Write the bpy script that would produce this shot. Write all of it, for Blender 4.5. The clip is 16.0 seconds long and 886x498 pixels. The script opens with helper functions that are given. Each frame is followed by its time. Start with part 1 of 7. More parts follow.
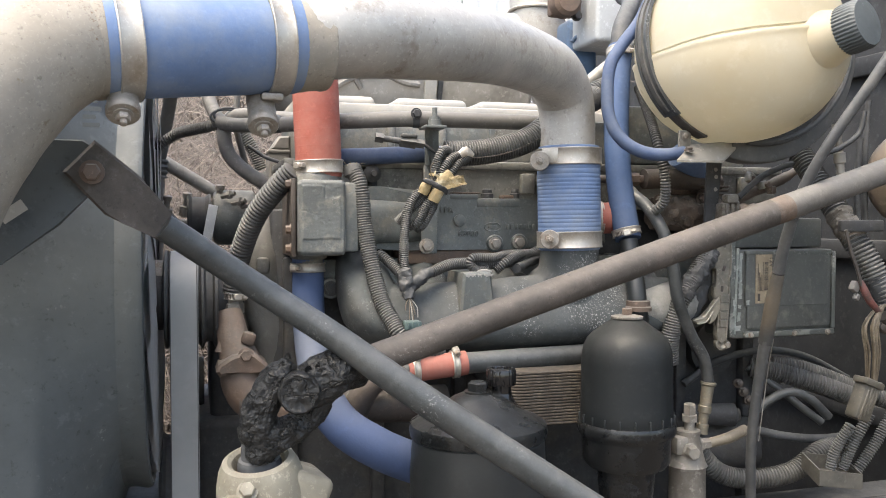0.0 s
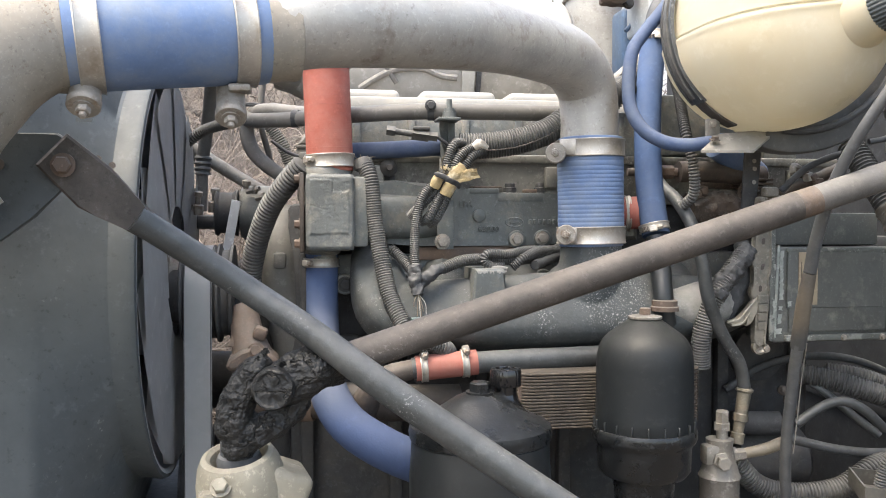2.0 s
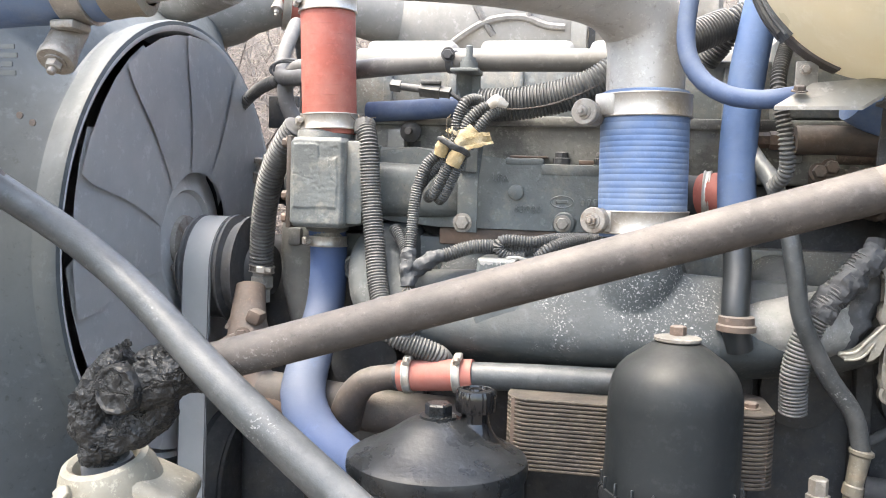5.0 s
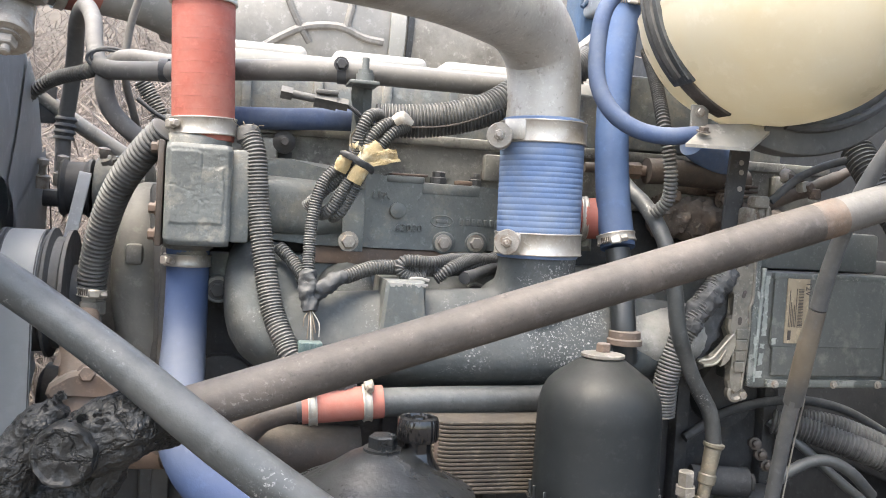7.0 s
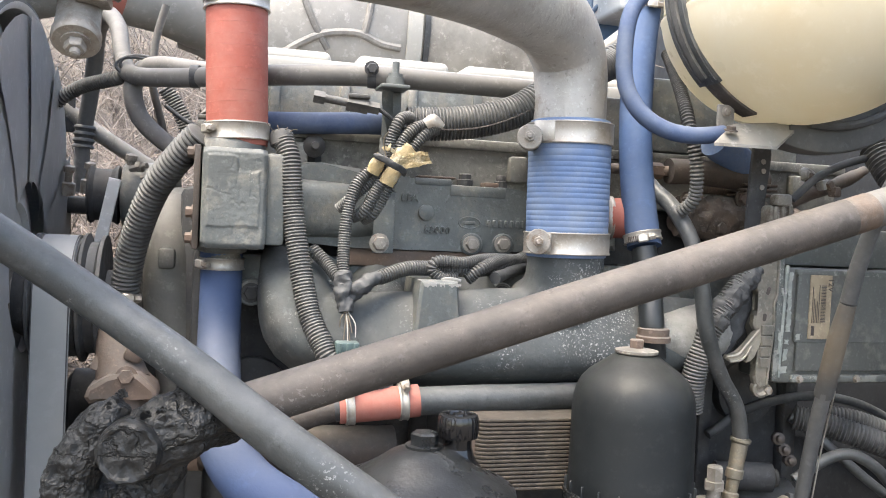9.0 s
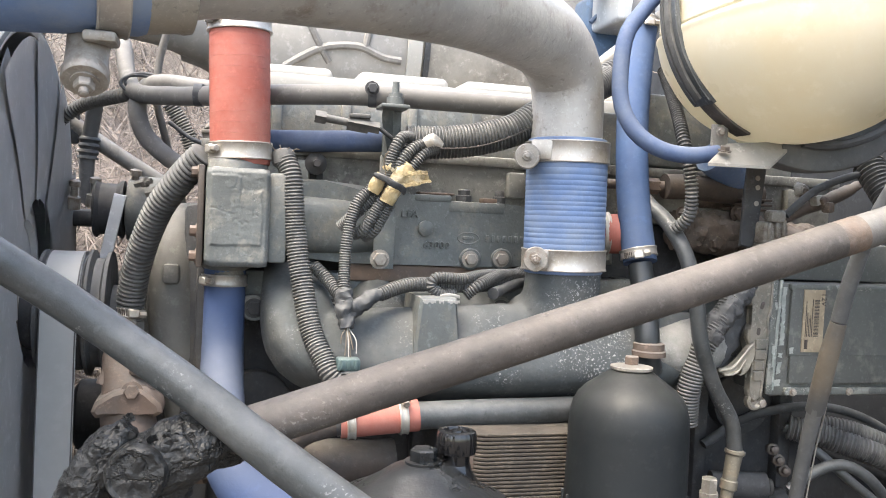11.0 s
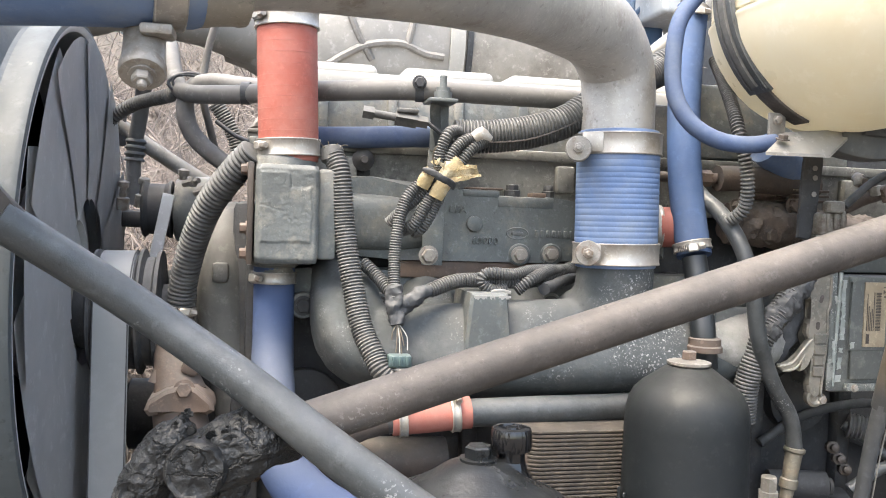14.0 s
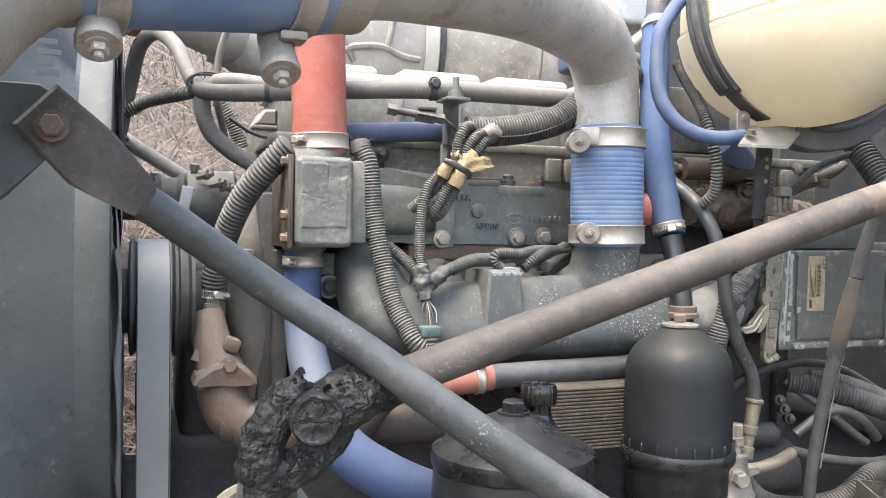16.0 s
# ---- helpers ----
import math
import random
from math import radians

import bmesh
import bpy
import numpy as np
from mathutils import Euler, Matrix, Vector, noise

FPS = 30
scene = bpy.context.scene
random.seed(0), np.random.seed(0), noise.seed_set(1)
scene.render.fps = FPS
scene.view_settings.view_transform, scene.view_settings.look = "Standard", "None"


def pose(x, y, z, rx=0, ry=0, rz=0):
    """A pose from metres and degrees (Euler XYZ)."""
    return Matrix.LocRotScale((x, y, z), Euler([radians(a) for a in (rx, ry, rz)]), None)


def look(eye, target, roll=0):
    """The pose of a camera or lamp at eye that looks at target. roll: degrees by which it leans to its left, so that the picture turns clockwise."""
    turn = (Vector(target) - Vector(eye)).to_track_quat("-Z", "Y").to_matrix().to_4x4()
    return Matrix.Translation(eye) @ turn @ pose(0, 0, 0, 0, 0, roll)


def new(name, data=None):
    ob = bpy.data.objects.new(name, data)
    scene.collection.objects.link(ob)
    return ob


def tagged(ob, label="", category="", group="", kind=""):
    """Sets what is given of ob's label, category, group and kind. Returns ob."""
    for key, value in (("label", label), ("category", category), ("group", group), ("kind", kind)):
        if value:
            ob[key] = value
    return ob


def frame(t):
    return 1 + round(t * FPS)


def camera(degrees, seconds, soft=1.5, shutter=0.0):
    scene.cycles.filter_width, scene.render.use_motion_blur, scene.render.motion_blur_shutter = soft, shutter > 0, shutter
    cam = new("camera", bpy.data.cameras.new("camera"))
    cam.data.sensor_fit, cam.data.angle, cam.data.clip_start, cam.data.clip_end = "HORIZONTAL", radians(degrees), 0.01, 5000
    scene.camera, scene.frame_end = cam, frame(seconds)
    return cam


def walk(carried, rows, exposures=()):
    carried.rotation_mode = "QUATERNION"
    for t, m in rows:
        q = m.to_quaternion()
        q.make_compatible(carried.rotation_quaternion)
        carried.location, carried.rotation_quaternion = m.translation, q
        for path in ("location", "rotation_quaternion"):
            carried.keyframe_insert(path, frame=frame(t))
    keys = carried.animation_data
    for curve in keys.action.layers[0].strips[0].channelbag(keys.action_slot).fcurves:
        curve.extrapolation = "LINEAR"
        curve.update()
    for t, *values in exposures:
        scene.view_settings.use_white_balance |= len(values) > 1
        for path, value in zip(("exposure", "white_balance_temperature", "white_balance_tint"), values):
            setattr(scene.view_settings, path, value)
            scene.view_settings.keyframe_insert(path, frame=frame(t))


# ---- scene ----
cam = camera(55.3, 16.0, 1.0)
METRES, EYE, TILT, LEAN, TURN = 1.5, 1.4, -2.0, 0.0, -16.5
ROWS = [
    (0.0, 0.0, 0.0, 0.0, -0.0, -0.0, -0.0),
    (0.5, 0.0147, 0.0062, 0.0005, 0.3, 0.02, -0.0),
    (1.0, 0.0454, 0.0138, 0.0028, 0.81, 0.1, -0.04),
    (1.5, 0.0697, 0.0166, 0.0005, 2.11, 0.23, -0.25),
    (2.0, 0.1035, 0.0342, -0.004, 6.97, -0.07, -0.25),
    (2.5, 0.1642, 0.1051, -0.0209, 11.7, -0.1, -0.16),
    (3.0, 0.2935, 0.2005, -0.0035, 22.24, -0.5, -1.11),
    (5.5, 0.3185, 0.3093, 0.0071, 24.52, -1.82, -3.06),
    (6.0, 0.2019, 0.3041, -0.0006, 11.93, -1.07, -3.3),
    (6.5, 0.1233, 0.2772, 0.0057, 4.79, -0.65, -3.41),
    (7.0, 0.0979, 0.2567, 0.0083, 2.18, -0.48, -3.41),
    (7.5, 0.0931, 0.2521, 0.0118, 2.19, -0.31, -2.84),
    (8.0, 0.0929, 0.2533, 0.0087, 1.72, -0.07, -2.45),
    (8.5, 0.0686, 0.2494, 0.0083, 1.85, 0.26, -2.45),
    (9.0, 0.0624, 0.2451, -0.0009, 1.59, 0.14, -2.72),
    (9.5, 0.0621, 0.2327, 0.0044, 1.91, 0.14, -2.9),
    (10.0, 0.0602, 0.2306, 0.0097, 1.86, 0.27, -3.03),
    (12.5, 0.0695, 0.2347, 0.0148, 2.49, -0.17, -1.77),
    (13.0, 0.0625, 0.2352, 0.0136, 3.31, -0.05, -1.77),
    (13.5, 0.0547, 0.2373, 0.0102, 3.62, -0.03, -1.99),
    (14.0, 0.0504, 0.2393, 0.0118, 4.07, -0.11, -2.09),
    (14.5, 0.0489, 0.2379, 0.0123, 4.4, -0.19, -2.1),
    (15.0, 0.0475, 0.2362, 0.0112, 4.57, -0.23, -2.15),
    (15.5, 0.0408, 0.2175, 0.0024, 4.36, -0.32, -2.24),
    (16.0, -0.0744, 0.1505, -0.009, -3.57, 0.13, -1.01),
]
EXPOSURES = [(t, s + 0.99, k + 500, 8) for t, s, k in ((0.0, 1.2, 6900), (1.5, 1.25, 6900), (2.2, 1.4, 6800), (3.0, 1.75, 6650), (5.5, 2.0, 6600), (6.2, 1.8, 6600), (7.0, 1.7, 6650),
                                          (9.0, 1.61, 6650), (9.5, 1.70, 6650), (10.0, 1.76, 6650), (12.5, 1.64, 6700), (13.5, 1.66, 6700), (15.0, 1.9, 6650), (15.6, 1.85, 6650), (16.0, 1.7, 6650))]
EXTRA = [(3.2, look((0.539, 0.180, 1.393), (0.276, 2.160, 1.298), 0.5)), (5.3, look((0.614, 0.296, 1.397), (0.250, 2.257, 1.259), 1.8)),
         (10.2, look((0.184, 0.305, 1.418), (0.702, 2.235, 1.341), 3.0)), (12.3, look((0.206, 0.306, 1.410), (0.691, 2.245, 1.339), 1.8))]
PATH = [(t, pose(0, 0, EYE, TILT, LEAN, TURN) @ pose(METRES * x, METRES * y, METRES * z, 90 + pitch, roll, yaw)) for t, x, y, z, yaw, pitch, roll in ROWS]
walk(cam, sorted(PATH + EXTRA, key=lambda row: row[0]), exposures=EXPOSURES)

# ---------------------------------------------------------------- light
world = bpy.data.worlds.new("world")
scene.world = world
world.use_nodes = True
wn = world.node_tree.nodes
sky = wn.new("ShaderNodeTexSky")
sky.sky_type = 'NISHITA'
sky.sun_disc = False
sky.sun_elevation = radians(66)
sky.sun_rotation = radians(239)
sky.air_density, sky.dust_density, sky.ozone_density = 1.0, 4.0, 1.0
wn["Background"].inputs[1].default_value = 0.15
world.node_tree.links.new(sky.outputs[0], wn["Background"].inputs[0])
sun = new("sun", bpy.data.lights.new("sun", "SUN"))
sun.data.energy, sun.data.angle, sun.data.color = 0.9, radians(40), (0.985, 0.99, 0.965)
sun.matrix_world = look((-1.6, 0.3, 6.5), (0.4, 1.5, 1.3))


# ---------------------------------------------------------------- materials
def surf(name, col, rough=0.6, metal=0.0, var=0.2, scale=18.0, col2=None, cover=0.45, cscale=9.0, sharp=0.12,
         dust=0.25, dustcol=(0.31, 0.311, 0.308), bump=0.25, bscale=160.0, rough2=None, stain=0.4, spec=0.5, fleck=None, crack=None, island=0.0, fade=None, zone=None):
    """Base colour with grain, patches of col2, and dust that lies on what faces up."""
    m = bpy.data.materials.new(name)
    m.use_nodes = True
    t = m.node_tree
    n, l = t.nodes, t.links
    b = n["Principled BSDF"]
    co = n.new("ShaderNodeTexCoord")

    def noi(s, d=5.0, r=0.6):
        x = n.new("ShaderNodeTexNoise")
        x.inputs["Scale"].default_value, x.inputs["Detail"].default_value, x.inputs["Roughness"].default_value = s, d, r
        l.new(co.outputs["Object"], x.inputs["Vector"])
        return x

    def mixer(fac, a, c):
        x = n.new("ShaderNodeMix")
        x.data_type = 'RGBA'
        for sock, val in ((x.inputs[0], fac), (x.inputs[6], a), (x.inputs[7], c)):
            if isinstance(val, (tuple, float)):
                sock.default_value = (*val, 1) if isinstance(val, tuple) else val
            else:
                l.new(val, sock)
        return x.outputs[2]

    def ramp(src, lo, hi, to0=0.0, to1=1.0):
        x = n.new("ShaderNodeMapRange")
        x.inputs[1].default_value, x.inputs[2].default_value = lo, hi
        x.inputs[3].default_value, x.inputs[4].default_value = to0, to1
        l.new(src, x.inputs[0])
        return x.outputs[0]

    grain = noi(scale)
    dark = tuple(c * (1 - var) for c in col)
    lite = tuple(min(1, c * (1 + var)) for c in col)
    c = mixer(ramp(grain.outputs[0], 0.3, 0.7), dark, lite)
    r_in = None
    if col2:
        pat = noi(cscale, 8.0, 0.68)
        th = 0.5 + (0.5 - cover) * 0.42
        f = ramp(pat.outputs[0], th - sharp * 0.3, th + sharp * 0.3)
        c = mixer(f, c, col2)
        if rough2 is not None:
            r_in = ramp(f, 0, 1, rough, rough2)
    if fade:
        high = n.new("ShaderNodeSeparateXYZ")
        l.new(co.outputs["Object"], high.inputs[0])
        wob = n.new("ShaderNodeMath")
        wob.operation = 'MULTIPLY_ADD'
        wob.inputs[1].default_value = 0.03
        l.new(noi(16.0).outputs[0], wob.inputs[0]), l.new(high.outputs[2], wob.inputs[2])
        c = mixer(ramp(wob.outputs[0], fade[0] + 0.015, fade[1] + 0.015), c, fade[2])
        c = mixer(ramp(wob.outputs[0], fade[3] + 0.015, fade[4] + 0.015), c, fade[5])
    if stain:
        spot = ramp(noi(cscale * 6.5, 4.0, 0.75).outputs[0], 0.56, 0.66, 0, stain)
        c = mixer(spot, c, tuple(min(1, v * 1.9 + 0.03) for v in col))
        grime = ramp(noi(4.2, 7.0, 0.7).outputs[0], 0.36, 0.62, stain, 0)
        c = mixer(grime, c, tuple(v * 0.42 for v in col))
    if fleck:
        tone, much, size = fleck
        fine = ramp(noi(size * 26, 3.0, 0.7).outputs[0], 0.60 - much * 0.08, 0.64 - much * 0.08)
        mass = ramp(noi(size, 5.0, 0.65).outputs[0], 0.60 - much * 0.18, 0.68 - much * 0.12)
        if zone:
            gap = n.new("ShaderNodeVectorMath")
            gap.operation = 'DISTANCE'
            gap.inputs[1].default_value = zone[:3]
            l.new(co.outputs["Object"], gap.inputs[0])
            ragged = n.new("ShaderNodeMath")
            ragged.operation = 'MULTIPLY_ADD'
            ragged.inputs[1].default_value = zone[3] * 1.6
            l.new(noi(size * 3.5).outputs[0], ragged.inputs[0]), l.new(gap.outputs["Value"], ragged.inputs[2])
            near = ramp(ragged.outputs[0], zone[3] * 1.9, zone[3] * 1.5)
            more = n.new("ShaderNodeMath")
            more.operation = 'MAXIMUM'
            l.new(mass, more.inputs[0]), l.new(near, more.inputs[1])
            mass = more.outputs[0]
        both = n.new("ShaderNodeMath")
        both.operation = 'MULTIPLY'
        l.new(fine, both.inputs[0]), l.new(mass, both.inputs[1])
        c = mixer(both.outputs[0], c, tone)
        pits = ramp(noi(size * 15, 4.0, 0.7).outputs[0], 0.60, 0.70, 0, 0.55)
        c = mixer(pits, c, tuple(v * 0.4 for v in col))
    if dust:
        geo = n.new("ShaderNodeNewGeometry")
        sep = n.new("ShaderNodeSeparateXYZ")
        l.new(geo.outputs["Normal"], sep.inputs[0])
        up = ramp(sep.outputs[2], 0.05, 0.95, 0.06, 1.0)
        fine = ramp(noi(34.0, 6.0, 0.7).outputs[0], 0.28, 0.72, 0.35, 1.0)
        mul = n.new("ShaderNodeMath")
        mul.operation = 'MULTIPLY'
        l.new(up, mul.inputs[0]), l.new(fine, mul.inputs[1])
        c = mixer(ramp(mul.outputs[0], 0, 1, 0, dust), c, dustcol)
    if island:
        pick = n.new("ShaderNodeNewGeometry")
        c = mixer(ramp(pick.outputs["Random Per Island"], 0, 1, 0, island), c, tuple(v * 0.25 for v in col))
    l.new(c, b.inputs["Base Color"])
    b.inputs["Metallic"].default_value = metal
    b.inputs["Specular IOR Level"].default_value = spec
    if r_in is None:
        r_in = ramp(noi(scale * 2.3).outputs[0], 0.3, 0.7, max(0.05, rough - 0.1), min(1, rough + 0.1))
    l.new(r_in, b.inputs["Roughness"])
    if bump:
        h = noi(bscale, 4.0, 0.6)
        bp = n.new("ShaderNodeBump")
        bp.inputs["Strength"].default_value, bp.inputs["Distance"].default_value = bump, 0.002
        if crack:
            cell = n.new("ShaderNodeTexVoronoi")
            cell.feature = 'DISTANCE_TO_EDGE'
            cell.inputs["Scale"].default_value = crack[0]
            bent = n.new("ShaderNodeMix")
            bent.data_type = 'VECTOR'
            bent.inputs[0].default_value = 0.04
            l.new(co.outputs["Object"], bent.inputs[4]), l.new(noi(40.0).outputs[1], bent.inputs[5])
            l.new(bent.outputs[1], cell.inputs["Vector"])
            deep = n.new("ShaderNodeMath")
            deep.operation = 'MULTIPLY_ADD'
            deep.inputs[1].default_value = crack[1]
            l.new(ramp(cell.outputs["Distance"], 0.0, 0.05), deep.inputs[0]), l.new(h.outputs[0], deep.inputs[2])
            l.new(deep.outputs[0], bp.inputs["Height"])
        else:
            l.new(h.outputs[0], bp.inputs["Height"])
        l.new(bp.outputs[0], b.inputs["Normal"])
    return m


M_ALU = surf("weathered_aluminium", (0.40, 0.385, 0.36), 0.5, 0.4, 0.14, 14, (0.24, 0.21, 0.18), 0.18, 20, 0.25, 0.3, bump=0.3, bscale=130, stain=0.22, fleck=((0.52, 0.50, 0.47), 0.2, 8))
M_CAST = surf("pitted_cast_aluminium", (0.265, 0.242, 0.208), 0.72, 0.05, 0.15, 20, (0.185, 0.155, 0.118), 0.14, 38, 0.1, 0.3, bump=0.5, bscale=90, stain=0.25, spec=0.3, fleck=((0.15, 0.10, 0.065), 0.45, 9))
M_BLUE = surf("blue_silicone", (0.108, 0.170, 0.305), 0.66, 0, 0.12, 25, (0.180, 0.225, 0.300), 0.40, 12, 0.4, 0.2, bump=0.15, stain=0.12, spec=0.25)
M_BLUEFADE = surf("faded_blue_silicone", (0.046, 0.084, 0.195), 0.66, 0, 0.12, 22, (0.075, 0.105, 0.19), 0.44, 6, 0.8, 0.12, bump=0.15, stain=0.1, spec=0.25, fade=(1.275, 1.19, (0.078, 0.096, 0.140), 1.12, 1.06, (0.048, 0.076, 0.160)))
M_BLUEDUST = surf("dusty_blue_hose", (0.046, 0.072, 0.140), 0.72, 0, 0.12, 25, (0.080, 0.104, 0.155), 0.4, 14, 0.4, 0.2, bump=0.15, stain=0.15, spec=0.2)
M_HEAT = surf("heater_hose_blue", (0.042, 0.080, 0.175), 0.72, 0, 0.12, 25, (0.070, 0.102, 0.175), 0.4, 9, 0.5, 0.08, bump=0.15, stain=0.15, spec=0.2)
M_RED = surf("red_silicone", (0.300, 0.092, 0.070), 0.68, 0, 0.12, 25, (0.325, 0.138, 0.112), 0.4, 12, 0.4, 0.12, bump=0.2, stain=0.15, spec=0.22)
M_STEEL = surf("stainless_band", (0.43, 0.405, 0.370), 0.46, 0.65, 0.1, 60, (0.30, 0.268, 0.225), 0.34, 30, 0.3, 0.12, bump=0.05, stain=0.25)
M_ZINC = surf("dull_zinc", (0.30, 0.275, 0.245), 0.58, 0.35, 0.15, 60, (0.20, 0.15, 0.11), 0.35, 40, 0.2, 0.25)
M_GREY = surf("grey_green_engine_paint", (0.105, 0.117, 0.117), 0.55, 0, 0.18, 16, (0.19, 0.18, 0.155), 0.40, 12, 0.2, 0.35, bump=0.6, bscale=70, stain=0.5, fleck=((0.30, 0.30, 0.285), 0.15, 12))
M_HEAD = surf("worn_head_paint", (0.165, 0.165, 0.150), 0.62, 0, 0.2, 18, (0.085, 0.084, 0.078), 0.42, 15, 0.18, 0.32, bump=0.7, bscale=60, stain=0.5, fleck=((0.33, 0.33, 0.31), 0.26, 8))
M_FLAKE = surf("flaking_engine_paint", (0.055, 0.063, 0.066), 0.66, 0, 0.18, 16, (0.086, 0.089, 0.087), 0.42, 9, 0.25, 0.2, bump=0.5, bscale=60, stain=0.35, spec=0.25, fleck=((0.30, 0.305, 0.30), 0.30, 12), zone=(0.70, 1.385, 1.27, 0.075))
M_IRON = surf("dark_iron", (0.042, 0.044, 0.048), 0.75, 0.0, 0.25, 22, (0.062, 0.058, 0.054), 0.35, 14, 0.25, 0.25, bump=0.4, bscale=90, spec=0.35)
M_RUST = surf("rusty_iron", (0.125, 0.085, 0.064), 0.8, 0.05, 0.3, 20, (0.10, 0.08, 0.068), 0.45, 12, 0.3, 0.3, bump=0.4, bscale=90)
M_TUBE = surf("worn_black_tube", (0.037, 0.042, 0.045), 0.44, 0.05, 0.25, 16, (0.080, 0.083, 0.084), 0.40, 13, 0.35, 0.30, bump=0.3, bscale=110, stain=0.4, spec=0.45, fleck=((0.22, 0.225, 0.225), 0.26, 10))
M_SHAFT = surf("dusty_brown_shaft", (0.048, 0.042, 0.038), 0.62, 0.0, 0.25, 14, (0.097, 0.082, 0.072), 0.44, 9, 0.35, 0.30, dustcol=(0.19, 0.175, 0.163), bump=0.4, bscale=110, stain=0.45, spec=0.35, fleck=((0.15, 0.135, 0.122), 0.30, 9))
M_RUB = surf("black_rubber", (0.038, 0.041, 0.045), 0.65, 0, 0.25, 25, (0.082, 0.084, 0.088), 0.35, 12, 0.3, 0.25, bump=0.2, spec=0.35)
M_CAB = surf("dark_cab_paint", (0.020, 0.022, 0.025), 0.7, 0, 0.25, 8, (0.034, 0.036, 0.039), 0.4, 7, 0.4, 0.1, bump=0.15, spec=0.25)
M_CORR = surf("black_conduit_plastic", (0.046, 0.047, 0.048), 0.55, 0, 0.25, 40, (0.095, 0.095, 0.09), 0.40, 20, 0.3, 0.4, bump=0.1, spec=0.4)
M_CORRG = surf("grey_dusty_conduit", (0.060, 0.060, 0.059), 0.62, 0, 0.25, 40, (0.105, 0.103, 0.097), 0.4, 20, 0.3, 0.30, bump=0.1, spec=0.35)
M_BLACK = surf("satin_black_paint", (0.012, 0.0145, 0.0165), 0.42, 0, 0.2, 12, (0.022, 0.025, 0.027), 0.35, 9, 0.4, 0.13, dustcol=(0.20, 0.205, 0.205), bump=0.08, stain=0.15)
M_OILY = surf("oily_black_metal", (0.014, 0.016, 0.018), 0.42, 0, 0.3, 16, (0.006, 0.007, 0.008), 0.46, 9, 0.35, 0.05, bump=0.25, rough2=0.14, spec=0.4)
M_CAP = surf("glossy_black_plastic", (0.007, 0.007, 0.008), 0.16, 0, 0.2, 20, None, dust=0.04, bump=0.05, stain=0)
M_GREASE = surf("caked_grease", (0.009, 0.0095, 0.0102), 0.42, 0, 0.4, 40, (0.019, 0.019, 0.019), 0.40, 22, 0.25, 0.04, bump=1.0, bscale=120, rough2=0.6, spec=0.35, crack=(26, 0.9))
M_SHROUD = surf("dark_shroud_plastic", (0.052, 0.062, 0.068), 0.55, 0, 0.2, 6, (0.074, 0.085, 0.090), 0.38, 5, 0.5, 0.24, dustcol=(0.22, 0.226, 0.228), bump=0.1, stain=0.3, spec=0.35, fleck=((0.16, 0.17, 0.17), 0.02, 5))
# Fan and lip tone: dust, plus a pale veil of haze in the colour.
M_FAN = surf("dusty_hazed_plastic", (0.43, 0.44, 0.445), 0.65, 0, 0.10, 8, (0.48, 0.48, 0.475), 0.4, 7, 0.4, 0.4, bump=0.1, stain=0.2)
M_TANK = surf("yellowed_tank_plastic", (0.67, 0.65, 0.565), 0.36, 0, 0.06, 5, (0.61, 0.535, 0.385), 0.40, 5.0, 0.9, 0.05, bump=0.05, stain=0.08)
tn = M_TANK.node_tree.nodes
wall, thin = tn.new("ShaderNodeMixShader"), tn.new("ShaderNodeBsdfTranslucent")
wall.inputs[0].default_value = 0.55
M_TANK.node_tree.links.new(tn["Principled BSDF"].inputs["Base Color"].links[0].from_socket, thin.inputs[0])
M_TANK.node_tree.links.new(tn["Principled BSDF"].outputs[0], wall.inputs[1])
M_TANK.node_tree.links.new(thin.outputs[0], wall.inputs[2])
M_TANK.node_tree.links.new(wall.outputs[0], tn["Material Output"].inputs[0])
M_FILTER = surf("dusty_filter_paint", (0.009, 0.0115, 0.0135), 0.52, 0, 0.2, 12, (0.014, 0.0165, 0.018), 0.35, 9, 0.4, 0.42, dustcol=(0.080, 0.080, 0.074), bump=0.08, stain=0.2, spec=0.28)
M_EXH = surf("dusty_rust_casting", (0.098, 0.072, 0.057), 0.85, 0, 0.25, 24, (0.062, 0.049, 0.041), 0.42, 16, 0.25, 0.3, bump=0.7, bscale=70, stain=0.4, fleck=((0.18, 0.145, 0.115), 0.3, 12))
M_BROWN = surf("oil_brown_iron", (0.052, 0.042, 0.036), 0.7, 0.05, 0.25, 18, (0.085, 0.062, 0.048), 0.4, 14, 0.3, 0.25, bump=0.4, bscale=90)
M_JUG = surf("dirty_white_plastic", (0.235, 0.218, 0.172), 0.6, 0, 0.14, 12, (0.15, 0.125, 0.09), 0.32, 14, 0.3, 0.12, bump=0.1, stain=0.5)
M_COVER = surf("pale_rocker_cover", (0.29, 0.285, 0.268), 0.55, 0, 0.06, 12, (0.36, 0.335, 0.29), 0.3, 12, 0.3, 0.2, dustcol=(0.42, 0.41, 0.39), bump=0.08, stain=0.15)
M_COOL = surf("varnished_cooler_plates", (0.078, 0.063, 0.048), 0.72, 0.0, 0.3, 24, (0.038, 0.031, 0.026), 0.42, 10, 0.3, 0.12, bump=0.2, spec=0.3)
M_BELT = surf("ribbed_belt_back", (0.205, 0.214, 0.222), 0.5, 0, 0.06, 8, (0.245, 0.252, 0.258), 0.4, 6, 0.5, 0.1, bump=0.04, stain=0.06, spec=0.5)
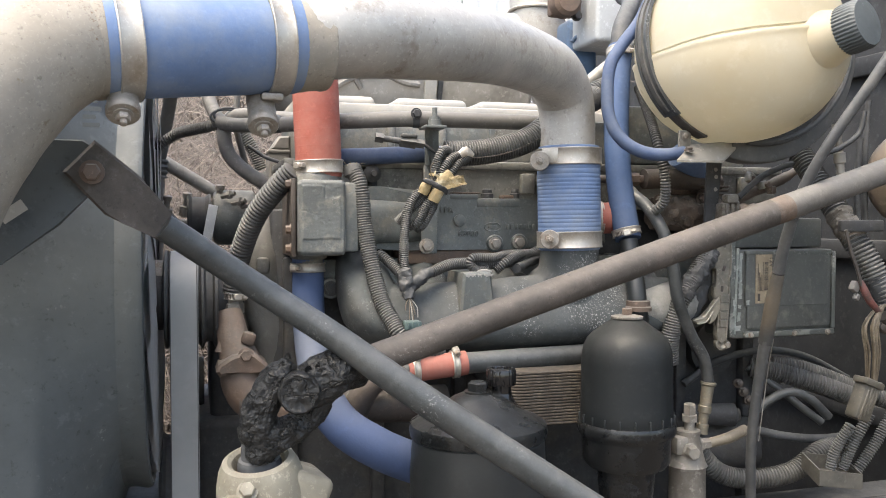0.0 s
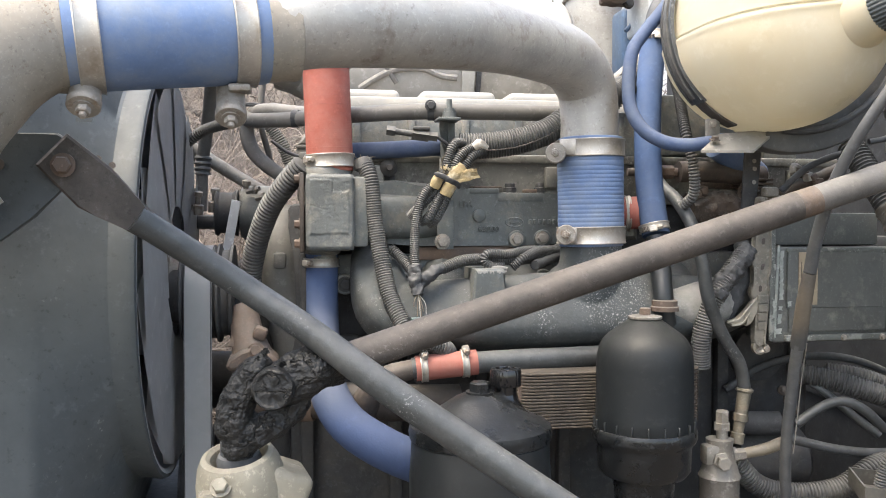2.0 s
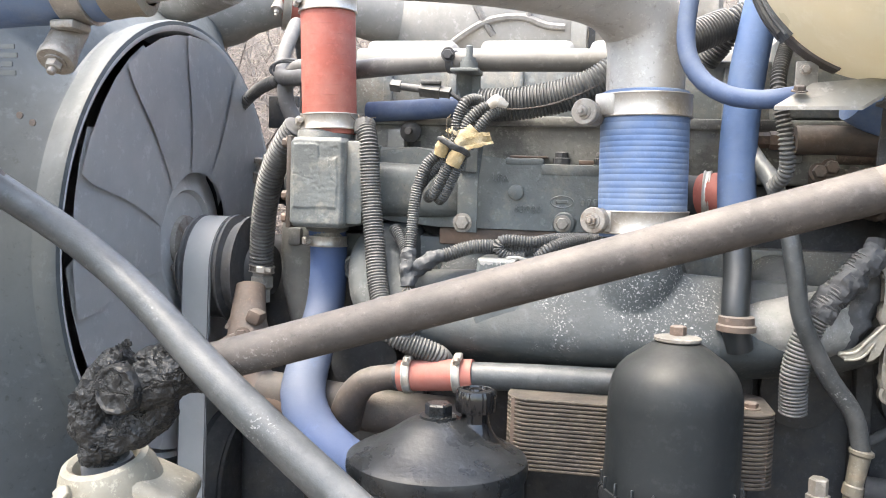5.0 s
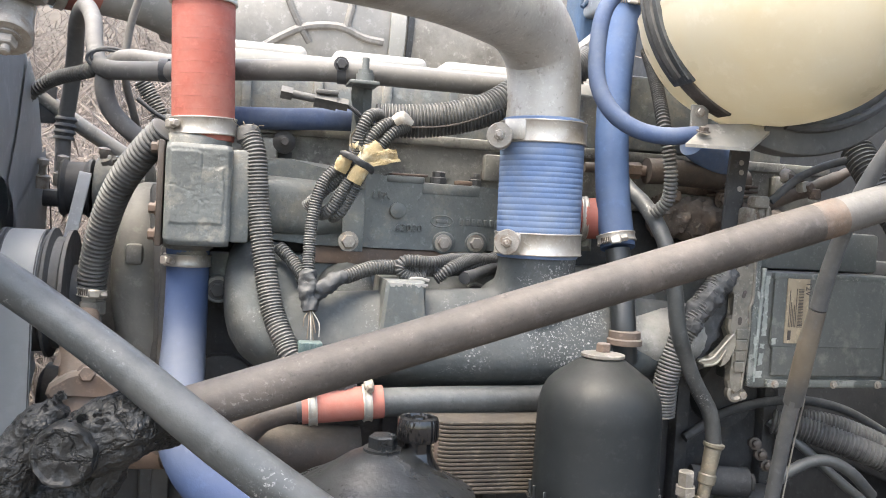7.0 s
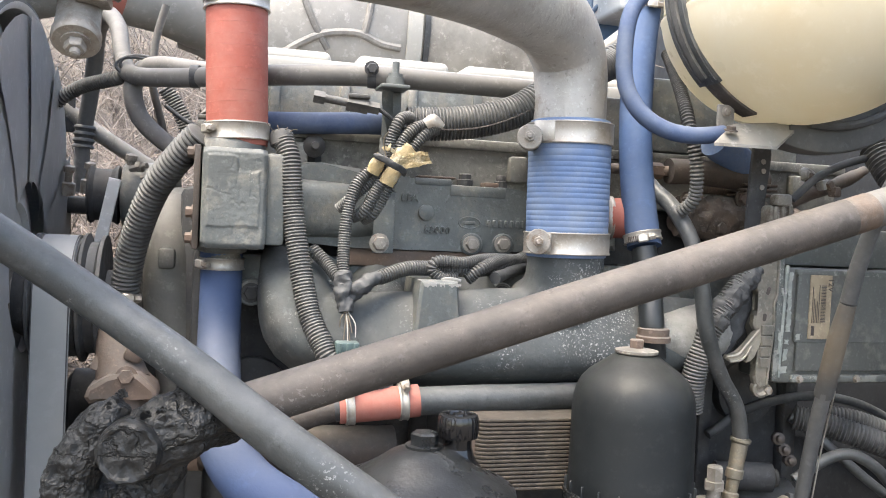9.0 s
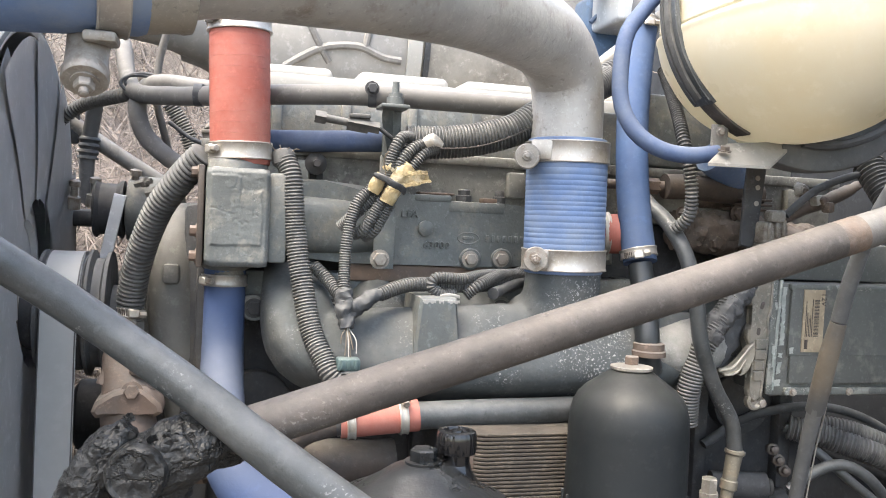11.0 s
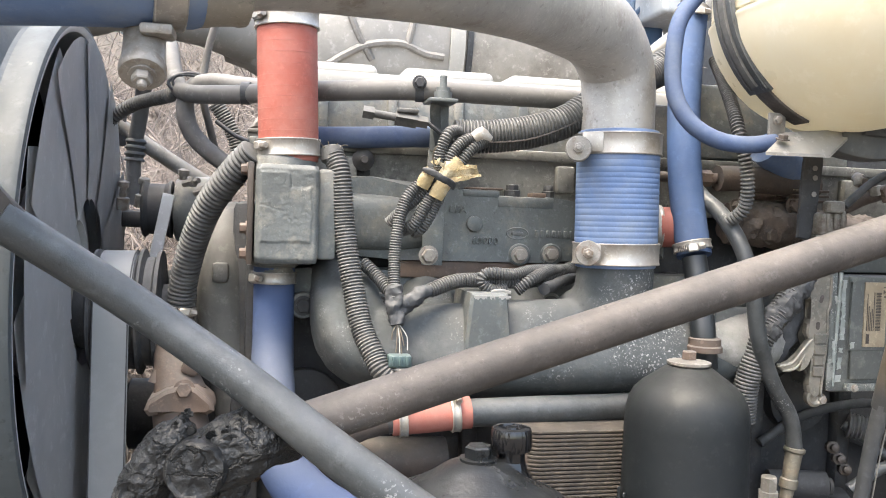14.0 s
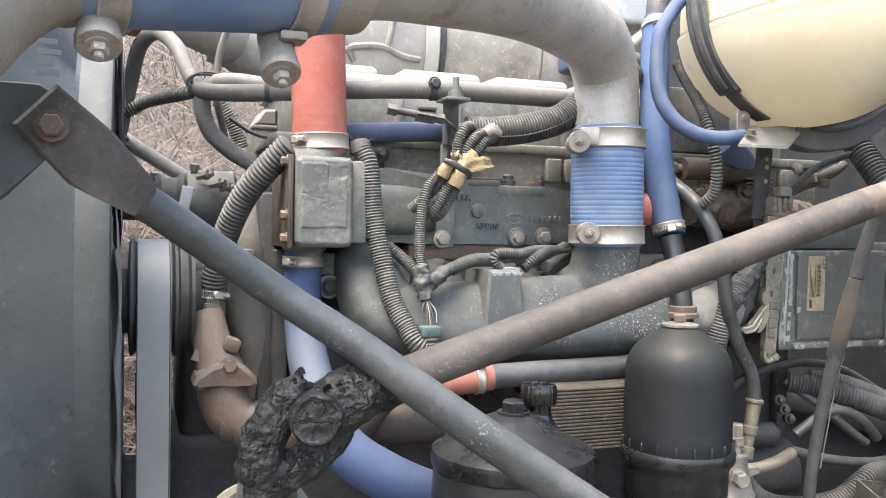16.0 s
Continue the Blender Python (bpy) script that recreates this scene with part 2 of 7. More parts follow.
M_DUCT = surf("dusty_duct_plastic", (0.21, 0.203, 0.193), 0.65, 0, 0.15, 10, (0.28, 0.268, 0.25), 0.4, 8, 0.4, 0.35, bump=0.15)
M_GALV = surf("stained_canister_steel", (0.28, 0.265, 0.24), 0.62, 0.25, 0.15, 12, (0.155, 0.142, 0.125), 0.4, 10, 0.3, 0.3, bump=0.2)
M_YEL = surf("yellow_tape", (0.40, 0.31, 0.165), 0.5, 0, 0.2, 60, (0.55, 0.49, 0.36), 0.36, 40, 0.2, 0.1, bump=0.7, bscale=260)
M_WIRE = surf("tan_wires", (0.130, 0.106, 0.076), 0.65, 0, 0.35, 60, None, dust=0.12)
M_ECU = surf("grey_control_unit", (0.088, 0.095, 0.092), 0.55, 0.1, 0.15, 14, (0.17, 0.17, 0.155), 0.25, 24, 0.2, 0.3, bump=0.3, bscale=80)
M_LABEL = surf("stained_label", (0.30, 0.25, 0.175), 0.6, 0, 0.2, 25, (0.22, 0.175, 0.125), 0.4, 20, 0.3, 0.1, bump=0.05)
# Ink of prints; also the dark inside holes and slots, put on as colour.
M_INKGAP = surf("ink_and_gap_dark", (0.06, 0.05, 0.045), 0.6, 0, 0.1, 40, None, dust=0.0, bump=0)
M_TEAL = surf("teal_connector", (0.070, 0.112, 0.112), 0.55, 0, 0.15, 40, None, dust=0.2)
M_TWIG = surf("dry_twigs", (0.235, 0.203, 0.183), 0.85, 0, 0.3, 3, (0.145, 0.115, 0.098), 0.5, 2, 0.4, 0.0, bump=0, stain=0, island=0.78)
M_GROUND = surf("dry_grass_soil", (0.085, 0.073, 0.061), 0.95, 0, 0.4, 5, (0.060, 0.051, 0.042), 0.45, 2.2, 0.3, 0.0, bump=0.6, bscale=30, stain=0.2)
M_SHEET = surf("white_sheet_metal", (0.66, 0.68, 0.70), 0.5, 0.1, 0.06, 2, (0.5, 0.48, 0.45), 0.3, 1.5, 0.3, 0.0, bump=0.05)
M_PALE = surf("pale_grey_paint", (0.42, 0.44, 0.46), 0.5, 0, 0.08, 6, None, dust=0.2)
M_COBALT = surf("dull_cobalt_paint", (0.045, 0.095, 0.185), 0.45, 0, 0.2, 6, (0.07, 0.10, 0.14), 0.4, 5, 0.4, dust=0.25)
M_HOSE = surf("dusty_grey_hose", (0.125, 0.119, 0.112), 0.65, 0, 0.18, 20, (0.19, 0.18, 0.166), 0.4, 14, 0.3, 0.42, bump=0.15)
M_TAN = surf("tan_painted_steel", (0.135, 0.105, 0.078), 0.55, 0, 0.2, 8, (0.085, 0.066, 0.050), 0.4, 8, 0.3, 0.2, bump=0.2)


# ---------------------------------------------------------------- mesh helpers
def V(*p):
    return Vector(p[0] if len(p) == 1 else p)


def thing(name, at, label, category, group="", kind=""):
    e = new(name)
    e.location = at
    e.empty_display_size = 0.02
    return tagged(e, label, category, group, kind)


def part(name, bm, material, parent=None, label="", smooth=True, kind="", sharp=38):
    me = bpy.data.meshes.new(name)
    bmesh.ops.recalc_face_normals(bm, faces=bm.faces)
    bm.to_mesh(me)
    bm.free()
    me.materials.append(material)
    if smooth:
        me.shade_smooth()
        me.set_sharp_from_angle(angle=radians(sharp))
    ob = new(name, me)
    if parent is not None:
        ob.parent = parent
        if parent.type == 'EMPTY':
            ob.matrix_parent_inverse = Matrix.Translation(-parent.location)
    return tagged(ob, label, kind=kind)


def spline(pts, step=0.012):
    """Points along a Catmull-Rom curve, with the fraction of the way along the controls."""
    p = [V(q) for q in pts]
    if len(p) == 2:
        k = max(2, int((p[1] - p[0]).length / step))
        return [(p[0].lerp(p[1], i / k), i / k) for i in range(k + 1)]
    p = [p[0] * 2 - p[1]] + p + [p[-1] * 2 - p[-2]]
    out = []
    for s in range(1, len(p) - 2):
        a, b, c, d = p[s - 1:s + 3]
        k = max(3, int((c - b).length / step))
        for i in range(k + (s == len(p) - 3)):
            t = i / k
            q = 0.5 * ((2 * b) + (c - a) * t + (2 * a - 5 * b + 4 * c - d) * t * t + (3 * b - a - 3 * c + d) * t ** 3)
            out.append((q, (s - 1 + t) / (len(p) - 3)))
    return out


def sweep(bm, pts, r, seg=16, step=0.012, ribs=None, caps=True, flat=1.0, rough=0.0, square=2.0):
    """A tube along pts. r: one radius, or one for each control. ribs: (pitch, depth) of corrugations. flat: squash of one cross axis. square: above 2, a squared section."""
    if ribs:
        step = ribs[0] / 4
    line = spline(pts, step)
    # even spacing
    if ribs:
        even, run, want = [line[0]], 0.0, step
        for (a, fa), (b, fb) in zip(line, line[1:]):
            d = (b - a).length
            while d > 1e-9 and run + d >= want:
                k = (want - run) / d
                even.append((a.lerp(b, k), fa + (fb - fa) * k))
                want += step
            run += d
        line = even
    radii = r if isinstance(r, (list, tuple)) else [r] * len(pts)
    rings = []
    nrm = None
    for i, (q, f) in enumerate(line):
        tan = (line[min(i + 1, len(line) - 1)][0] - line[max(i - 1, 0)][0]).normalized()
        if nrm is None:
            nrm = tan.orthogonal().normalized()
            if abs(tan.z) < 0.9:
                nrm = (V(0, 0, 1) - tan * tan.z).normalized()
        nrm = (nrm - tan * nrm.dot(tan)).normalized()
        bi = tan.cross(nrm)
        g = f * (len(radii) - 1)
        j = min(int(g), len(radii) - 2)
        rad = radii[j] + (radii[j + 1] - radii[j]) * (g - j)
        if ribs:
            rad += ribs[1] * (0.0, 0.85, 1.0, 0.15)[i % 4] - ribs[1] * 0.5
        ring = []
        for k in range(seg):
            an = 2 * math.pi * k / seg
            rr = rad if square == 2 else rad / (abs(math.cos(an)) ** square + abs(math.sin(an)) ** square) ** (1 / square)
            if rough:
                w = q + (nrm * math.cos(an) + bi * math.sin(an)) * rad
                rr += rough * (noise.noise(w * 60) + 0.55 * noise.noise(w * 150) + 0.3 * noise.noise(w * 330))
            ring.append(bm.verts.new(q + nrm * (math.cos(an) * rr) + bi * (math.sin(an) * rr * flat)))
        rings.append(ring)
    for a, b in zip(rings, rings[1:]):
        for k in range(seg):
            bm.faces.new((a[k], a[(k + 1) % seg], b[(k + 1) % seg], b[k]))
    if caps:
        bm.faces.new(rings[0][::-1])
        bm.faces.new(rings[-1])
    return bm


def lathe(bm, profile, at, axis=(0, 0, 1), seg=32, caps=True, flute=None):
    """profile: (radius, height) pairs, turned round axis through at. flute: first and last pair that carry grip flutes, and their depth."""
    q = V(0, 0, 1).rotation_difference(V(axis).normalized()).to_matrix()
    rings = []
    for i, (r, h) in enumerate(profile):
        rr = [r - (flute[2] if flute and flute[0] <= i <= flute[1] and k % 4 < 2 else 0) for k in range(seg)]
        rings.append([bm.verts.new(V(at) + q @ V(rr[k] * math.cos(2 * math.pi * k / seg), rr[k] * math.sin(2 * math.pi * k / seg), h)) for k in range(seg)])
    for a, b in zip(rings, rings[1:]):
        for k in range(seg):
            bm.faces.new((a[k], a[(k + 1) % seg], b[(k + 1) % seg], b[k]))
    if caps:
        bm.faces.new(rings[0][::-1])
        bm.faces.new(rings[-1])
    return bm


def block(bm, c, size, bevel=0.004, rot=None, seg=2):
    """A bevelled box about c."""
    m = Matrix.Translation(V(c)) @ (rot.to_4x4() if rot is not None else Matrix()) @ Matrix.Diagonal((*size, 1))
    vs = bmesh.ops.create_cube(bm, size=1, matrix=m)["verts"]
    if bevel:
        es = list({e for v in vs for e in v.link_edges})
        bmesh.ops.bevel(bm, geom=es, offset=bevel, segments=seg, affect='EDGES', profile=0.5)
    return bm


def span(bm, a, b, bevel=0.004, seg=2):
    """A bevelled box between two opposite corners."""
    a, b = V(a), V(b)
    d = b - a
    return block(bm, (a + b) / 2, [abs(v) for v in d], bevel, None, seg)


def plate(bm, outline, thick, at=(0, 0, 0), u=(1, 0, 0), v=(0, 0, 1), bevel=0.0015):
    """An outline in the plane of u and v through at, made thick along u x v, evenly to both sides."""
    u, v = V(u).normalized(), V(v).normalized()
    w = u.cross(v).normalized()
    lo = [bm.verts.new(V(at) + u * x + v * y - w * thick / 2) for x, y in outline]
    hi = [bm.verts.new(V(at) + u * x + v * y + w * thick / 2) for x, y in outline]
    fs = [bm.faces.new(lo[::-1]), bm.faces.new(hi)]
    n = len(lo)
    for i in range(n):
        fs.append(bm.faces.new((lo[i], lo[(i + 1) % n], hi[(i + 1) % n], hi[i])))
    if bevel:
        es = list({e for f in fs[:2] for e in f.edges})
        bmesh.ops.bevel(bm, geom=es, offset=bevel, segments=1, affect='EDGES')
    return bm


def bolt(parent, at, axis=(0, -1, 0), r=0.010, h=0.008, material=None, washer=True, label="", name="bolt"):
    bm = bmesh.new()
    a = V(axis).normalized()
    if washer:
        lathe(bm, [(r * 0.5, 0), (r * 1.35, 0), (r * 1.35, r * 0.22), (r * 0.5, r * 0.24)], at, a, 18)
    lathe(bm, [(r, r * 0.2), (r, h), (r * 0.86, h + r * 0.14)], at, a, 6)
    return part(name, bm, material or M_ZINC, parent, label)


def band(parent, at, axis, r, width, label="stainless steel hose clamp band", name="clamp_band", material=None):
    """A steel band with rolled edges round a hose."""
    bm = bmesh.new()
    w = width / 2
    lathe(bm, [(r - 0.001, -w), (r + 0.0022, -w), (r + 0.0026, -w + 0.0014), (r + 0.0014, -w + 0.003), (r + 0.0014, w - 0.003),
               (r + 0.0026, w - 0.0014), (r + 0.0022, w), (r - 0.001, w)], at, axis, 40, caps=False)
    return part(name, bm, material or M_STEEL, parent, label)


def worm(parent, at, axis, out, r):
    """The screw housing and slotted band of a worm-drive clamp, on the side of the band that faces out."""
    a, o = V(axis).normalized(), V(out).normalized()
    s = a.cross(o).normalized()
    c = V(at) + o * (r + 0.005)
    bm = bmesh.new()
    rot = Matrix((s, o, a)).transposed()
    block(bm, c, (0.016, 0.008, 0.012), 0.002, rot, 1)
    part("screw_housing", bm, M_STEEL, parent, "small steel worm screw housing")
    bm = bmesh.new()
    lathe(bm, [(0.005, 0), (0.005, 0.008), (0.004, 0.009)], c + s * 0.008, s, 6)
    part("clamp_screw", bm, M_ZINC, parent)
    # Dark bars on the band stand for the shade inside its slots.
    bm = bmesh.new()
    for i in range(7):
        an = 0.16 + i * 0.055 * 0.03 / max(r, 0.02) * 1.6
        d = o * math.cos(an) - s * math.sin(an)
        e = a.cross(d)
        block(bm, V(at) + d * (r + 0.0022), (0.0012, 0.0016, 0.009), 0, Matrix((e, d, a)).transposed())
    part("band_slots", bm, M_INKGAP, parent, smooth=False)


# ---------------------------------------------------------------- ground, brush, far fence
bm = bmesh.new()
bmesh.ops.create_grid(bm, x_segments=160, y_segments=160, size=200)
for v in bm.verts:
    d = v.co.length
    v.co.z = 0.25 * noise.noise(v.co * 0.02) * min(1, d / 40) + 5.0 * max(0, min(1, (v.co.y - 7) / 8)) * max(0, min(1, (3.8 - v.co.x) / 1.2 + 0.5))
tagged(part("ground", bm, M_GROUND), "dry brown soil and grass under the truck", "ground", kind="structure")

rng = random.Random(5)
bm = bmesh.new()
for i in range(8200):
    far = i >= 5200
    x, y = (rng.uniform(-6.5, 4.5), rng.uniform(7.0, 10.5)) if far else (rng.uniform(-3.6, 3.0), rng.uniform(3.2, 7.0))
    p = V(x, y, rng.uniform(-0.2, 0.3) + 5.0 * max(0.0, (y - 7.4) / 8))
    d = V(rng.uniform(-0.5, 0.5), rng.uniform(-0.3, 0.3), 1)
    pts = [p.copy()]
    for k in range(5):
        p = p + d.normalized() * rng.uniform(0.25, 0.5)
        d = d + V(rng.uniform(-0.6, 0.6), rng.uniform(-0.4, 0.4), rng.uniform(-0.45, 0.1))
        pts.append(p.copy())
    r0 = rng.uniform(0.006, 0.013) if far else rng.uniform(0.0022, 0.0065)
    sweep(bm, pts, [r0, r0 * 0.9, r0 * 0.75, r0 * 0.6, r0 * 0.4, r0 * 0.2], 3, 0.14, caps=False)
    for k in range(1, 6):
        for j in range(2):
            q = pts[k]
            e = q + V(rng.uniform(-0.35, 0.35), rng.uniform(-0.3, 0.3), rng.uniform(-0.2, 0.35))
            mid = (q + e) / 2 + V(0, 0, rng.uniform(-0.05, 0.08))
            sweep(bm, [q, mid, e], [r0 * 0.5, r0 * 0.35, r0 * 0.15], 3, 0.1, caps=False)
tagged(part("brush", bm, M_TWIG, smooth=False), "tangled leafless dry brown brush behind the truck", "brush", kind="stuff")

fence = thing("fence", (6, 9, 0), "white ribbed sheet metal fence beyond the truck", "fence")
for i in range(16):
    bm = bmesh.new()
    x = 2.0 + i * 0.9
    span(bm, (x, 9.0, 0), (x + 0.88, 9.03, 4.2), 0)
    for k in range(4):
        span(bm, (x + 0.1 + k * 0.22, 8.97, 0), (x + 0.16 + k * 0.22, 9.0, 4.2), 0.008, 1)
    part("panel", bm, M_SHEET, fence)
    bm = bmesh.new()
    span(bm, (x - 0.05, 9.05, 0), (x + 0.03, 9.13, 4.4), 0.006, 1)
    part("post", bm, M_ZINC, fence)

# ---------------------------------------------------------------- cab wall, chassis
cab = thing("cab_wall", (1.62, 1.6, 0.6), "dark painted front wall of the truck cab", "cab wall", kind="structure")
bm = bmesh.new()
span(bm, (1.60, 0.75, 0.55), (1.66, 3.2, 2.3), 0.01)
part("panel", bm, M_CAB, cab)
for z in (0.9, 1.3, 1.75):
    bm = bmesh.new()
    span(bm, (1.575, 0.8, z), (1.602, 3.1, z + 0.05), 0.008)
    part("rib", bm, M_CAB, cab)
# Assumed cross member, added dark to block the gap below the fan.
bm = bmesh.new()
span(bm, (-0.50, 1.36, 0.60), (-0.06, 2.26, 0.84), 0.02, 3)
tagged(part("added_cross_member", bm, M_IRON), "dark steel cross member, added under the radiator to block the view", "cross member")
# Both rails lie out of view, added to keep light out from below.
rail = thing("chassis_rail", (0.3, 1.5, 0.55), "unseen dark steel chassis rail with bolts, added under the engine", "chassis rail")
bm = bmesh.new()
span(bm, (-1.2, 1.36, 0.56), (3.0, 1.375, 0.84), 0.003)
span(bm, (-1.2, 1.376, 0.825), (3.0, 1.46, 0.84), 0.003)
span(bm, (-1.2, 1.376, 0.56), (3.0, 1.46, 0.575), 0.003)
part("channel", bm, M_IRON, rail)
for i in range(8):
    bolt(rail, (-0.9 + i * 0.4, 1.359, 0.76), (0, -1, 0), 0.014, 0.011, M_RUST)
bm = bmesh.new()
span(bm, (-1.2, 2.26, 0.56), (3.0, 2.275, 0.84), 0.003)
tagged(part("far_chassis_rail", bm, M_IRON), "unseen dark steel chassis rail, added on the far side", "chassis rail")

# ---------------------------------------------------------------- engine
ENG = thing("engine", (0.6, 1.75, 0.72), "large grey-green truck diesel engine, dusty and oil-stained", "engine")
bm = bmesh.new()
span(bm, (0.14, 1.60, 0.72), (1.20, 2.06, 1.42), 0.012)
part("cylinder_block", bm, M_IRON, ENG, "dark grimy iron cylinder block")
for i in range(6):
    bm = bmesh.new()
    lathe(bm, [(0.055, 0), (0.055, 0.025), (0.046, 0.03), (0.02, 0.031)], (0.25 + i * 0.165, 1.60, 1.12), (0, -1, 0), 24)
    part("block_cover", bm, M_IRON, ENG)
for i in range(7):
    bm = bmesh.new()
    span(bm, (0.16 + i * 0.165, 1.575, 0.78), (0.185 + i * 0.165, 1.602, 1.33), 0.006)
    part("block_rib", bm, M_IRON, ENG)
bm = bmesh.new()
hz0, hz1 = 1.444, 1.508
span(bm, (0.17, 1.565, 1.42), (1.22, 2.04, hz1), 0.006)
span(bm, (0.16, 1.556, hz1 - 0.012), (1.23, 2.05, hz1 + 0.004), 0.003)
for x in (0.285, 0.62, 0.655, 0.86, 1.02, 1.12):
    span(bm, (x, 1.548, hz0 + 0.006), (x + 0.028, 1.57, hz1 - 0.018), 0.004)
part("cylinder_head", bm, M_HEAD, ENG, "grey-green dusty cylinder head")
bm = bmesh.new()
cz = 1.615
span(bm, (0.20, 1.62, hz1 + 0.006), (1.18, 2.0, cz - 0.01), 0.006)
for i in range(9):
    span(bm, (0.26 + i * 0.105, 1.612, hz1 + 0.006), (0.275 + i * 0.105, 1.625, cz - 0.02), 0.003)
part("rocker_housing", bm, M_GREY, ENG)
# pale end box with a tapered cap at the front of the head
bm = bmesh.new()
span(bm, (0.156, 1.800, 1.430), (0.199, 1.900, 1.541), 0.004)
span(bm, (0.154, 1.797, 1.539), (0.199, 1.903, 1.546), 0.002)
end_box = part("end_box", bm, M_HOSE, ENG, "pale grey box at the front of the head")
bm = bmesh.new()
plate(bm, [(0.157, 1.5465), (0.199, 1.5465), (0.199, 1.5760), (0.176, 1.5750)], 0.095, (0, 1.850, 0), (1, 0, 0), (0, 0, 1), 0.004)
part("cap", bm, M_HOSE, end_box, "tapered pale cap")
# pale bumps of the rocker cover
z0, z1 = 1.625, 1.655
bm = bmesh.new()
span(bm, (0.19, 1.69, cz - 0.012), (1.2, 1.99, z0 + 0.010), 0.006)
part("rocker_cover_base", bm, M_COVER, ENG)
xa = [0.265 - 0.06, 0.402, 0.584]
w = 0.558 - xa[1]
for x in (xa[0], xa[1], xa[2], xa[2] + (xa[2] - xa[1])):
    part("rocker_cover", span(bmesh.new(), (x, 1.70, z0 - 0.004), (x + w, 1.975, 1.651), 0.013, 4), M_COVER, ENG, "cream rocker cover with rounded edges")
# coolant manifold with its cast lettering
bm = bmesh.new()
mx0, mx1 = 0.245, 0.80
mt, mb = 1.440, 1.342
out = [(mx0, mb + 0.012), (0.30, mb + 0.006), (0.37, mb), (0.60, mb), (mx1, mb + 0.01), (mx1, mt - 0.012), (0.60, mt - 0.006), (0.585, mt), (0.43, mt + 0.004),
       (0.40, mt + 0.016), (0.33, mt + 0.022), (mx0, mt + 0.02)]
plate(bm, out, 0.06, (0, 1.57, 0), (1, 0, 0), (0, 0, 1), 0.008)
sweep(bm, [(mx0, 1.56, (mt + mb) / 2 + 0.006), (0.36, 1.562, (mt + mb) / 2 + 0.004), (0.42, 1.572, (mt + mb) / 2)], [0.042, 0.040, 0.034], 32, square=4.5)
lathe(bm, [(0.0115, 0), (0.0115, 0.007), (0.010, 0.008)], (0.488, 1.540, 1.398), (0, -1, 0), 20)
for q in ((0.560, 1.540, 1.354), (0.610, 1.540, 1.355), (0.323, 1.540, 1.291)):
    lathe(bm, [(0.017, -0.01), (0.017, 0.004), (0.015, 0.006)], q, (0, -1, 0), 20)
mark = [(0.556 + 0.0165 * math.cos(a), 1.5392, 1.3855 + 0.0085 * math.sin(a)) for a in [2 * math.pi * k / 24 for k in range(25)]]
sweep(bm, mark, 0.0011, 6, 0.003)
block(bm, (0.556, 1.5395, 1.3855), (0.018, 0.0022, 0.0055), 0.0009, None, 1)
part("coolant_manifold", bm, M_GREY, ENG, "grey-green cast coolant manifold with raised lettering")
for q in ((0.558, 1.532, 1.354), (0.607, 1.532, 1.356)):
    bolt(ENG, q, r=0.0095, h=0.008)


def lettering(words, at, size, parent, lift=0.0025):
    cu = bpy.data.curves.new("lettering", 'FONT')
    cu.body, cu.size, cu.extrude, cu.bevel_depth, cu.space_character = words, size, lift, 0.0003, 1.15
    cu.materials.append(M_GREY)
    ob = new("lettering", cu)
    ob.parent = parent
    ob.matrix_parent_inverse = Matrix.Translation(-parent.location)
    ob.matrix_basis = pose(*at, 90, 0, 0)
    return ob


lettering("LFA", (0.450, 1.539, 1.414), 0.0145, ENG)
lettering("63000", (0.486, 1.539, 1.368), 0.0145, ENG)
bm = bmesh.new()
for i in range(7):
    q = V(0.586, 1.539, 1.386) + V(i * 0.0092, 0, 0)
    block(bm, q, (0.0055, 0.003, 0.0105), 0.0008, None, 1)
part("worn_lettering", bm, M_GREY, ENG)
# cast steps and fasteners on the top of the manifold
bm = bmesh.new()
span(bm, (0.470, 1.5385, 1.438), (0.527, 1.60, 1.449), 0.003)
span(bm, (0.524, 1.5390, 1.424), (0.612, 1.60, 1.4405), 0.002)
part("cast_step", bm, M_GREY, ENG)
for x0, x1, z0, z1 in ((0.4765, 0.5325, 1.4492, 1.4525), (0.578, 0.600, 1.4407, 1.4475)):
    bm = bmesh.new()
    span(bm, (x0, 1.5405, z0), (x1, 1.585, z1), 0.0014)
    part("step_cap", bm, M_RUST, ENG, "rust-brown cap plate")
for q, r in (((0.552, 1.560, 1.440), 0.013), ((0.610, 1.562, 1.4405), 0.0105), ((0.640, 1.580, 1.4405), 0.012), ((0.325, 1.575, 1.462), 0.014)):
    bm = bmesh.new()
    lathe(bm, [(r, 0), (r, 0.010), (r * 0.75, 0.011), (r * 0.75, 0.018), (r * 0.6, 0.02)], q, (0, 0, 1), 8)
    part("plug", bm, M_IRON, ENG)
q = (0.322, 1.560, 1.485)
bm = bmesh.new()
lathe(bm, [(0.014, 0), (0.016, 0.006), (0.016, 0.012), (0.012, 0.015), (0.006, 0.02), (0.005, 0.03)], q, (0, -1, 0), 20)
part("core_plug", bm, M_IRON, ENG)
# upright strap bracket with stud
bm = bmesh.new()
a, b = (0.405, 1.512, 1.337), (0.435, 1.512, 1.405)
span(bm, (a[0], 1.506, a[2]), (b[0], 1.511, b[2] + 0.03), 0.0015)
t1 = (0.434, 1.475, 1.567)
span(bm, (0.408, 1.500, 1.425), (0.434, 1.5055, 1.500), 0.0015)
span(bm, (0.409, 1.4945, 1.499), (0.435, 1.500, 1.566), 0.0015)
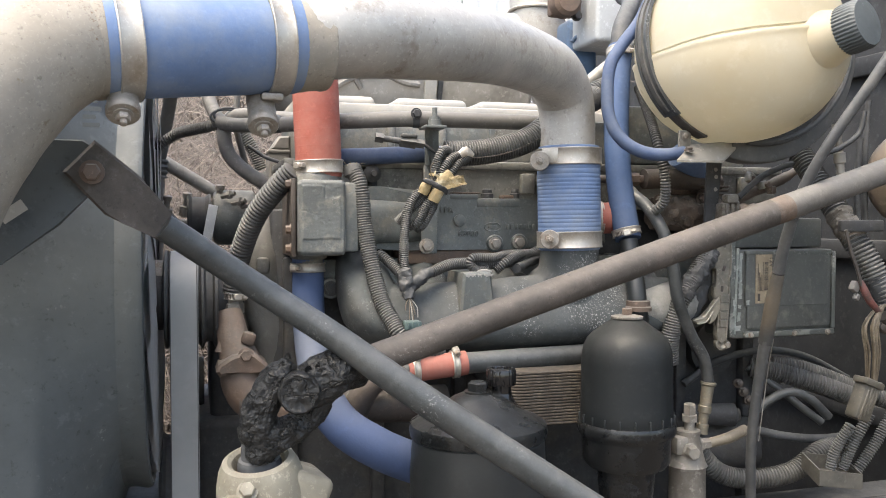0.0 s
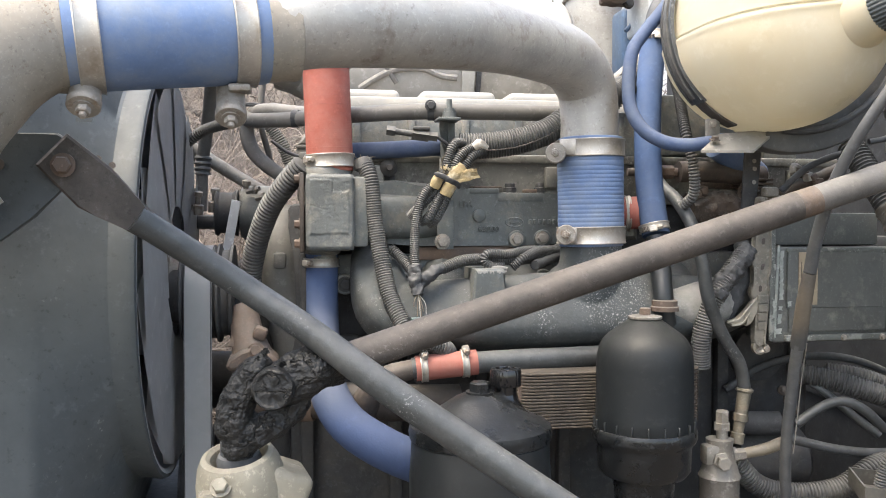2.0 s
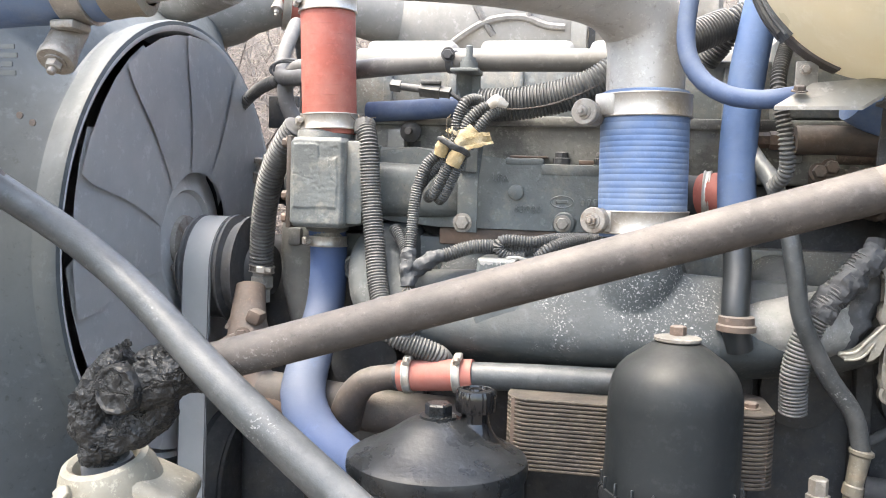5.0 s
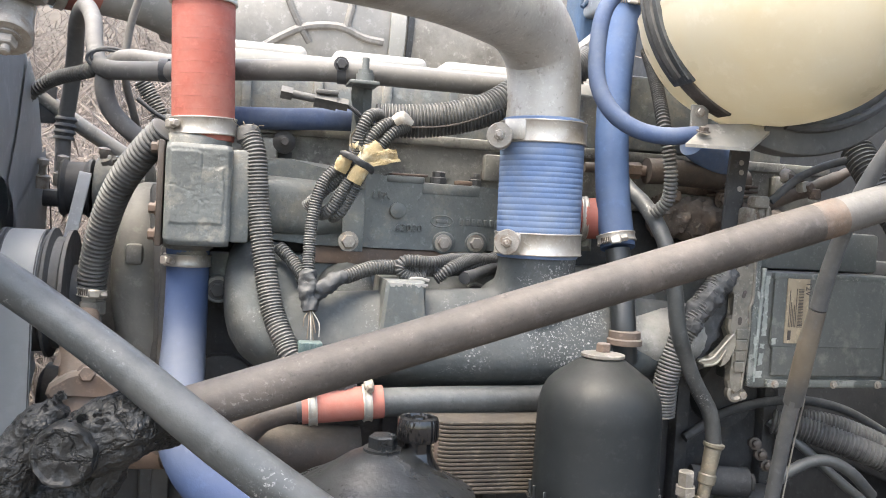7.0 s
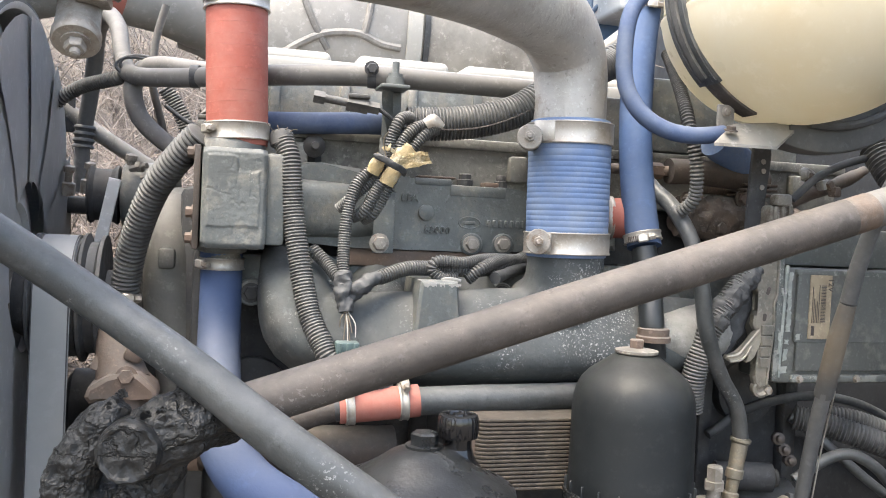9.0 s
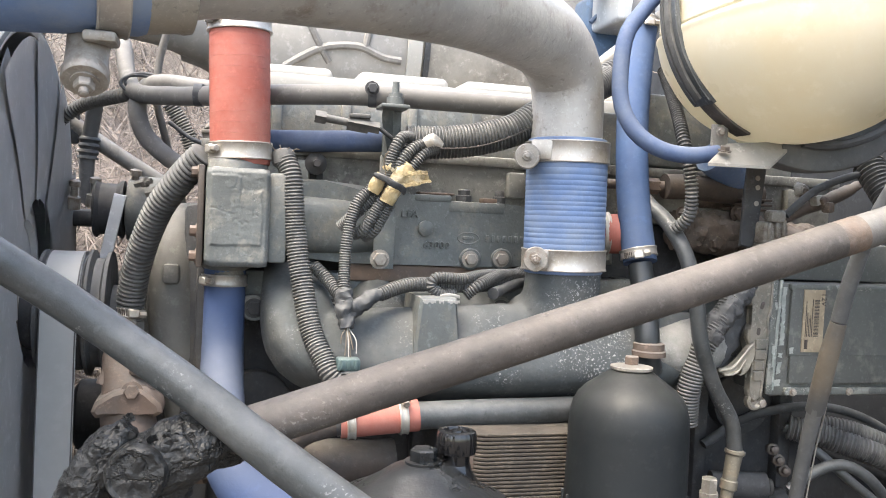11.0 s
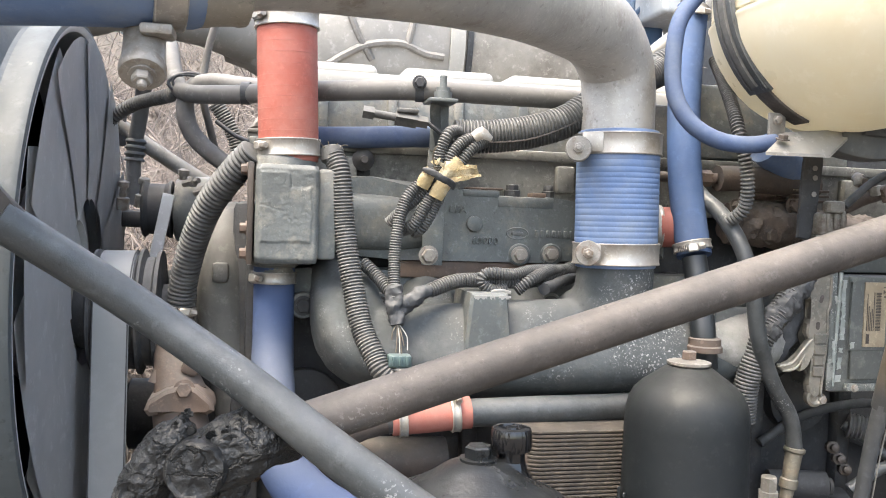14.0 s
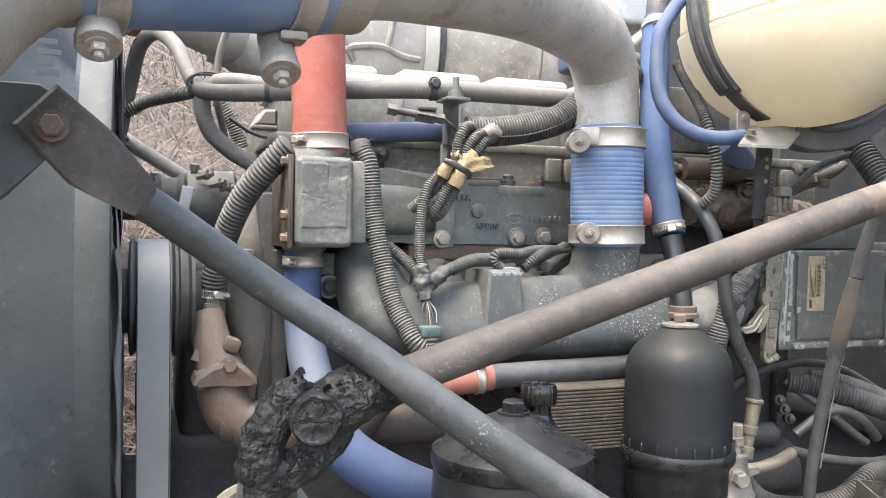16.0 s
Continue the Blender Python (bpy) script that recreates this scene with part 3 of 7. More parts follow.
sweep(bm, [(a[0] + 0.018, 1.508, b[2] + 0.02), (a[0] + 0.024, 1.505, 1.50), ((t1[0]) - 0.018, 1.49, 1.55), (t1[0] - 0.018, 1.486, t1[2])], 0.017, 4, 0.02, flat=0.16)
span(bm, (t1[0] - 0.036, 1.452, t1[2] - 0.004), (t1[0] + 0.004, 1.50, t1[2] + 0.001), 0.0015)
part("strap_bracket", bm, M_GREY, ENG, "flat grey steel strap bracket")
bolt(ENG, (0.414, 1.505, 1.351), r=0.0105, h=0.009)
q = (0.421, 1.474, 1.567)
bm = bmesh.new()
lathe(bm, [(0.016, 0), (0.016, 0.003), (0.0125, 0.0032), (0.0125, 0.012), (0.010, 0.0125), (0.010, 0.018), (0.005, 0.0185), (0.005, 0.034), (0.004, 0.035)], q, (0, 0, 1), 12)
part("stud", bm, M_GREY, ENG)

# thermostat housing
bm = bmesh.new()
a, b = (0.171, 1.440, 1.338), (0.253, 1.440, 1.468)
hx0, hx1, hb, ht = a[0], b[0], a[2], b[2]
span(bm, (hx0, 1.436, hb), (hx1, 1.56, ht), 0.010, 3)
lathe(bm, [(0.043, -0.02), (0.043, 0.006), (0.040, 0.012)], (0.208, 1.487, ht), (0, 0, 1), 28)
lathe(bm, [(0.0265, -0.03), (0.0268, -0.010), (0.033, -0.006), (0.034, 0.012)], (0.200, 1.528, hb), (0, 0, 1), 24)
span(bm, (hx1 - 0.002, 1.449, hb + 0.006), (hx1 + 0.024, 1.565, ht - 0.004), 0.005, 2)
part("thermostat_housing", bm, M_GREY, ENG, "chipped grey-green cast thermostat housing")
# its rough cast face: a low raised field with a broken edge, and chips
bm = bmesh.new()
NU, NV = 64, 96
face = []
for j in range(NV + 1):
    row = []
    for i in range(NU + 1):
        u, v = i / NU, j / NV
        w = V(u * 0.075, 0, v * 0.11)
        n1 = noise.noise(w * 45)
        n2 = noise.noise(w * 130 + V(5, 0, 0))
        n3 = noise.noise(w * 330 + V(0, 3, 0))
        du = min(u - 0.06, 0.90 - u) + 0.035 * n1 + 0.012 * n2
        dv = min(v - 0.20, 0.93 - v) + 0.030 * n1 + 0.010 * n2
        field = max(0.0, min(1.0, min(du, dv) * 40))
        notch = max(0.0, min(1.0, (u - 0.52 - 0.03 * n1) * 50)) * max(0.0, min(1.0, (v - 0.76 - 0.02 * n2) * 50))
        chip = max(0.0, min(1.0, (n2 + 0.5 * n3 - 0.42) * 8)) * max(0.0, min(1.0, (n1 + 0.15) * 4))
        crack = max(0.0, 1 - abs(v - 0.58 - 0.05 * n1 + 0.12 * u) * 90) * (1 if u < 0.45 else 0) + max(0.0, 1 - abs(u - 0.55 - 0.06 * n1) * 70) * (1 if v > 0.5 else 0.3)
        edge = max(0.0, 1 - min(u, 1 - u) * 14) + max(0.0, 1 - min(v, 1 - v) * 18)
        h = 0.0015 * field * (1 - 0.7 * notch) + 0.0003 * n2 + 0.0002 * n3 - 0.0007 * chip - 0.0007 * min(1, crack) * field - 0.005 * edge ** 2
        row.append(bm.verts.new((hx0 + 0.001 + u * (hx1 - hx0 - 0.002), 1.4345 - h, hb + 0.001 + v * (ht - hb - 0.002))))
    face.append(row)
for j in range(NV):
    for i in range(NU):
        bm.faces.new((face[j][i], face[j][i + 1], face[j + 1][i + 1], face[j + 1][i]))
part("housing_face", bm, surf("chipped_housing_paint", (0.098, 0.107, 0.106), 0.6, 0, 0.2, 20, (0.19, 0.185, 0.165), 0.35, 18, 0.15, 0.2, bump=0.5, bscale=90, stain=0.4, fleck=((0.30, 0.295, 0.27), 0.1, 16)), ENG, "chipped and cracked cast face")
bm = bmesh.new()
span(bm, (hx0 - 0.010, 1.450, hb - 0.002), (hx0 - 0.002, 1.60, ht + 0.002), 0.002)
part("housing_flange", bm, M_BROWN, ENG)
for z in (hb + 0.012, (hb + ht) / 2 - 0.02, ht - 0.008):
    bolt(ENG, (hx0 - 0.010, 1.460, z), (-1, 0, 0), 0.007, 0.008, M_RUST)
# coolant outlet and pump casting behind
bm = bmesh.new()
q = (0.130, 1.640, 1.321)
sweep(bm, [(q[0] + 0.012, 1.70, 1.40), (q[0], 1.655, 1.385), (q[0] - 0.004, 1.63, 1.33), (q[0], 1.63, 1.24), (q[0] + 0.02, 1.64, 1.13), (q[0] + 0.03, 1.65, 1.0)],
      [0.02, 0.03, 0.036, 0.038, 0.036, 0.03], 20)
block(bm, (q[0] - 0.006, 1.592, 1.315), (0.024, 0.016, 0.03), 0.006)
part("pump_casting", bm, surf("dull_grey_casting", (0.112, 0.112, 0.106), 0.65, 0.05, 0.2, 14, (0.16, 0.152, 0.138), 0.4, 8, 0.4, 0.3, bump=0.3), ENG, "dull grey cast coolant pump housing")
bm = bmesh.new()
span(bm, (0.03, 1.68, 0.95), (0.15, 1.98, 1.31), 0.02, 3)
lathe(bm, [(0.06, 0), (0.06, 0.05), (0.045, 0.06)], (0.02, 1.85, 1.05), (-1, 0, 0), 24)
part("timing_cover", bm, M_IRON, ENG)
# Gear cover and crank pulley: assumed dark parts, added to block brush below.
bm = bmesh.new()
span(bm, (0.0, 1.66, 0.70), (0.149, 2.04, 1.02), 0.02, 3)
part("added_gear_cover", bm, M_IRON, ENG)
bm = bmesh.new()
lathe(bm, [(0.03, 0), (0.12, 0.002), (0.125, 0.008), (0.118, 0.014), (0.118, 0.052), (0.125, 0.058), (0.125, 0.064), (0.05, 0.068)], (-0.066, 1.72, 0.86), (1, 0, 0), 48)
part("added_crank_pulley", bm, M_IRON, ENG, "dark crank pulley, added to block the view behind the belt")
# intake manifold
mz = 1.212
bm = bmesh.new()
sweep(bm, [(0.299, 1.60, mz + 0.09), (0.297, 1.545, mz + 0.086), (0.297, 1.500, mz + 0.060), (0.313, 1.482, mz + 0.022), (0.359, 1.476, mz + 0.008), (0.45, 1.468, mz + 0.008), (0.58, 1.454, mz + 0.010), (0.70, 1.452, mz + 0.010), (0.80, 1.466, mz + 0.010), (0.92, 1.49, mz + 0.010), (0.99, 1.52, mz + 0.010)],
      [0.044, 0.045, 0.048, 0.052, 0.056, 0.060, 0.066, 0.067, 0.062, 0.054, 0.040], 48, square=3.8)
sweep(bm, [(0.668, 1.432, 1.380), (0.668, 1.432, 1.345), (0.667, 1.435, mz + 0.098), (0.664, 1.441, mz + 0.074), (0.658, 1.452, mz + 0.052), (0.652, 1.463, mz + 0.030)],
      [0.0535, 0.0535, 0.0545, 0.0600, 0.0690, 0.0740], 40)
casting = part("intake_manifold", bm, M_FLAKE, ENG, "grey cast intake manifold and riser, paint flaking to bare metal")
fuse = casting.modifiers.new("fuse", 'REMESH')
fuse.mode, fuse.voxel_size, fuse.use_smooth_shade = 'VOXEL', 0.003, True
soften = casting.modifiers.new("soften", 'SMOOTH')
soften.factor, soften.iterations = 0.5, 9
for x in (0.42, 0.56, 0.70, 0.86):
    bm = bmesh.new()
    sweep(bm, [(x, 1.49, mz + 0.02), (x, 1.53, mz + 0.06), (x, 1.60, mz + 0.07)], [0.045, 0.042, 0.042], 18)
    part("intake_runner", bm, M_FLAKE, ENG)
bm = bmesh.new()
span(bm, (0.215, 1.555, mz + 0.045), (1.02, 1.60, mz + 0.115), 0.006)
part("manifold_flange", bm, M_GREY, ENG)
bm = bmesh.new()
a, b = (0.448, 1.400, 1.231), (0.508, 1.400, 1.307)
bz = b[2]
plate(bm, [(a[0] + 0.002, mz), (b[0] - 0.002, mz), (b[0], mz + 0.03), (b[0] - 0.004, bz), (a[0] + 0.005, bz), (a[0] - 0.001, mz + 0.03)], 0.10, (0, 1.45, 0), (1, 0, 0), (0, 0, 1), 0.004)
boss = part("casting_boss", bm, M_GREY, ENG, "plain cast boss with a chipped upper edge")
rg = random.Random(14)
for x, w in ((0.456, 0.018), (0.478, 0.007), (0.490, 0.013), (0.503, 0.004)):
    bm = bmesh.new()
    k = max(4, int(w / 0.002))
    chip = [(x + w * i / k, bz - 0.0045 - rg.uniform(0, 0.0045)) for i in range(k + 1)] + [(x + w * i / k, bz - 0.0028) for i in range(k, -1, -1)]
    plate(bm, chip, 0.0008, (0, 1.3999, 0), (1, 0, 0), (0, 0, 1), 0)
    part("paint_chip", bm, M_COVER, boss, "bare pale chip")
for q in ((0.241, 1.535, 1.274), (0.352, 1.550, 1.274), (0.433, 1.550, 1.272), (0.576, 1.550, 1.269), (0.616, 1.550, 1.278)):
    bm = bmesh.new()
    lathe(bm, [(0.019, -0.03), (0.019, 0), (0.017, 0.002)], q, (0, -1, 0), 18)
    part("bolt_boss", bm, M_GREY, ENG)
    bolt(ENG, (q[0], q[1] - 0.001, q[2]), r=0.0105, h=0.009, material=M_IRON)
bolt(ENG, (0.586, 1.455, 1.261), (0, -0.2, 1), 0.008, 0.012, M_ZINC)
bm = bmesh.new()
a, b = (0.447, 1.575, 1.322), (0.637, 1.575, 1.343)
span(bm, (0.372, 1.545, 1.316), (0.640, 1.61, 1.341), 0.003)
part("gasket_strip", bm, M_RUST, ENG, "rust-brown gasket strip")

# ---------------------------------------------------------------- fan, shroud, radiator
FY, FZ, FR = 1.612, 1.295, 0.350
SH = thing("radiator_with_shroud", (-0.35, 1.65, 0.75), "dark dusty radiator and moulded plastic fan shroud", "radiator")
bm = bmesh.new()
lathe(bm, [(FR + 0.012, -0.040), (FR + 0.013, -0.020), (FR + 0.0165, -0.004), (FR + 0.014, 0.003), (FR + 0.008, 0.0048)], (-0.072, FY, FZ), (1, 0, 0), 96, caps=False)
part("shroud_ring", bm, M_SHROUD, SH, "round collar of the fan shroud")
# Same plastic as the ring, coloured paler to lift its shaded face.
bm = bmesh.new()
lathe(bm, [(FR + 0.008, 0.0048), (FR + 0.004, 0.0046), (FR - 0.001, 0.001), (FR - 0.004, -0.01), (FR - 0.006, -0.10)], (-0.072, FY, FZ), (1, 0, 0), 96, caps=False)
part("shroud_lip", bm, M_FAN, SH, "dusty rounded shroud lip, coloured pale against its shade")
# transition from the ring to the rectangle
bm = bmesh.new()
N = 96
rims = [[], [], [], [], []]
for k in range(N):
    an = 2 * math.pi * k / N
    c, s = math.cos(an), math.sin(an)
    hy, hz = (0.405 if c > 0 else 0.374), (0.452 if s > 0 else 0.62)
    e = 13.0
    rr = 1 / ((abs(c) / hy) ** e + (abs(s) / hz) ** e) ** (1 / e)
    rr = max(rr, FR + 0.014)
    for rim, x, r in zip(rims, (-0.098, -0.110, -0.196, -0.212, -0.40), (FR + 0.010, FR + 0.014, max(rr - 0.012, FR + 0.016), rr, rr + 0.004)):
        rim.append(bm.verts.new((x, FY + r * c, FZ + r * s)))
for r0, r1 in zip(rims, rims[1:]):
    for k in range(N):
        bm.faces.new((r0[k], r0[(k + 1) % N], r1[(k + 1) % N], r1[k]))
part("shroud", bm, M_SHROUD, SH, "dark scuffed shroud body")
bm = bmesh.new()
span(bm, (-0.55, 1.20, 0.64), (-0.398, 2.20, 1.80), 0.012)
part("radiator_core", bm, M_DUCT, SH)
bm = bmesh.new()
span(bm, (-0.56, 1.17, 0.64), (-0.40, 1.199, 1.78), 0.008)
part("side_member", bm, M_SHROUD, SH)
# Two holes, laid on as dark discs in place of their inner shade.
for q in ((-0.112, 1.245, 1.475), (-0.094, 1.245, 1.466)):
    bm = bmesh.new()
    lathe(bm, [(0.0045, 0), (0.0045, 0.002)], (q[0], 1.239, q[2]), (0, -1, 0), 12)
    part("shroud_hole", bm, M_INKGAP, SH)
for k, w in enumerate((0.020, 0.024, 0.017, 0.022)):
    bm = bmesh.new()
    q = V(-0.141, 1.238, 1.561) + V(0, 0, -0.011 * k)
    span(bm, (q.x, 1.2392, q.z - 0.003), (q.x + w, 1.2415, q.z + 0.003), 0)
    part("raised_marking", bm, M_SHROUD, SH)
FAN = thing("cooling_fan", (-0.13, FY, FZ), "dark plastic engine cooling fan at rest", "fan")
bm = bmesh.new()
lathe(bm, [(0.05, -0.05), (0.13, -0.05), (0.15, -0.03), (0.15, 0.0), (0.135, 0.012), (0.09, 0.02), (0.085, 0.012), (0.06, 0.012)], (-0.095, FY, FZ), (1, 0, 0), 48)
part("fan_hub", bm, M_FAN, FAN, "dusty moulded fan hub")
bm = bmesh.new()
lathe(bm, [(0.078, -0.02), (0.078, 0.02), (0.05, 0.03), (0.045, 0.05), (0.032, 0.055), (0.032, 0.09)], (-0.125, FY, FZ), (1, 0, 0), 32)
part("fan_clutch", bm, M_ZINC, FAN, "finned metal fan clutch")
for i in range(11):
    bm = bmesh.new()
    an = 2 * math.pi * i / 11
    rows = []
    for j in range(8):
        f = j / 7
        rad = 0.12 + f * (FR - 0.127)
        wd = (0.060 + 0.060 * f) * (1.0, 1.0, 1.0, 1.0, 1.0, 1.0, 0.98, 0.90)[j]
        tw = radians(16 - 6 * f)
        row = []
        for side in (-1, -0.6, -0.2, 0.2, 0.6, 1):
            off = side * wd
            lx = -0.064 + side * 0.0055 + 0.003 * (1 - side * side)
            tang = math.cos(tw) * off * 1.25 + 0.05 * f * f
            y = FY + rad * math.cos(an + tang / rad)
            z = FZ + rad * math.sin(an + tang / rad)
            row.append(bm.verts.new((lx, y, z)))
        rows.append(row)
    for a, b in zip(rows, rows[1:]):
        for k in range(5):
            bm.faces.new((a[k], a[k + 1], b[k + 1], b[k]))
    bmesh.ops.solidify(bm, geom=bm.faces[:], thickness=0.005)
    part("blade", bm, M_FAN, FAN)

# pulleys and belts
PUL = thing("fan_pulley", (-0.02, FY, 1.255), "dark grooved fan drive pulley", "pulley")
PZ = 1.255
PR = 0.083
bm = bmesh.new()
lathe(bm, [(0.03, -0.05), (0.05, -0.05), (0.055, -0.042), (0.055, -0.03), (PR, -0.028), (PR + 0.006, -0.026), (PR + 0.006, -0.022), (PR, -0.018), (PR, 0.032), (PR + 0.008, 0.036), (PR + 0.008, 0.040),
           (PR - 0.004, 0.044), (PR - 0.004, 0.055), (PR + 0.006, 0.059), (PR + 0.006, 0.064), (0.04, 0.066), (0.04, 0.10)], (-0.022, FY, PZ), (1, 0, 0), 48)
part("pulley_wheel", bm, M_IRON, PUL)
bm = bmesh.new()
lathe(bm, [(0.02, -0.055), (0.048, -0.054), (0.048, -0.038), (0.04, -0.034)], (-0.022, FY, PZ), (1, 0, 0), 32)
part("hub_flange", bm, M_ZINC, PUL, "dull metal hub flange")
for k in range(6):
    a = math.pi * k / 3
    bolt(PUL, (-0.078, FY + 0.038 * math.cos(a), PZ + 0.038 * math.sin(a)), (-1, 0, 0), 0.006, 0.006, M_ZINC)
BEL = thing("drive_belt", (-0.02, FY - PR, 0.7), "flat grey ribbed drive belt over the fan pulley", "belt")
bm = bmesh.new()
path = [V(0, FY + PR * math.cos(a), PZ + PR * math.sin(a)) for a in [radians(15 + 165 * i / 20) for i in range(21)]]
path += [V(0, FY - PR - 0.002 * i, PZ - 0.06 * i) for i in range(1, 10)]
prev = None
for i, p in enumerate(path):
    d = (path[min(i + 1, len(path) - 1)] - path[max(i - 1, 0)]).normalized()
    nr = V(0, d.z, -d.y)
    ring = []
    for x, h in ((-0.038, 0.0), (-0.038, 0.005), (0.008, 0.005), (0.008, 0.0)):
        ring.append(bm.verts.new(p + V(x, 0, 0) - nr * h if (p + nr - V(0, FY, PZ)).length < (p - nr - V(0, FY, PZ)).length else p + V(x, 0, 0) + nr * h))
    if prev:
        for k in range(4):
            bm.faces.new((prev[k], prev[(k + 1) % 4], ring[(k + 1) % 4], ring[k]))
    prev = ring
part("belt_run", bm, M_BELT, BEL)
for x in (-0.0385, 0.0065):
    bm = bmesh.new()
    sweep(bm, [p + V(x, -0.0052 if i > 20 else 0, 0) + (V(0, 0, 0) if i > 20 else (p - V(0, FY, PZ)).normalized() * 0.0052) for i, p in enumerate(path) if i > 6], 0.0009, 6, 0.03)
    part("belt_edge", bm, M_RUB, BEL)

ALT = thing("alternator", (0.0, 1.95, 1.38), "dusty alternator with pulley and slim belt", "alternator")
q = (0.020, 1.800, 1.404)
bm = bmesh.new()
lathe(bm, [(0.01, -0.03), (0.045, -0.03), (0.048, -0.026), (0.042, -0.02), (0.042, 0.005), (0.048, 0.012), (0.048, 0.016), (0.02, 0.018)], q, (1, 0, 0), 32)
part("pulley", bm, M_IRON, ALT)
bm = bmesh.new()
lathe(bm, [(0.03, 0.018), (0.05, 0.022), (0.056, 0.03), (0.056, 0.10), (0.04, 0.11), (0.02, 0.112)], q, (1, 0, 0), 32)
part("casing", bm, M_GREY, ALT)
bm = bmesh.new()
BELTLOW, BELTTOP = (0.018, 1.70, 1.315), (0.0395, 1.70, 1.428)
along = V(BELTTOP) - V(BELTLOW)
reach = along.length
along.normalize()
plate(bm, [(0, -0.009), (reach, -0.009), (reach, 0.009), (0, 0.009)], 0.005, BELTLOW, along, V(0, -1, 0.15).cross(along).normalized(), 0.001)
part("slim_belt", bm, M_PALE, ALT, "pale worn slim belt")
for at in ((-0.051, 1.850, 1.421), (-0.012, 1.800, 1.426), (0.052, 1.780, 1.442)):
    bm = bmesh.new()
    lathe(bm, [(0.012, -0.02), (0.012, 0.0), (0.006, 0.002), (0.006, 0.018), (0.009, 0.019), (0.009, 0.028), (0.004, 0.03)], at, (0.1, -0.2, 1), 10)
    part("terminal", bm, M_ZINC, ALT)
for at in ((0.070, 1.740, 1.449), (0.089, 1.720, 1.435), (0.107, 1.720, 1.429)):
    bm = bmesh.new()
    lathe(bm, [(0.006, -0.016), (0.006, -0.003), (0.009, -0.002), (0.009, 0.005), (0.005, 0.006), (0.005, 0.014)], at, (0.8, -0.5, 0.2), 6)
    part("fitting", bm, M_GALV, ALT, "small pale hex fitting")
bm = bmesh.new()
span(bm, (-0.081, 1.900, 1.370), V(0.053, 1.900, 1.400) + V(0, 0.12, 0), 0.01)
part("mounting_bracket", bm, M_IRON, ALT)


# ---------------------------------------------------------------- charge air pipe and its couplings
def tbolt(parent, nut, axis, r=0.017, length=0.05):
    """The spring barrel, washer and nut of a constant-tension clamp; axis points from the barrel to the nut."""
    a = V(axis).normalized()
    p = V(nut) - a * (length + 0.008)
    bm = bmesh.new()
    lathe(bm, [(r * 0.5, 0), (r * 0.86, 0.001), (r * 0.92, length * 0.10), (r * 0.90, length * 0.45), (r * 0.93, length * 0.78), (r, length * 0.84), (r, length * 0.97), (r * 0.93, length)], p, a, 28)
    part("spring_barrel", bm, M_ZINC, parent, "dull zinc spring barrel")
    bolt(parent, p + a * length, a, r * 0.44, 0.008, M_ZINC, True, name="nut")
    bm = bmesh.new()
    lathe(bm, [(r * 0.22, 0), (r * 0.22, 0.006), (r * 0.15, 0.007)], p + a * (length + 0.008), a, 10)
    part("stud_end", bm, M_ZINC, parent)


CP = thing("charge_air_pipe", (0.45, 1.35, 1.62), "weathered bare aluminium charge air pipe with an elbow", "air pipe")
bm = bmesh.new()
sweep(bm, [(0.111, 1.055, 1.619), (0.179, 1.065, 1.634), (0.278, 1.110, 1.644), (0.369, 1.170, 1.654), (0.469, 1.265, 1.666), (0.547, 1.335, 1.667), (0.607, 1.385, 1.660), (0.644, 1.418, 1.636), (0.661, 1.432, 1.599), (0.663, 1.432, 1.518)],
      [0.057, 0.0565, 0.0555, 0.0545, 0.0535, 0.053, 0.0525, 0.052, 0.051, 0.0505], 40, 0.012)
part("pipe", bm, M_ALU, CP)
L0, L1 = V(-0.100, 1.010, 1.594), V(0.118, 1.055, 1.617)
ax = (L1 - L0).normalized()
bm = bmesh.new()
lathe(bm, [(0.055, -0.03), (0.0585, -0.028), (0.061, 0.0), (0.061, 0.012), (0.0598, 0.02), (0.0596, 0.034), (0.0606, 0.038), (0.0600, 0.043), (0.050, 0.046)], L1 - ax * 0.004, ax, 44, caps=False)
part("pipe_bead", bm, M_CAST, CP, "pitted cast end collar")

HC = thing("charge_air_hose", tuple(L0.lerp(L1, 0.5) - V(0, 0, 0.066)), "blue silicone coupling hose with two steel clamps", "hose", "blue charge air hoses")
bm = bmesh.new()
n = (L1 - L0).length
lathe(bm, [(0.057, 0), (0.0610, 0.001), (0.0625, 0.006), (0.062, n * 0.25), (0.0615, n * 0.5), (0.062, n * 0.75), (0.0625, n - 0.008), (0.0610, n - 0.002), (0.057, n)], L0 + ax * 0.004, ax, 48, caps=False)
part("hose_body", bm, M_BLUE, HC)
for f, nut in ((0.129, (-0.071, 0.985, 1.508)), (0.885, (0.083, 1.028, 1.504))):
    c = L0.lerp(L1, f)
    band(HC, c, ax, 0.0635, 0.026)
    bm = bmesh.new()
    block(bm, c + V(0, -0.008, -0.068), (0.026, 0.032, 0.009), 0.003)
    part("clamp_lug", bm, M_ZINC, HC)
    tbolt(HC, nut, (0.04, -0.60, -0.80), 0.0185, 0.056)

CE = thing("charge_air_inlet", (-0.35, 1.0, 1.35), "pitted cast aluminium charge air inlet elbow", "air pipe")
bm = bmesh.new()
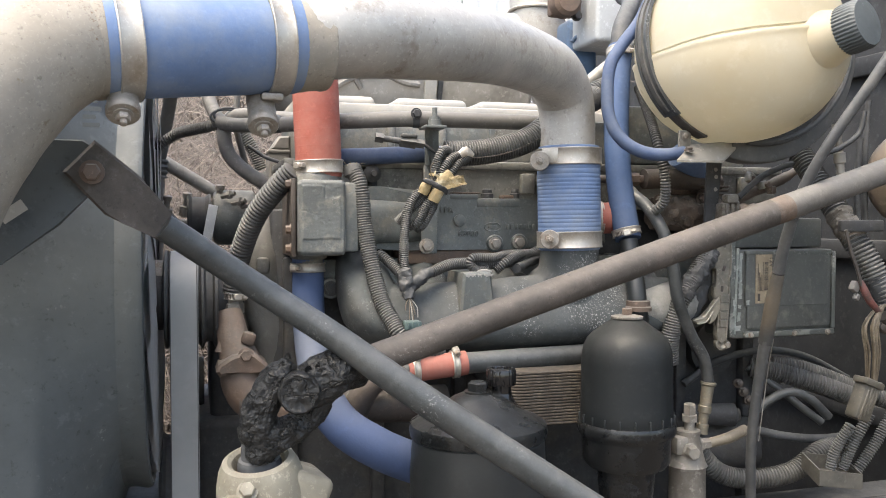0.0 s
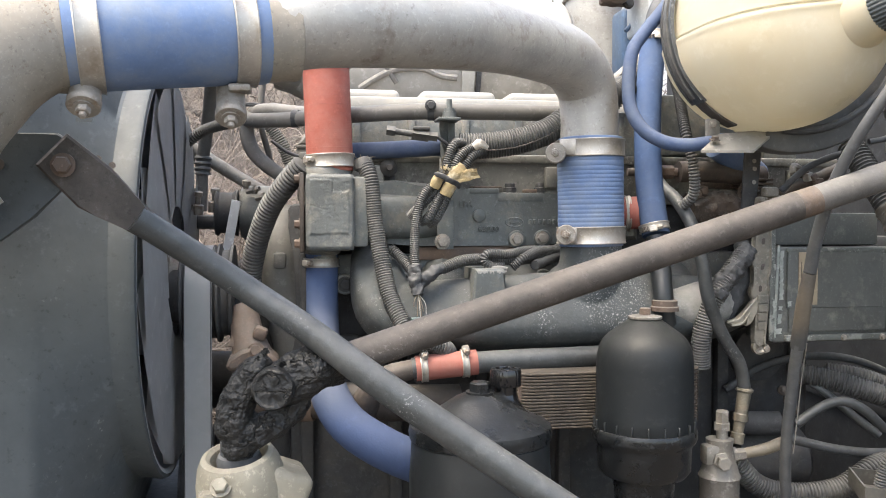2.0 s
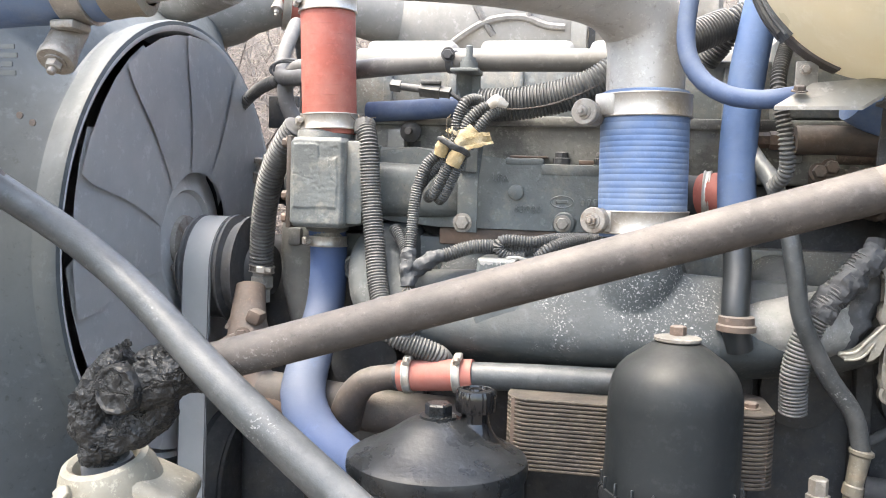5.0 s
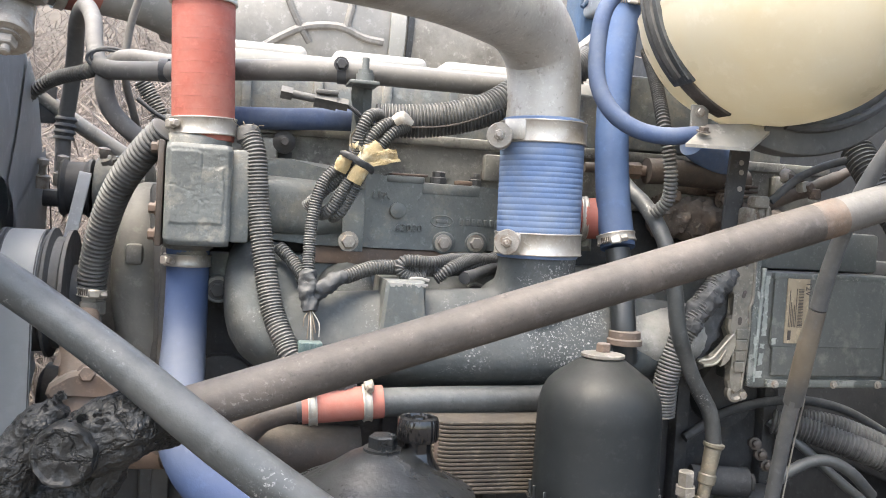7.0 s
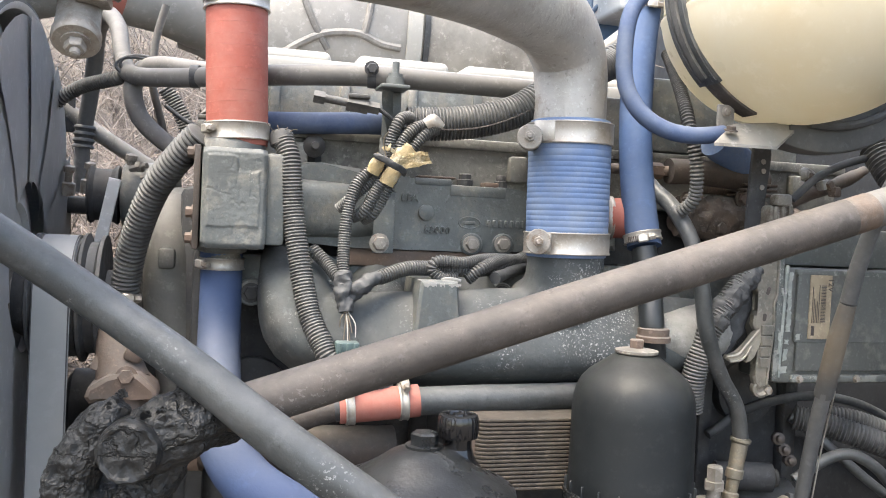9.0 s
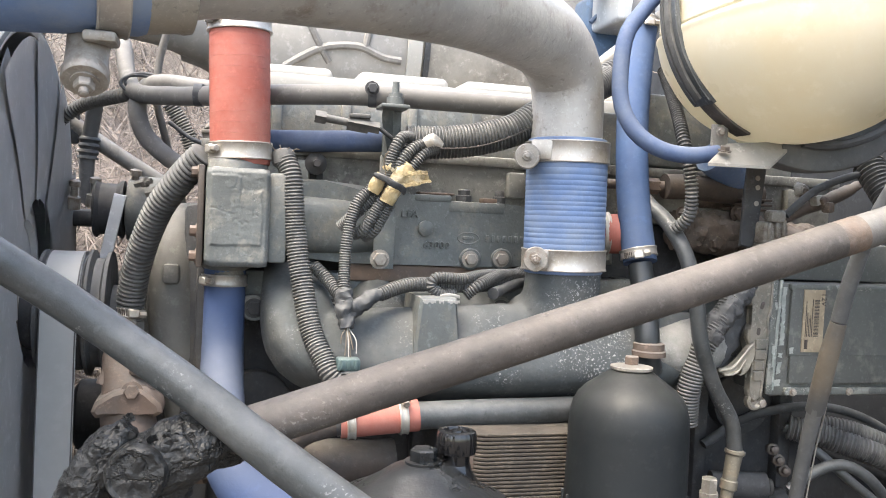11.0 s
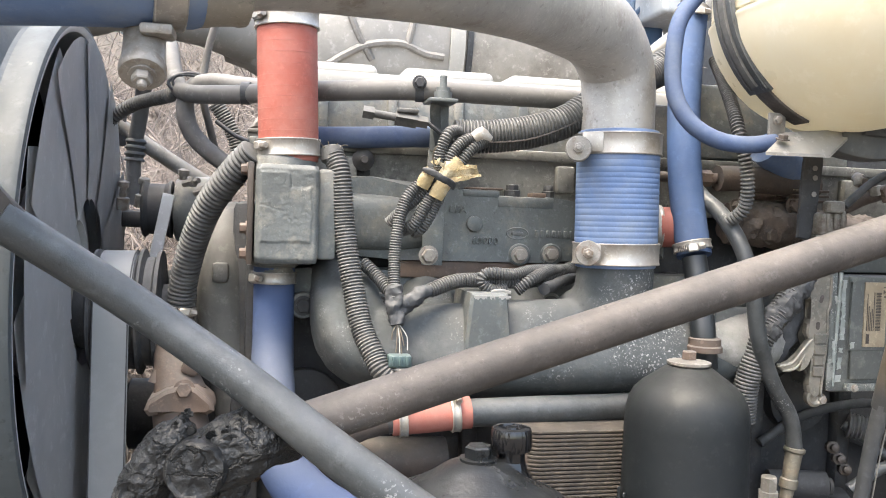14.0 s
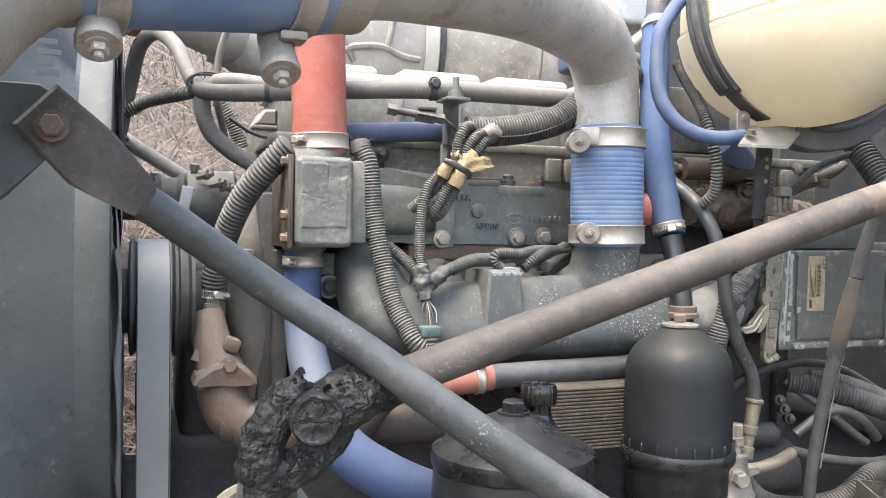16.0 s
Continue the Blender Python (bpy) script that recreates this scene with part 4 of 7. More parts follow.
sweep(bm, [tuple(L0 + ax * 0.03), tuple(L0), (-0.132, 0.995, 1.584), (-0.175, 0.985, 1.559), (-0.226, 0.970, 1.503), (-0.265, 0.960, 1.433), (-0.291, 0.960, 1.354)], [0.056, 0.057, 0.064, 0.074, 0.083, 0.085, 0.085], 40, 0.015)
part("elbow", bm, M_CAST, CE)
bm = bmesh.new()
lathe(bm, [(0.0575, -0.012), (0.0615, -0.010), (0.0625, -0.003), (0.0615, 0.003), (0.0575, 0.005)], L0 + ax * 0.002, ax, 44, caps=False)
part("end_collar", bm, M_CAST, CE, "rough cast end collar")

HV = thing("charge_air_hose", (0.66, 1.43, 1.34), "upright blue ribbed silicone hose with two steel clamps", "hose", "blue charge air hoses")
T, B = V(0.664, 1.430, 1.534), V(0.667, 1.430, 1.344)
ax = (T - B).normalized()
n = (T - B).length
bm = bmesh.new()
prof = [(0.053, 0.0), (0.0555, 0.001), (0.0565, 0.008)]
rr = random.Random(4)
for i in range(17):
    h = 0.036 + (n - 0.072) * (i + rr.uniform(-0.2, 0.2)) / 16
    prof += [(0.0576, h - 0.0008), (0.05735, h - 0.0003), (0.05735, h + 0.0002), (0.0577, h + 0.0007)]
prof += [(0.0565, n - 0.008), (0.0555, n - 0.001), (0.053, n)]
lathe(bm, prof, B, ax, 48, caps=False)
part("hose_body", bm, M_BLUE, HV)
for f, nut in ((0.896, (0.583, 1.372, 1.503)), (0.104, (0.600, 1.366, 1.365))):
    c = B.lerp(T, f)
    band(HV, c, ax, 0.0585, 0.030)
    bm = bmesh.new()
    block(bm, c + V(-0.05, -0.032, 0), (0.03, 0.012, 0.028), 0.003, Euler((0, 0, radians(-35))).to_matrix())
    part("clamp_lug", bm, M_STEEL, HV)
    tbolt(HV, nut, (-0.35, -0.93, 0), 0.0170, 0.045)

# ---------------------------------------------------------------- coolant hoses
RH = thing("coolant_hose", (0.21, 1.487, 1.475), "upright red ribbed silicone coolant hose with clamps", "hose")
T, B = V(0.206, 1.487, 1.681), V(0.214, 1.487, 1.473)
ax = (T - B).normalized()
n = (T - B).length
bm = bmesh.new()
prof = [(0.037, 0.0), (0.0395, 0.001)]
for i in range(13):
    h = 0.012 + (n - 0.02) * i / 13
    prof += [(0.0402, h), (0.0400, h + n / 26), (0.0402, h + n / 13 - 0.0020), (0.0396, h + n / 13 - 0.0012), (0.0396, h + n / 13 - 0.0006)]
prof += [(0.0395, n - 0.001), (0.037, n)]
lathe(bm, prof, B, ax, 40, caps=False)
part("hose_body", bm, M_RED, RH)
for f in (0.091, 0.909):
    c = B.lerp(T, f)
    band(RH, c, ax, 0.041, 0.023)
    worm(RH, c, ax, (-0.85, -0.5, 0), 0.041)
UP = thing("upper_coolant_pipe", (0.1, 1.55, 1.66), "dull metal coolant pipe from radiator to engine", "coolant pipe")
bm = bmesh.new()
t = T
sweep(bm, [tuple(t - V(0, 0, 0.03)), tuple(t + V(0, 0, 0.02)), tuple(t + V(-0.025, 0.01, 0.055)), tuple(t + V(-0.09, 0.03, 0.06)), (-0.02, 1.60, t.z + 0.045)], 0.034, 24)
part("pipe", bm, M_GALV, UP)
bm = bmesh.new()
sweep(bm, [tuple(t + V(-0.10, 0.032, 0.059)), (0.03, 1.575, t.z + 0.052)], 0.038, 24)
part("red_hose", bm, M_RED, UP, "short red silicone hose")
bm = bmesh.new()
sweep(bm, [(0.0, 1.59, t.z + 0.046), (-0.10, 1.64, t.z + 0.03), (-0.3, 1.7, t.z)], 0.04, 24)
part("radiator_neck", bm, M_GALV, UP)

BH = thing("lower_coolant_hose", (0.2, 1.5, 1.0), "faded blue silicone lower coolant hose, sharply bent", "hose")
bm = bmesh.new()
pts = [(0.199, 1.528, 1.338), (0.200, 1.538, 1.285), (0.200, 1.525, 1.215), (0.201, 1.470, 1.155), (0.208, 1.410, 1.103), (0.236, 1.385, 1.058), (0.288, 1.370, 1.022), (0.352, 1.372, 0.990), (0.435, 1.390, 0.958)]
sweep(bm, pts, [0.0285, 0.0285, 0.029, 0.030, 0.032, 0.033, 0.034, 0.034, 0.034], 28)
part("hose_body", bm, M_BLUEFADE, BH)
c = V(0.199, 1.530, 1.314)
band(BH, c, (0, 0, 1), 0.0295, 0.016)
worm(BH, c, (0, 0, 1), (-0.8, -0.6, 0), 0.0295)

TH = thing("heater_hose", (0.79, 1.43, 1.35), "upright blue silicone hose with a worm clamp", "hose")
bm = bmesh.new()
sweep(bm, [(0.838, 1.560, 1.750), (0.822, 1.540, 1.672), (0.803, 1.508, 1.577), (0.791, 1.475, 1.489), (0.787, 1.450, 1.422), (0.788, 1.430, 1.363)], 0.0245, 24)
part("hose_body", bm, M_HEAT, TH)
c = V(0.835, 1.556, 1.738)
band(TH, c, (0.1, 0.36, 1), 0.0254, 0.013)
worm(TH, c, (0.1, 0.36, 1), (-0.1, -0.99, 0), 0.0254)
bm = bmesh.new()
sweep(bm, [(0.835, 1.556, 1.735), (0.850, 1.578, 1.790), (0.905, 1.640, 1.862), (0.93, 1.72, 1.90)], 0.019, 18)
part("rubber_elbow", bm, M_RUB, TH, "black rubber elbow")
c = V(0.786, 1.433, 1.376)
band(TH, c, (-0.12, 0.25, 1), 0.0254, 0.013)
worm(TH, c, (-0.12, 0.25, 1), (-0.45, -0.9, 0), 0.0254)
bm = bmesh.new()
sweep(bm, [(0.785, 1.425, 1.361), (0.788, 1.410, 1.310), (0.785, 1.389, 1.249), (0.793, 1.395, 1.208)], 0.0175, 20)
part("steel_pipe", bm, M_BLACK, TH, "black stub pipe")
bm = bmesh.new()
c = (0.787, 1.389, 1.243)
lathe(bm, [(0.018, -0.012), (0.0245, -0.011), (0.0245, -0.004), (0.022, -0.002), (0.022, 0.007), (0.018, 0.009)], c, (0, 0, 1), 20)
part("union_nut", bm, M_RUST, TH, "rusty union nut")
OH = thing("overflow_hose", (0.85, 1.33, 1.5), "thin blue hose looping to the expansion tank", "hose")
bm = bmesh.new()
sweep(bm, [(0.914, 1.440, 1.959), (0.844, 1.420, 1.853), (0.793, 1.400, 1.767), (0.746, 1.385, 1.713), (0.715, 1.370, 1.669), (0.705, 1.355, 1.590), (0.719, 1.340, 1.545), (0.750, 1.325, 1.520), (0.789, 1.315, 1.513), (0.830, 1.310, 1.518)], 0.0112, 18)
part("hose_body", bm, M_BLUEDUST, OH)
BB = thing("breather_hose", (0.33, 1.53, 1.52), "blue rubber hose along the cylinder head", "hose")
bm = bmesh.new()
sweep(bm, [(0.253, 1.560, 1.515), (0.317, 1.545, 1.517), (0.356, 1.535, 1.519), (0.410, 1.535, 1.522), (0.478, 1.550, 1.525)], 0.0155, 20)
part("hose_body", bm, M_BLUEDUST, BB)
RB = thing("red_hose", (0.76, 1.47, 1.40), "red silicone hose behind the heater hose", "hose")
bm = bmesh.new()
sweep(bm, [(0.750, 1.490, 1.402), (0.774, 1.475, 1.403), (0.794, 1.470, 1.403)], 0.030, 24)
part("hose_body", bm, M_RED, RB)
band(RB, V(0.755, 1.487, 1.402), (1, -0.2, 0), 0.031, 0.010)
bm = bmesh.new()
sweep(bm, [(0.700, 1.510, 1.400), (0.755, 1.487, 1.402)], 0.027, 20)
part("steel_pipe", bm, M_IRON, RB)
FB = thing("far_blue_hose", (1.0, 1.5, 1.4), "blue hose running behind the tank bracket", "hose")
bm = bmesh.new()
sweep(bm, [(0.937, 1.500, 1.531), (0.992, 1.520, 1.505), (1.058, 1.570, 1.482)], 0.0255, 20)
part("hose_body", bm, M_BLUE, FB)
bm = bmesh.new()
sweep(bm, [(1.040, 1.555, 1.488), (1.085, 1.590, 1.474), (1.150, 1.620, 1.464)], [0.0235, 0.021, 0.017], 20)
part("pipe_end", bm, M_GALV, FB, "pale grey pipe end")

# ---------------------------------------------------------------- fuel and air lines along the head
FL = thing("fuel_line", (0.4, 1.5, 1.58), "grey rubber-sheathed line clipped along the head", "pipe")
bm = bmesh.new()
sweep(bm, [(-0.076, 2.180, 1.544), (-0.063, 2.150, 1.604), (-0.050, 2.100, 1.664), (-0.036, 2.030, 1.711), (-0.007, 1.930, 1.722), (0.023, 1.820, 1.679), (0.039, 1.740, 1.624), (0.058, 1.690, 1.586), (0.114, 1.640, 1.578), (0.180, 1.580, 1.576), (0.288, 1.520, 1.579), (0.389, 1.500, 1.583), (0.513, 1.500, 1.584), (0.634, 1.500, 1.584), (0.705, 1.520, 1.587)],
      [0.0155, 0.0155, 0.0155, 0.015, 0.0145, 0.0135, 0.013, 0.0138, 0.014, 0.014, 0.0145, 0.0145, 0.0145, 0.0145, 0.0145], 20)
part("pipe", bm, surf("grey_sheath", (0.100, 0.097, 0.093), 0.62, 0.0, 0.15, 12, (0.135, 0.129, 0.121), 0.4, 9, 0.4, 0.18, bump=0.1, spec=0.3), FL)
for q in ((0.154, 1.600, 1.577), (0.393, 1.500, 1.583)):
    bm = bmesh.new()
    lathe(bm, [(0.0145, -0.006), (0.0165, -0.006), (0.0165, 0.006), (0.0145, 0.006)], q, (1, -0.2, 0), 20, caps=False)
    part("clip", bm, M_RUB, FL)
bolt(FL, V(0.389, 1.483, 1.591), r=0.0075, h=0.006, material=M_IRON)
L2 = thing("coolant_line", (0.1, 1.75, 1.4), "dusty grey bent rubber line beside the fan", "pipe")
bm = bmesh.new()
sweep(bm, [(0.196, 1.610, 1.587), (0.146, 1.640, 1.593), (0.108, 1.670, 1.600), (0.075, 1.700, 1.597), (0.060, 1.700, 1.568), (0.071, 1.700, 1.524), (0.105, 1.700, 1.491), (0.140, 1.700, 1.470)], 0.014, 18)
part("pipe", bm, M_HOSE, L2)
for i in range(2):
    bm = bmesh.new()
    c = V(0.064, 1.695, 1.598) + V(0.006 * i, 0, 0.003 * i)
    ring = [tuple(c + V(0.028 * math.cos(a), -0.005, 0.014 * math.sin(a))) for a in [2 * math.pi * k / 12 for k in range(13)]]
    sweep(bm, ring, 0.0026, 8)
    part("tie", bm, M_RUB, L2)
for pts, r, mat, lab in (
        ([(-0.077, 2.180, 1.536), (-0.079, 2.180, 1.515), (-0.079, 2.180, 1.481), (-0.082, 2.190, 1.412)], 0.015, M_HOSE, "dusty grey hose with a ribbed end sleeve"),
        ([(0.103, 1.720, 1.702), (0.089, 1.730, 1.649), (0.085, 1.730, 1.586), (0.097, 1.740, 1.534), (0.111, 1.760, 1.481)], 0.006, M_HOSE, "thin dusty cable behind the pipes"),
        ([(-0.068, 1.800, 1.544), (-0.026, 1.780, 1.572), (0.033, 1.720, 1.582), (0.068, 1.700, 1.594)], 0.010, M_CORRG, "grey corrugated line beside the fan"),
        ([(0.107, 1.720, 1.546), (0.138, 1.700, 1.523), (0.167, 1.660, 1.509)], 0.0035, M_RUB, "thin dark steel tube")):
    th = thing("line", pts[0], lab, "pipe")
    bm = bmesh.new()
    sweep(bm, pts, r, 14, ribs=(0.006, 0.003) if mat is M_CORRG else None)
    part("pipe", bm, mat, th)
    if r > 0.011:
        bm = bmesh.new()
        sweep(bm, [(-0.075, 2.180, 1.547), (-0.078, 2.180, 1.501)], 0.0195, 16, ribs=(0.013, 0.004))
        part("ribbed_sleeve", bm, M_CORRG, th)
th = thing("corrugated_line", (0.125, 1.840, 1.547), "narrow corrugated black conduit behind the coolant line", "conduit")
bm = bmesh.new()
sweep(bm, [(0.098, 1.842, 1.590), (0.109, 1.842, 1.574), (0.126, 1.840, 1.546), (0.142, 1.840, 1.506)], 0.0125, 16, ribs=(0.005, 0.003), flat=0.5)
part("conduit", bm, M_CORR, th)
th = thing("support_bar", (-0.1, 2.0, 1.5), "dull steel support bar behind the fan", "bar")
bm = bmesh.new()
sweep(bm, [(-0.144, 2.200, 1.599), (-0.059, 2.200, 1.538), (0.076, 2.200, 1.455)], 0.016, 16)
part("bar", bm, M_GALV, th)
bm = bmesh.new()
a, b = (-0.132, 2.200, 1.552), (-0.077, 2.200, 1.608)
span(bm, (a[0] - 0.04, 2.19, a[2] - 0.02), (b[0] - 0.02, 2.20, b[2]), 0.003)
part("end_plate", bm, M_IRON, th)

# ---------------------------------------------------------------- black conduits and wiring
def conduit(name, pts, r, label, mat=None, pitch=0.0055, depth=0.0028, cat="conduit"):
    th = thing(name, pts[-1], label, cat)
    bm = bmesh.new()
    sweep(bm, pts, r, 18, ribs=(pitch, depth))
    part("sleeve", bm, mat or M_CORR, th)
    return th


c1 = conduit("corrugated_hose", [(0.168, 1.475, 1.485), (0.145, 1.490, 1.460), (0.111, 1.520, 1.414), (0.088, 1.550, 1.358), (0.074, 1.575, 1.300), (0.070, 1.585, 1.260)], 0.0185, "black corrugated hose beside the thermostat housing", M_CORR, pitch=0.0066, depth=0.0034)
q = V(0.070, 1.585, 1.260)
band(c1, q, (0.1, 0, 1), 0.019, 0.012)
worm(c1, q, (0.1, 0, 1), (0.3, -0.95, 0), 0.019)
bm = bmesh.new()
lathe(bm, [(0.0175, -0.004), (0.0175, -0.012), (0.0200, -0.013), (0.0200, -0.030), (0.015, -0.034), (0.015, -0.055)], q, (0, 0, 1), 6)
part("hose_fitting", bm, M_GALV, c1)
c2 = conduit("corrugated_hose", [(0.271, 1.475, 1.490), (0.281, 1.460, 1.457), (0.288, 1.455, 1.390), (0.297, 1.445, 1.330), (0.310, 1.425, 1.264), (0.325, 1.405, 1.227), (0.344, 1.390, 1.198), (0.401, 1.400, 1.174), (0.410, 1.430, 1.151)], 0.0142, "grey-black corrugated hose hanging before the engine", M_CORRG, pitch=0.0044, depth=0.0018)
q = V(0.271, 1.474, 1.487)
bm = bmesh.new()
lathe(bm, [(0.013, -0.012), (0.0160, -0.010), (0.0158, 0.004), (0.0135, 0.009), (0.008, 0.011)], q, (-0.12, 0.2, 1), 18)
part("end_cuff", bm, M_CORRG, c2)
for k in range(4):
    bm = bmesh.new()
    sweep(bm, [q + V(-0.010 + 0.006 * k, -0.008, 0.006), q + V(-0.016 + 0.010 * k, -0.012, 0.011), q + V(-0.020 + 0.013 * k, -0.010, 0.017 - 0.002 * k)], 0.0006, 5)
    part("frayed_thread", bm, M_WIRE, c2)
c3 = conduit("wiring_conduit", [(0.439, 1.475, 1.519), (0.490, 1.470, 1.521), (0.546, 1.465, 1.530), (0.594, 1.460, 1.546), (0.638, 1.465, 1.574), (0.695, 1.500, 1.603), (0.777, 1.540, 1.644)], 0.0222, "thick black split wiring conduit along the head", pitch=0.0048, depth=0.003)
bm = bmesh.new()
sweep(bm, [(0.445, 1.4525, 1.511), (0.501, 1.4480, 1.512), (0.547, 1.4430, 1.520), (0.597, 1.4385, 1.541), (0.640, 1.444, 1.569)], 0.0013, 6)
part("split_edge", bm, M_INKGAP, c3, "dark split along the conduit")

WB = thing("wiring_bundle", (0.415, 1.450, 1.463), "looped black conduits bound with yellow tape", "wiring")
loops = (
    [(0.414, 1.445, 1.463), (0.413, 1.440, 1.493), (0.423, 1.440, 1.518), (0.439, 1.455, 1.524), (0.450, 1.470, 1.516)],
    [(0.421, 1.440, 1.461), (0.427, 1.437, 1.490), (0.446, 1.440, 1.510), (0.470, 1.450, 1.516)],
    [(0.428, 1.445, 1.457), (0.440, 1.440, 1.480), (0.457, 1.440, 1.501), (0.477, 1.450, 1.511)],
    [(0.410, 1.455, 1.467), (0.388, 1.450, 1.450), (0.368, 1.445, 1.427), (0.357, 1.440, 1.384), (0.354, 1.435, 1.339), (0.353, 1.420, 1.295)],
    [(0.411, 1.450, 1.461), (0.389, 1.452, 1.435), (0.367, 1.455, 1.414), (0.350, 1.470, 1.395)],
    [(0.414, 1.445, 1.453), (0.399, 1.445, 1.428), (0.382, 1.450, 1.396), (0.369, 1.465, 1.386)],
    [(0.422, 1.445, 1.452), (0.410, 1.448, 1.423), (0.395, 1.455, 1.393), (0.384, 1.470, 1.383)],
)
for pts in loops:
    bm = bmesh.new()
    sweep(bm, pts, 0.0078, 14, ribs=(0.0035, 0.0017))
    part("conduit", bm, M_CORR, WB)
bm = bmesh.new()
sweep(bm, [(0.438, 1.438, 1.482), (0.429, 1.436, 1.471), (0.420, 1.437, 1.458)], [0.0135, 0.0145, 0.0130], 40, 0.002, flat=0.62, rough=0.0014)
sweep(bm, [(0.419, 1.438, 1.453), (0.413, 1.438, 1.443), (0.408, 1.440, 1.432)], [0.0112, 0.0114, 0.0106], 32, 0.002, flat=0.7, rough=0.0010)
sweep(bm, [(0.401, 1.436, 1.468), (0.394, 1.436, 1.457), (0.389, 1.440, 1.446)], [0.0092, 0.0096, 0.0085], 28, 0.002, flat=0.7, rough=0.0014)
part("tape_wrap", bm, M_YEL, WB, "gold-yellow torn tape", sharp=24)
bm = bmesh.new()
sweep(bm, [(0.388, 1.432, 1.469), (0.397, 1.422, 1.465), (0.411, 1.418, 1.458), (0.427, 1.426, 1.450), (0.432, 1.436, 1.445)], [0.003, 0.0042, 0.005, 0.0042, 0.003], 14, 0.0015, flat=0.55, rough=0.0022)
part("black_tie", bm, M_RUB, WB)
bm = bmesh.new()
flap = []
for i in range(13):
    row = []
    for j in range(7):
        u, v = i / 12, j / 6
        p = V(0.414, 1.430, 1.474) + V(0.046, -0.004, 0.004) * u + V(0.010, -0.003, -0.024) * v * (1 - 0.35 * u)
        p += V(0.002, -0.004, 0.003) * noise.noise(V(u * 3, v * 3, 0.3)) + V(0.001, 0, 0.002) * noise.noise(V(u * 11, v * 9, 4.0))
        row.append(bm.verts.new(p))
    flap.append(row)
for a, b in zip(flap, flap[1:]):
    for j in range(6):
        bm.faces.new((a[j], a[j + 1], b[j + 1], b[j]))
bmesh.ops.solidify(bm, geom=bm.faces[:], thickness=0.0007)
part("tape_flap", bm, M_YEL, WB, "torn loose flap of yellow tape", sharp=24)
rg = random.Random(11)
for k in range(14):
    bm = bmesh.new()
    c = V(0.400, 1.432, 1.477).lerp(V(0.445, 1.430, 1.472), k / 13) + V(0, rg.uniform(-0.004, 0.004), rg.uniform(-0.003, 0.003))
    d = V(rg.uniform(-0.4, 0.7), rg.uniform(-0.5, 0.1), rg.uniform(0.3, 1)).normalized()
    sweep(bm, [c, c + d * 0.003, c + d * rg.uniform(0.004, 0.008)], [0.0028, 0.003, 0.0008], 8, 0.0015, flat=0.15, rough=0.0016)
    part("tape_shred", bm, M_YEL, WB, sharp=70)
bm = bmesh.new()
sweep(bm, [(0.457, 1.435, 1.515), (0.468, 1.432, 1.521), (0.482, 1.435, 1.514)], [0.007, 0.009, 0.004], 8, 0.006, flat=0.35)
part("foil_flap", bm, M_STEEL, WB, "torn pale foil flap")
for k in range(3):
    bm = bmesh.new()
    sweep(bm, [(0.404, 1.430, 1.469), (0.400, 1.428, 1.488), (V(0.402, 1.426, 1.497) + V(0.002 * k, 0, 0.002 * k))], 0.0008, 5)
    part("frayed_thread", bm, M_WIRE, WB)
# plug lying loose on the hose
PL = thing("plug_connector", (0.360, 1.460, 1.539), "loose grey electrical plug on a thin lead", "connector")
a, b = V(0.310, 1.468, 1.545), V(0.398, 1.462, 1.534)
d = (b - a).normalized()
for f0, f1, r, nm in ((0, 0.17, 0.0085, "plug_end"), (0.17, 0.52, 0.0055, "plug_neck"), (0.5, 0.83, 0.0105, "plug_body"), (0.82, 1.0, 0.008, "seal_end")):
    bm = bmesh.new()
    sweep(bm, [a.lerp(b, f0), a.lerp(b, f1)], [r, r], 4 if nm != "plug_neck" else 10, 0.05)
    part(nm, bm, M_CORRG, PL)
bm = bmesh.new()
block(bm, a.lerp(b, 0.68) + V(0, -0.004, 0.011), (0.03, 0.008, 0.006), 0.002)
part("latch", bm, M_CORRG, PL)
bm = bmesh.new()
sweep(bm, [b, b + V(0.012, 0.0, -0.008), b + V(0.03, 0.005, -0.02), b + V(0.045, 0.01, -0.024)], 0.003, 8)
part("lead", bm, M_RUB, PL)

# branch of the bundle with bare wires and teal sensor plug
BR = thing("wiring_branch", (0.356, 1.410, 1.274), "taped black wiring branch with bare wire ends", "wiring")
bm = bmesh.new()
sweep(bm, [(0.353, 1.425, 1.314), (0.355, 1.418, 1.288), (0.357, 1.410, 1.263)], [0.009, 0.0125, 0.0095], 28, 0.0018, rough=0.0045)
sweep(bm, [(0.358, 1.418, 1.282), (0.380, 1.420, 1.297), (0.402, 1.430, 1.307)], [0.0105, 0.0115, 0.0090], 28, 0.0018, rough=0.0040)
part("tape_wrap", bm, M_RUB, BR, "dull black tape wrap")
WS = ((0.0, 0.0, 1.0), (-0.005, 0.0, 0.95), (0.006, -0.003, 0.7), (0.010, -0.002, 0.85), (-0.009, 0.002, 0.5), (0.003, 0.002, 1.05))
for k, (wx, wy, wf) in enumerate(WS):
    bm = bmesh.new()
    s = V(0.357, 1.408, 1.261)
    e = s.lerp(V(0.358, 1.392, 1.228), wf) + V(wx, wy, 0)
    sweep(bm, [s + V(wx * 0.2, 0, 0.003), s.lerp(e, 0.5) + V(wx * 0.35 + 0.002 * math.sin(k * 2.4), -0.003, 0.003), e], 0.00075, 5)
    part("bare_wire", bm, M_COVER if k % 3 == 0 else M_WIRE, BR)
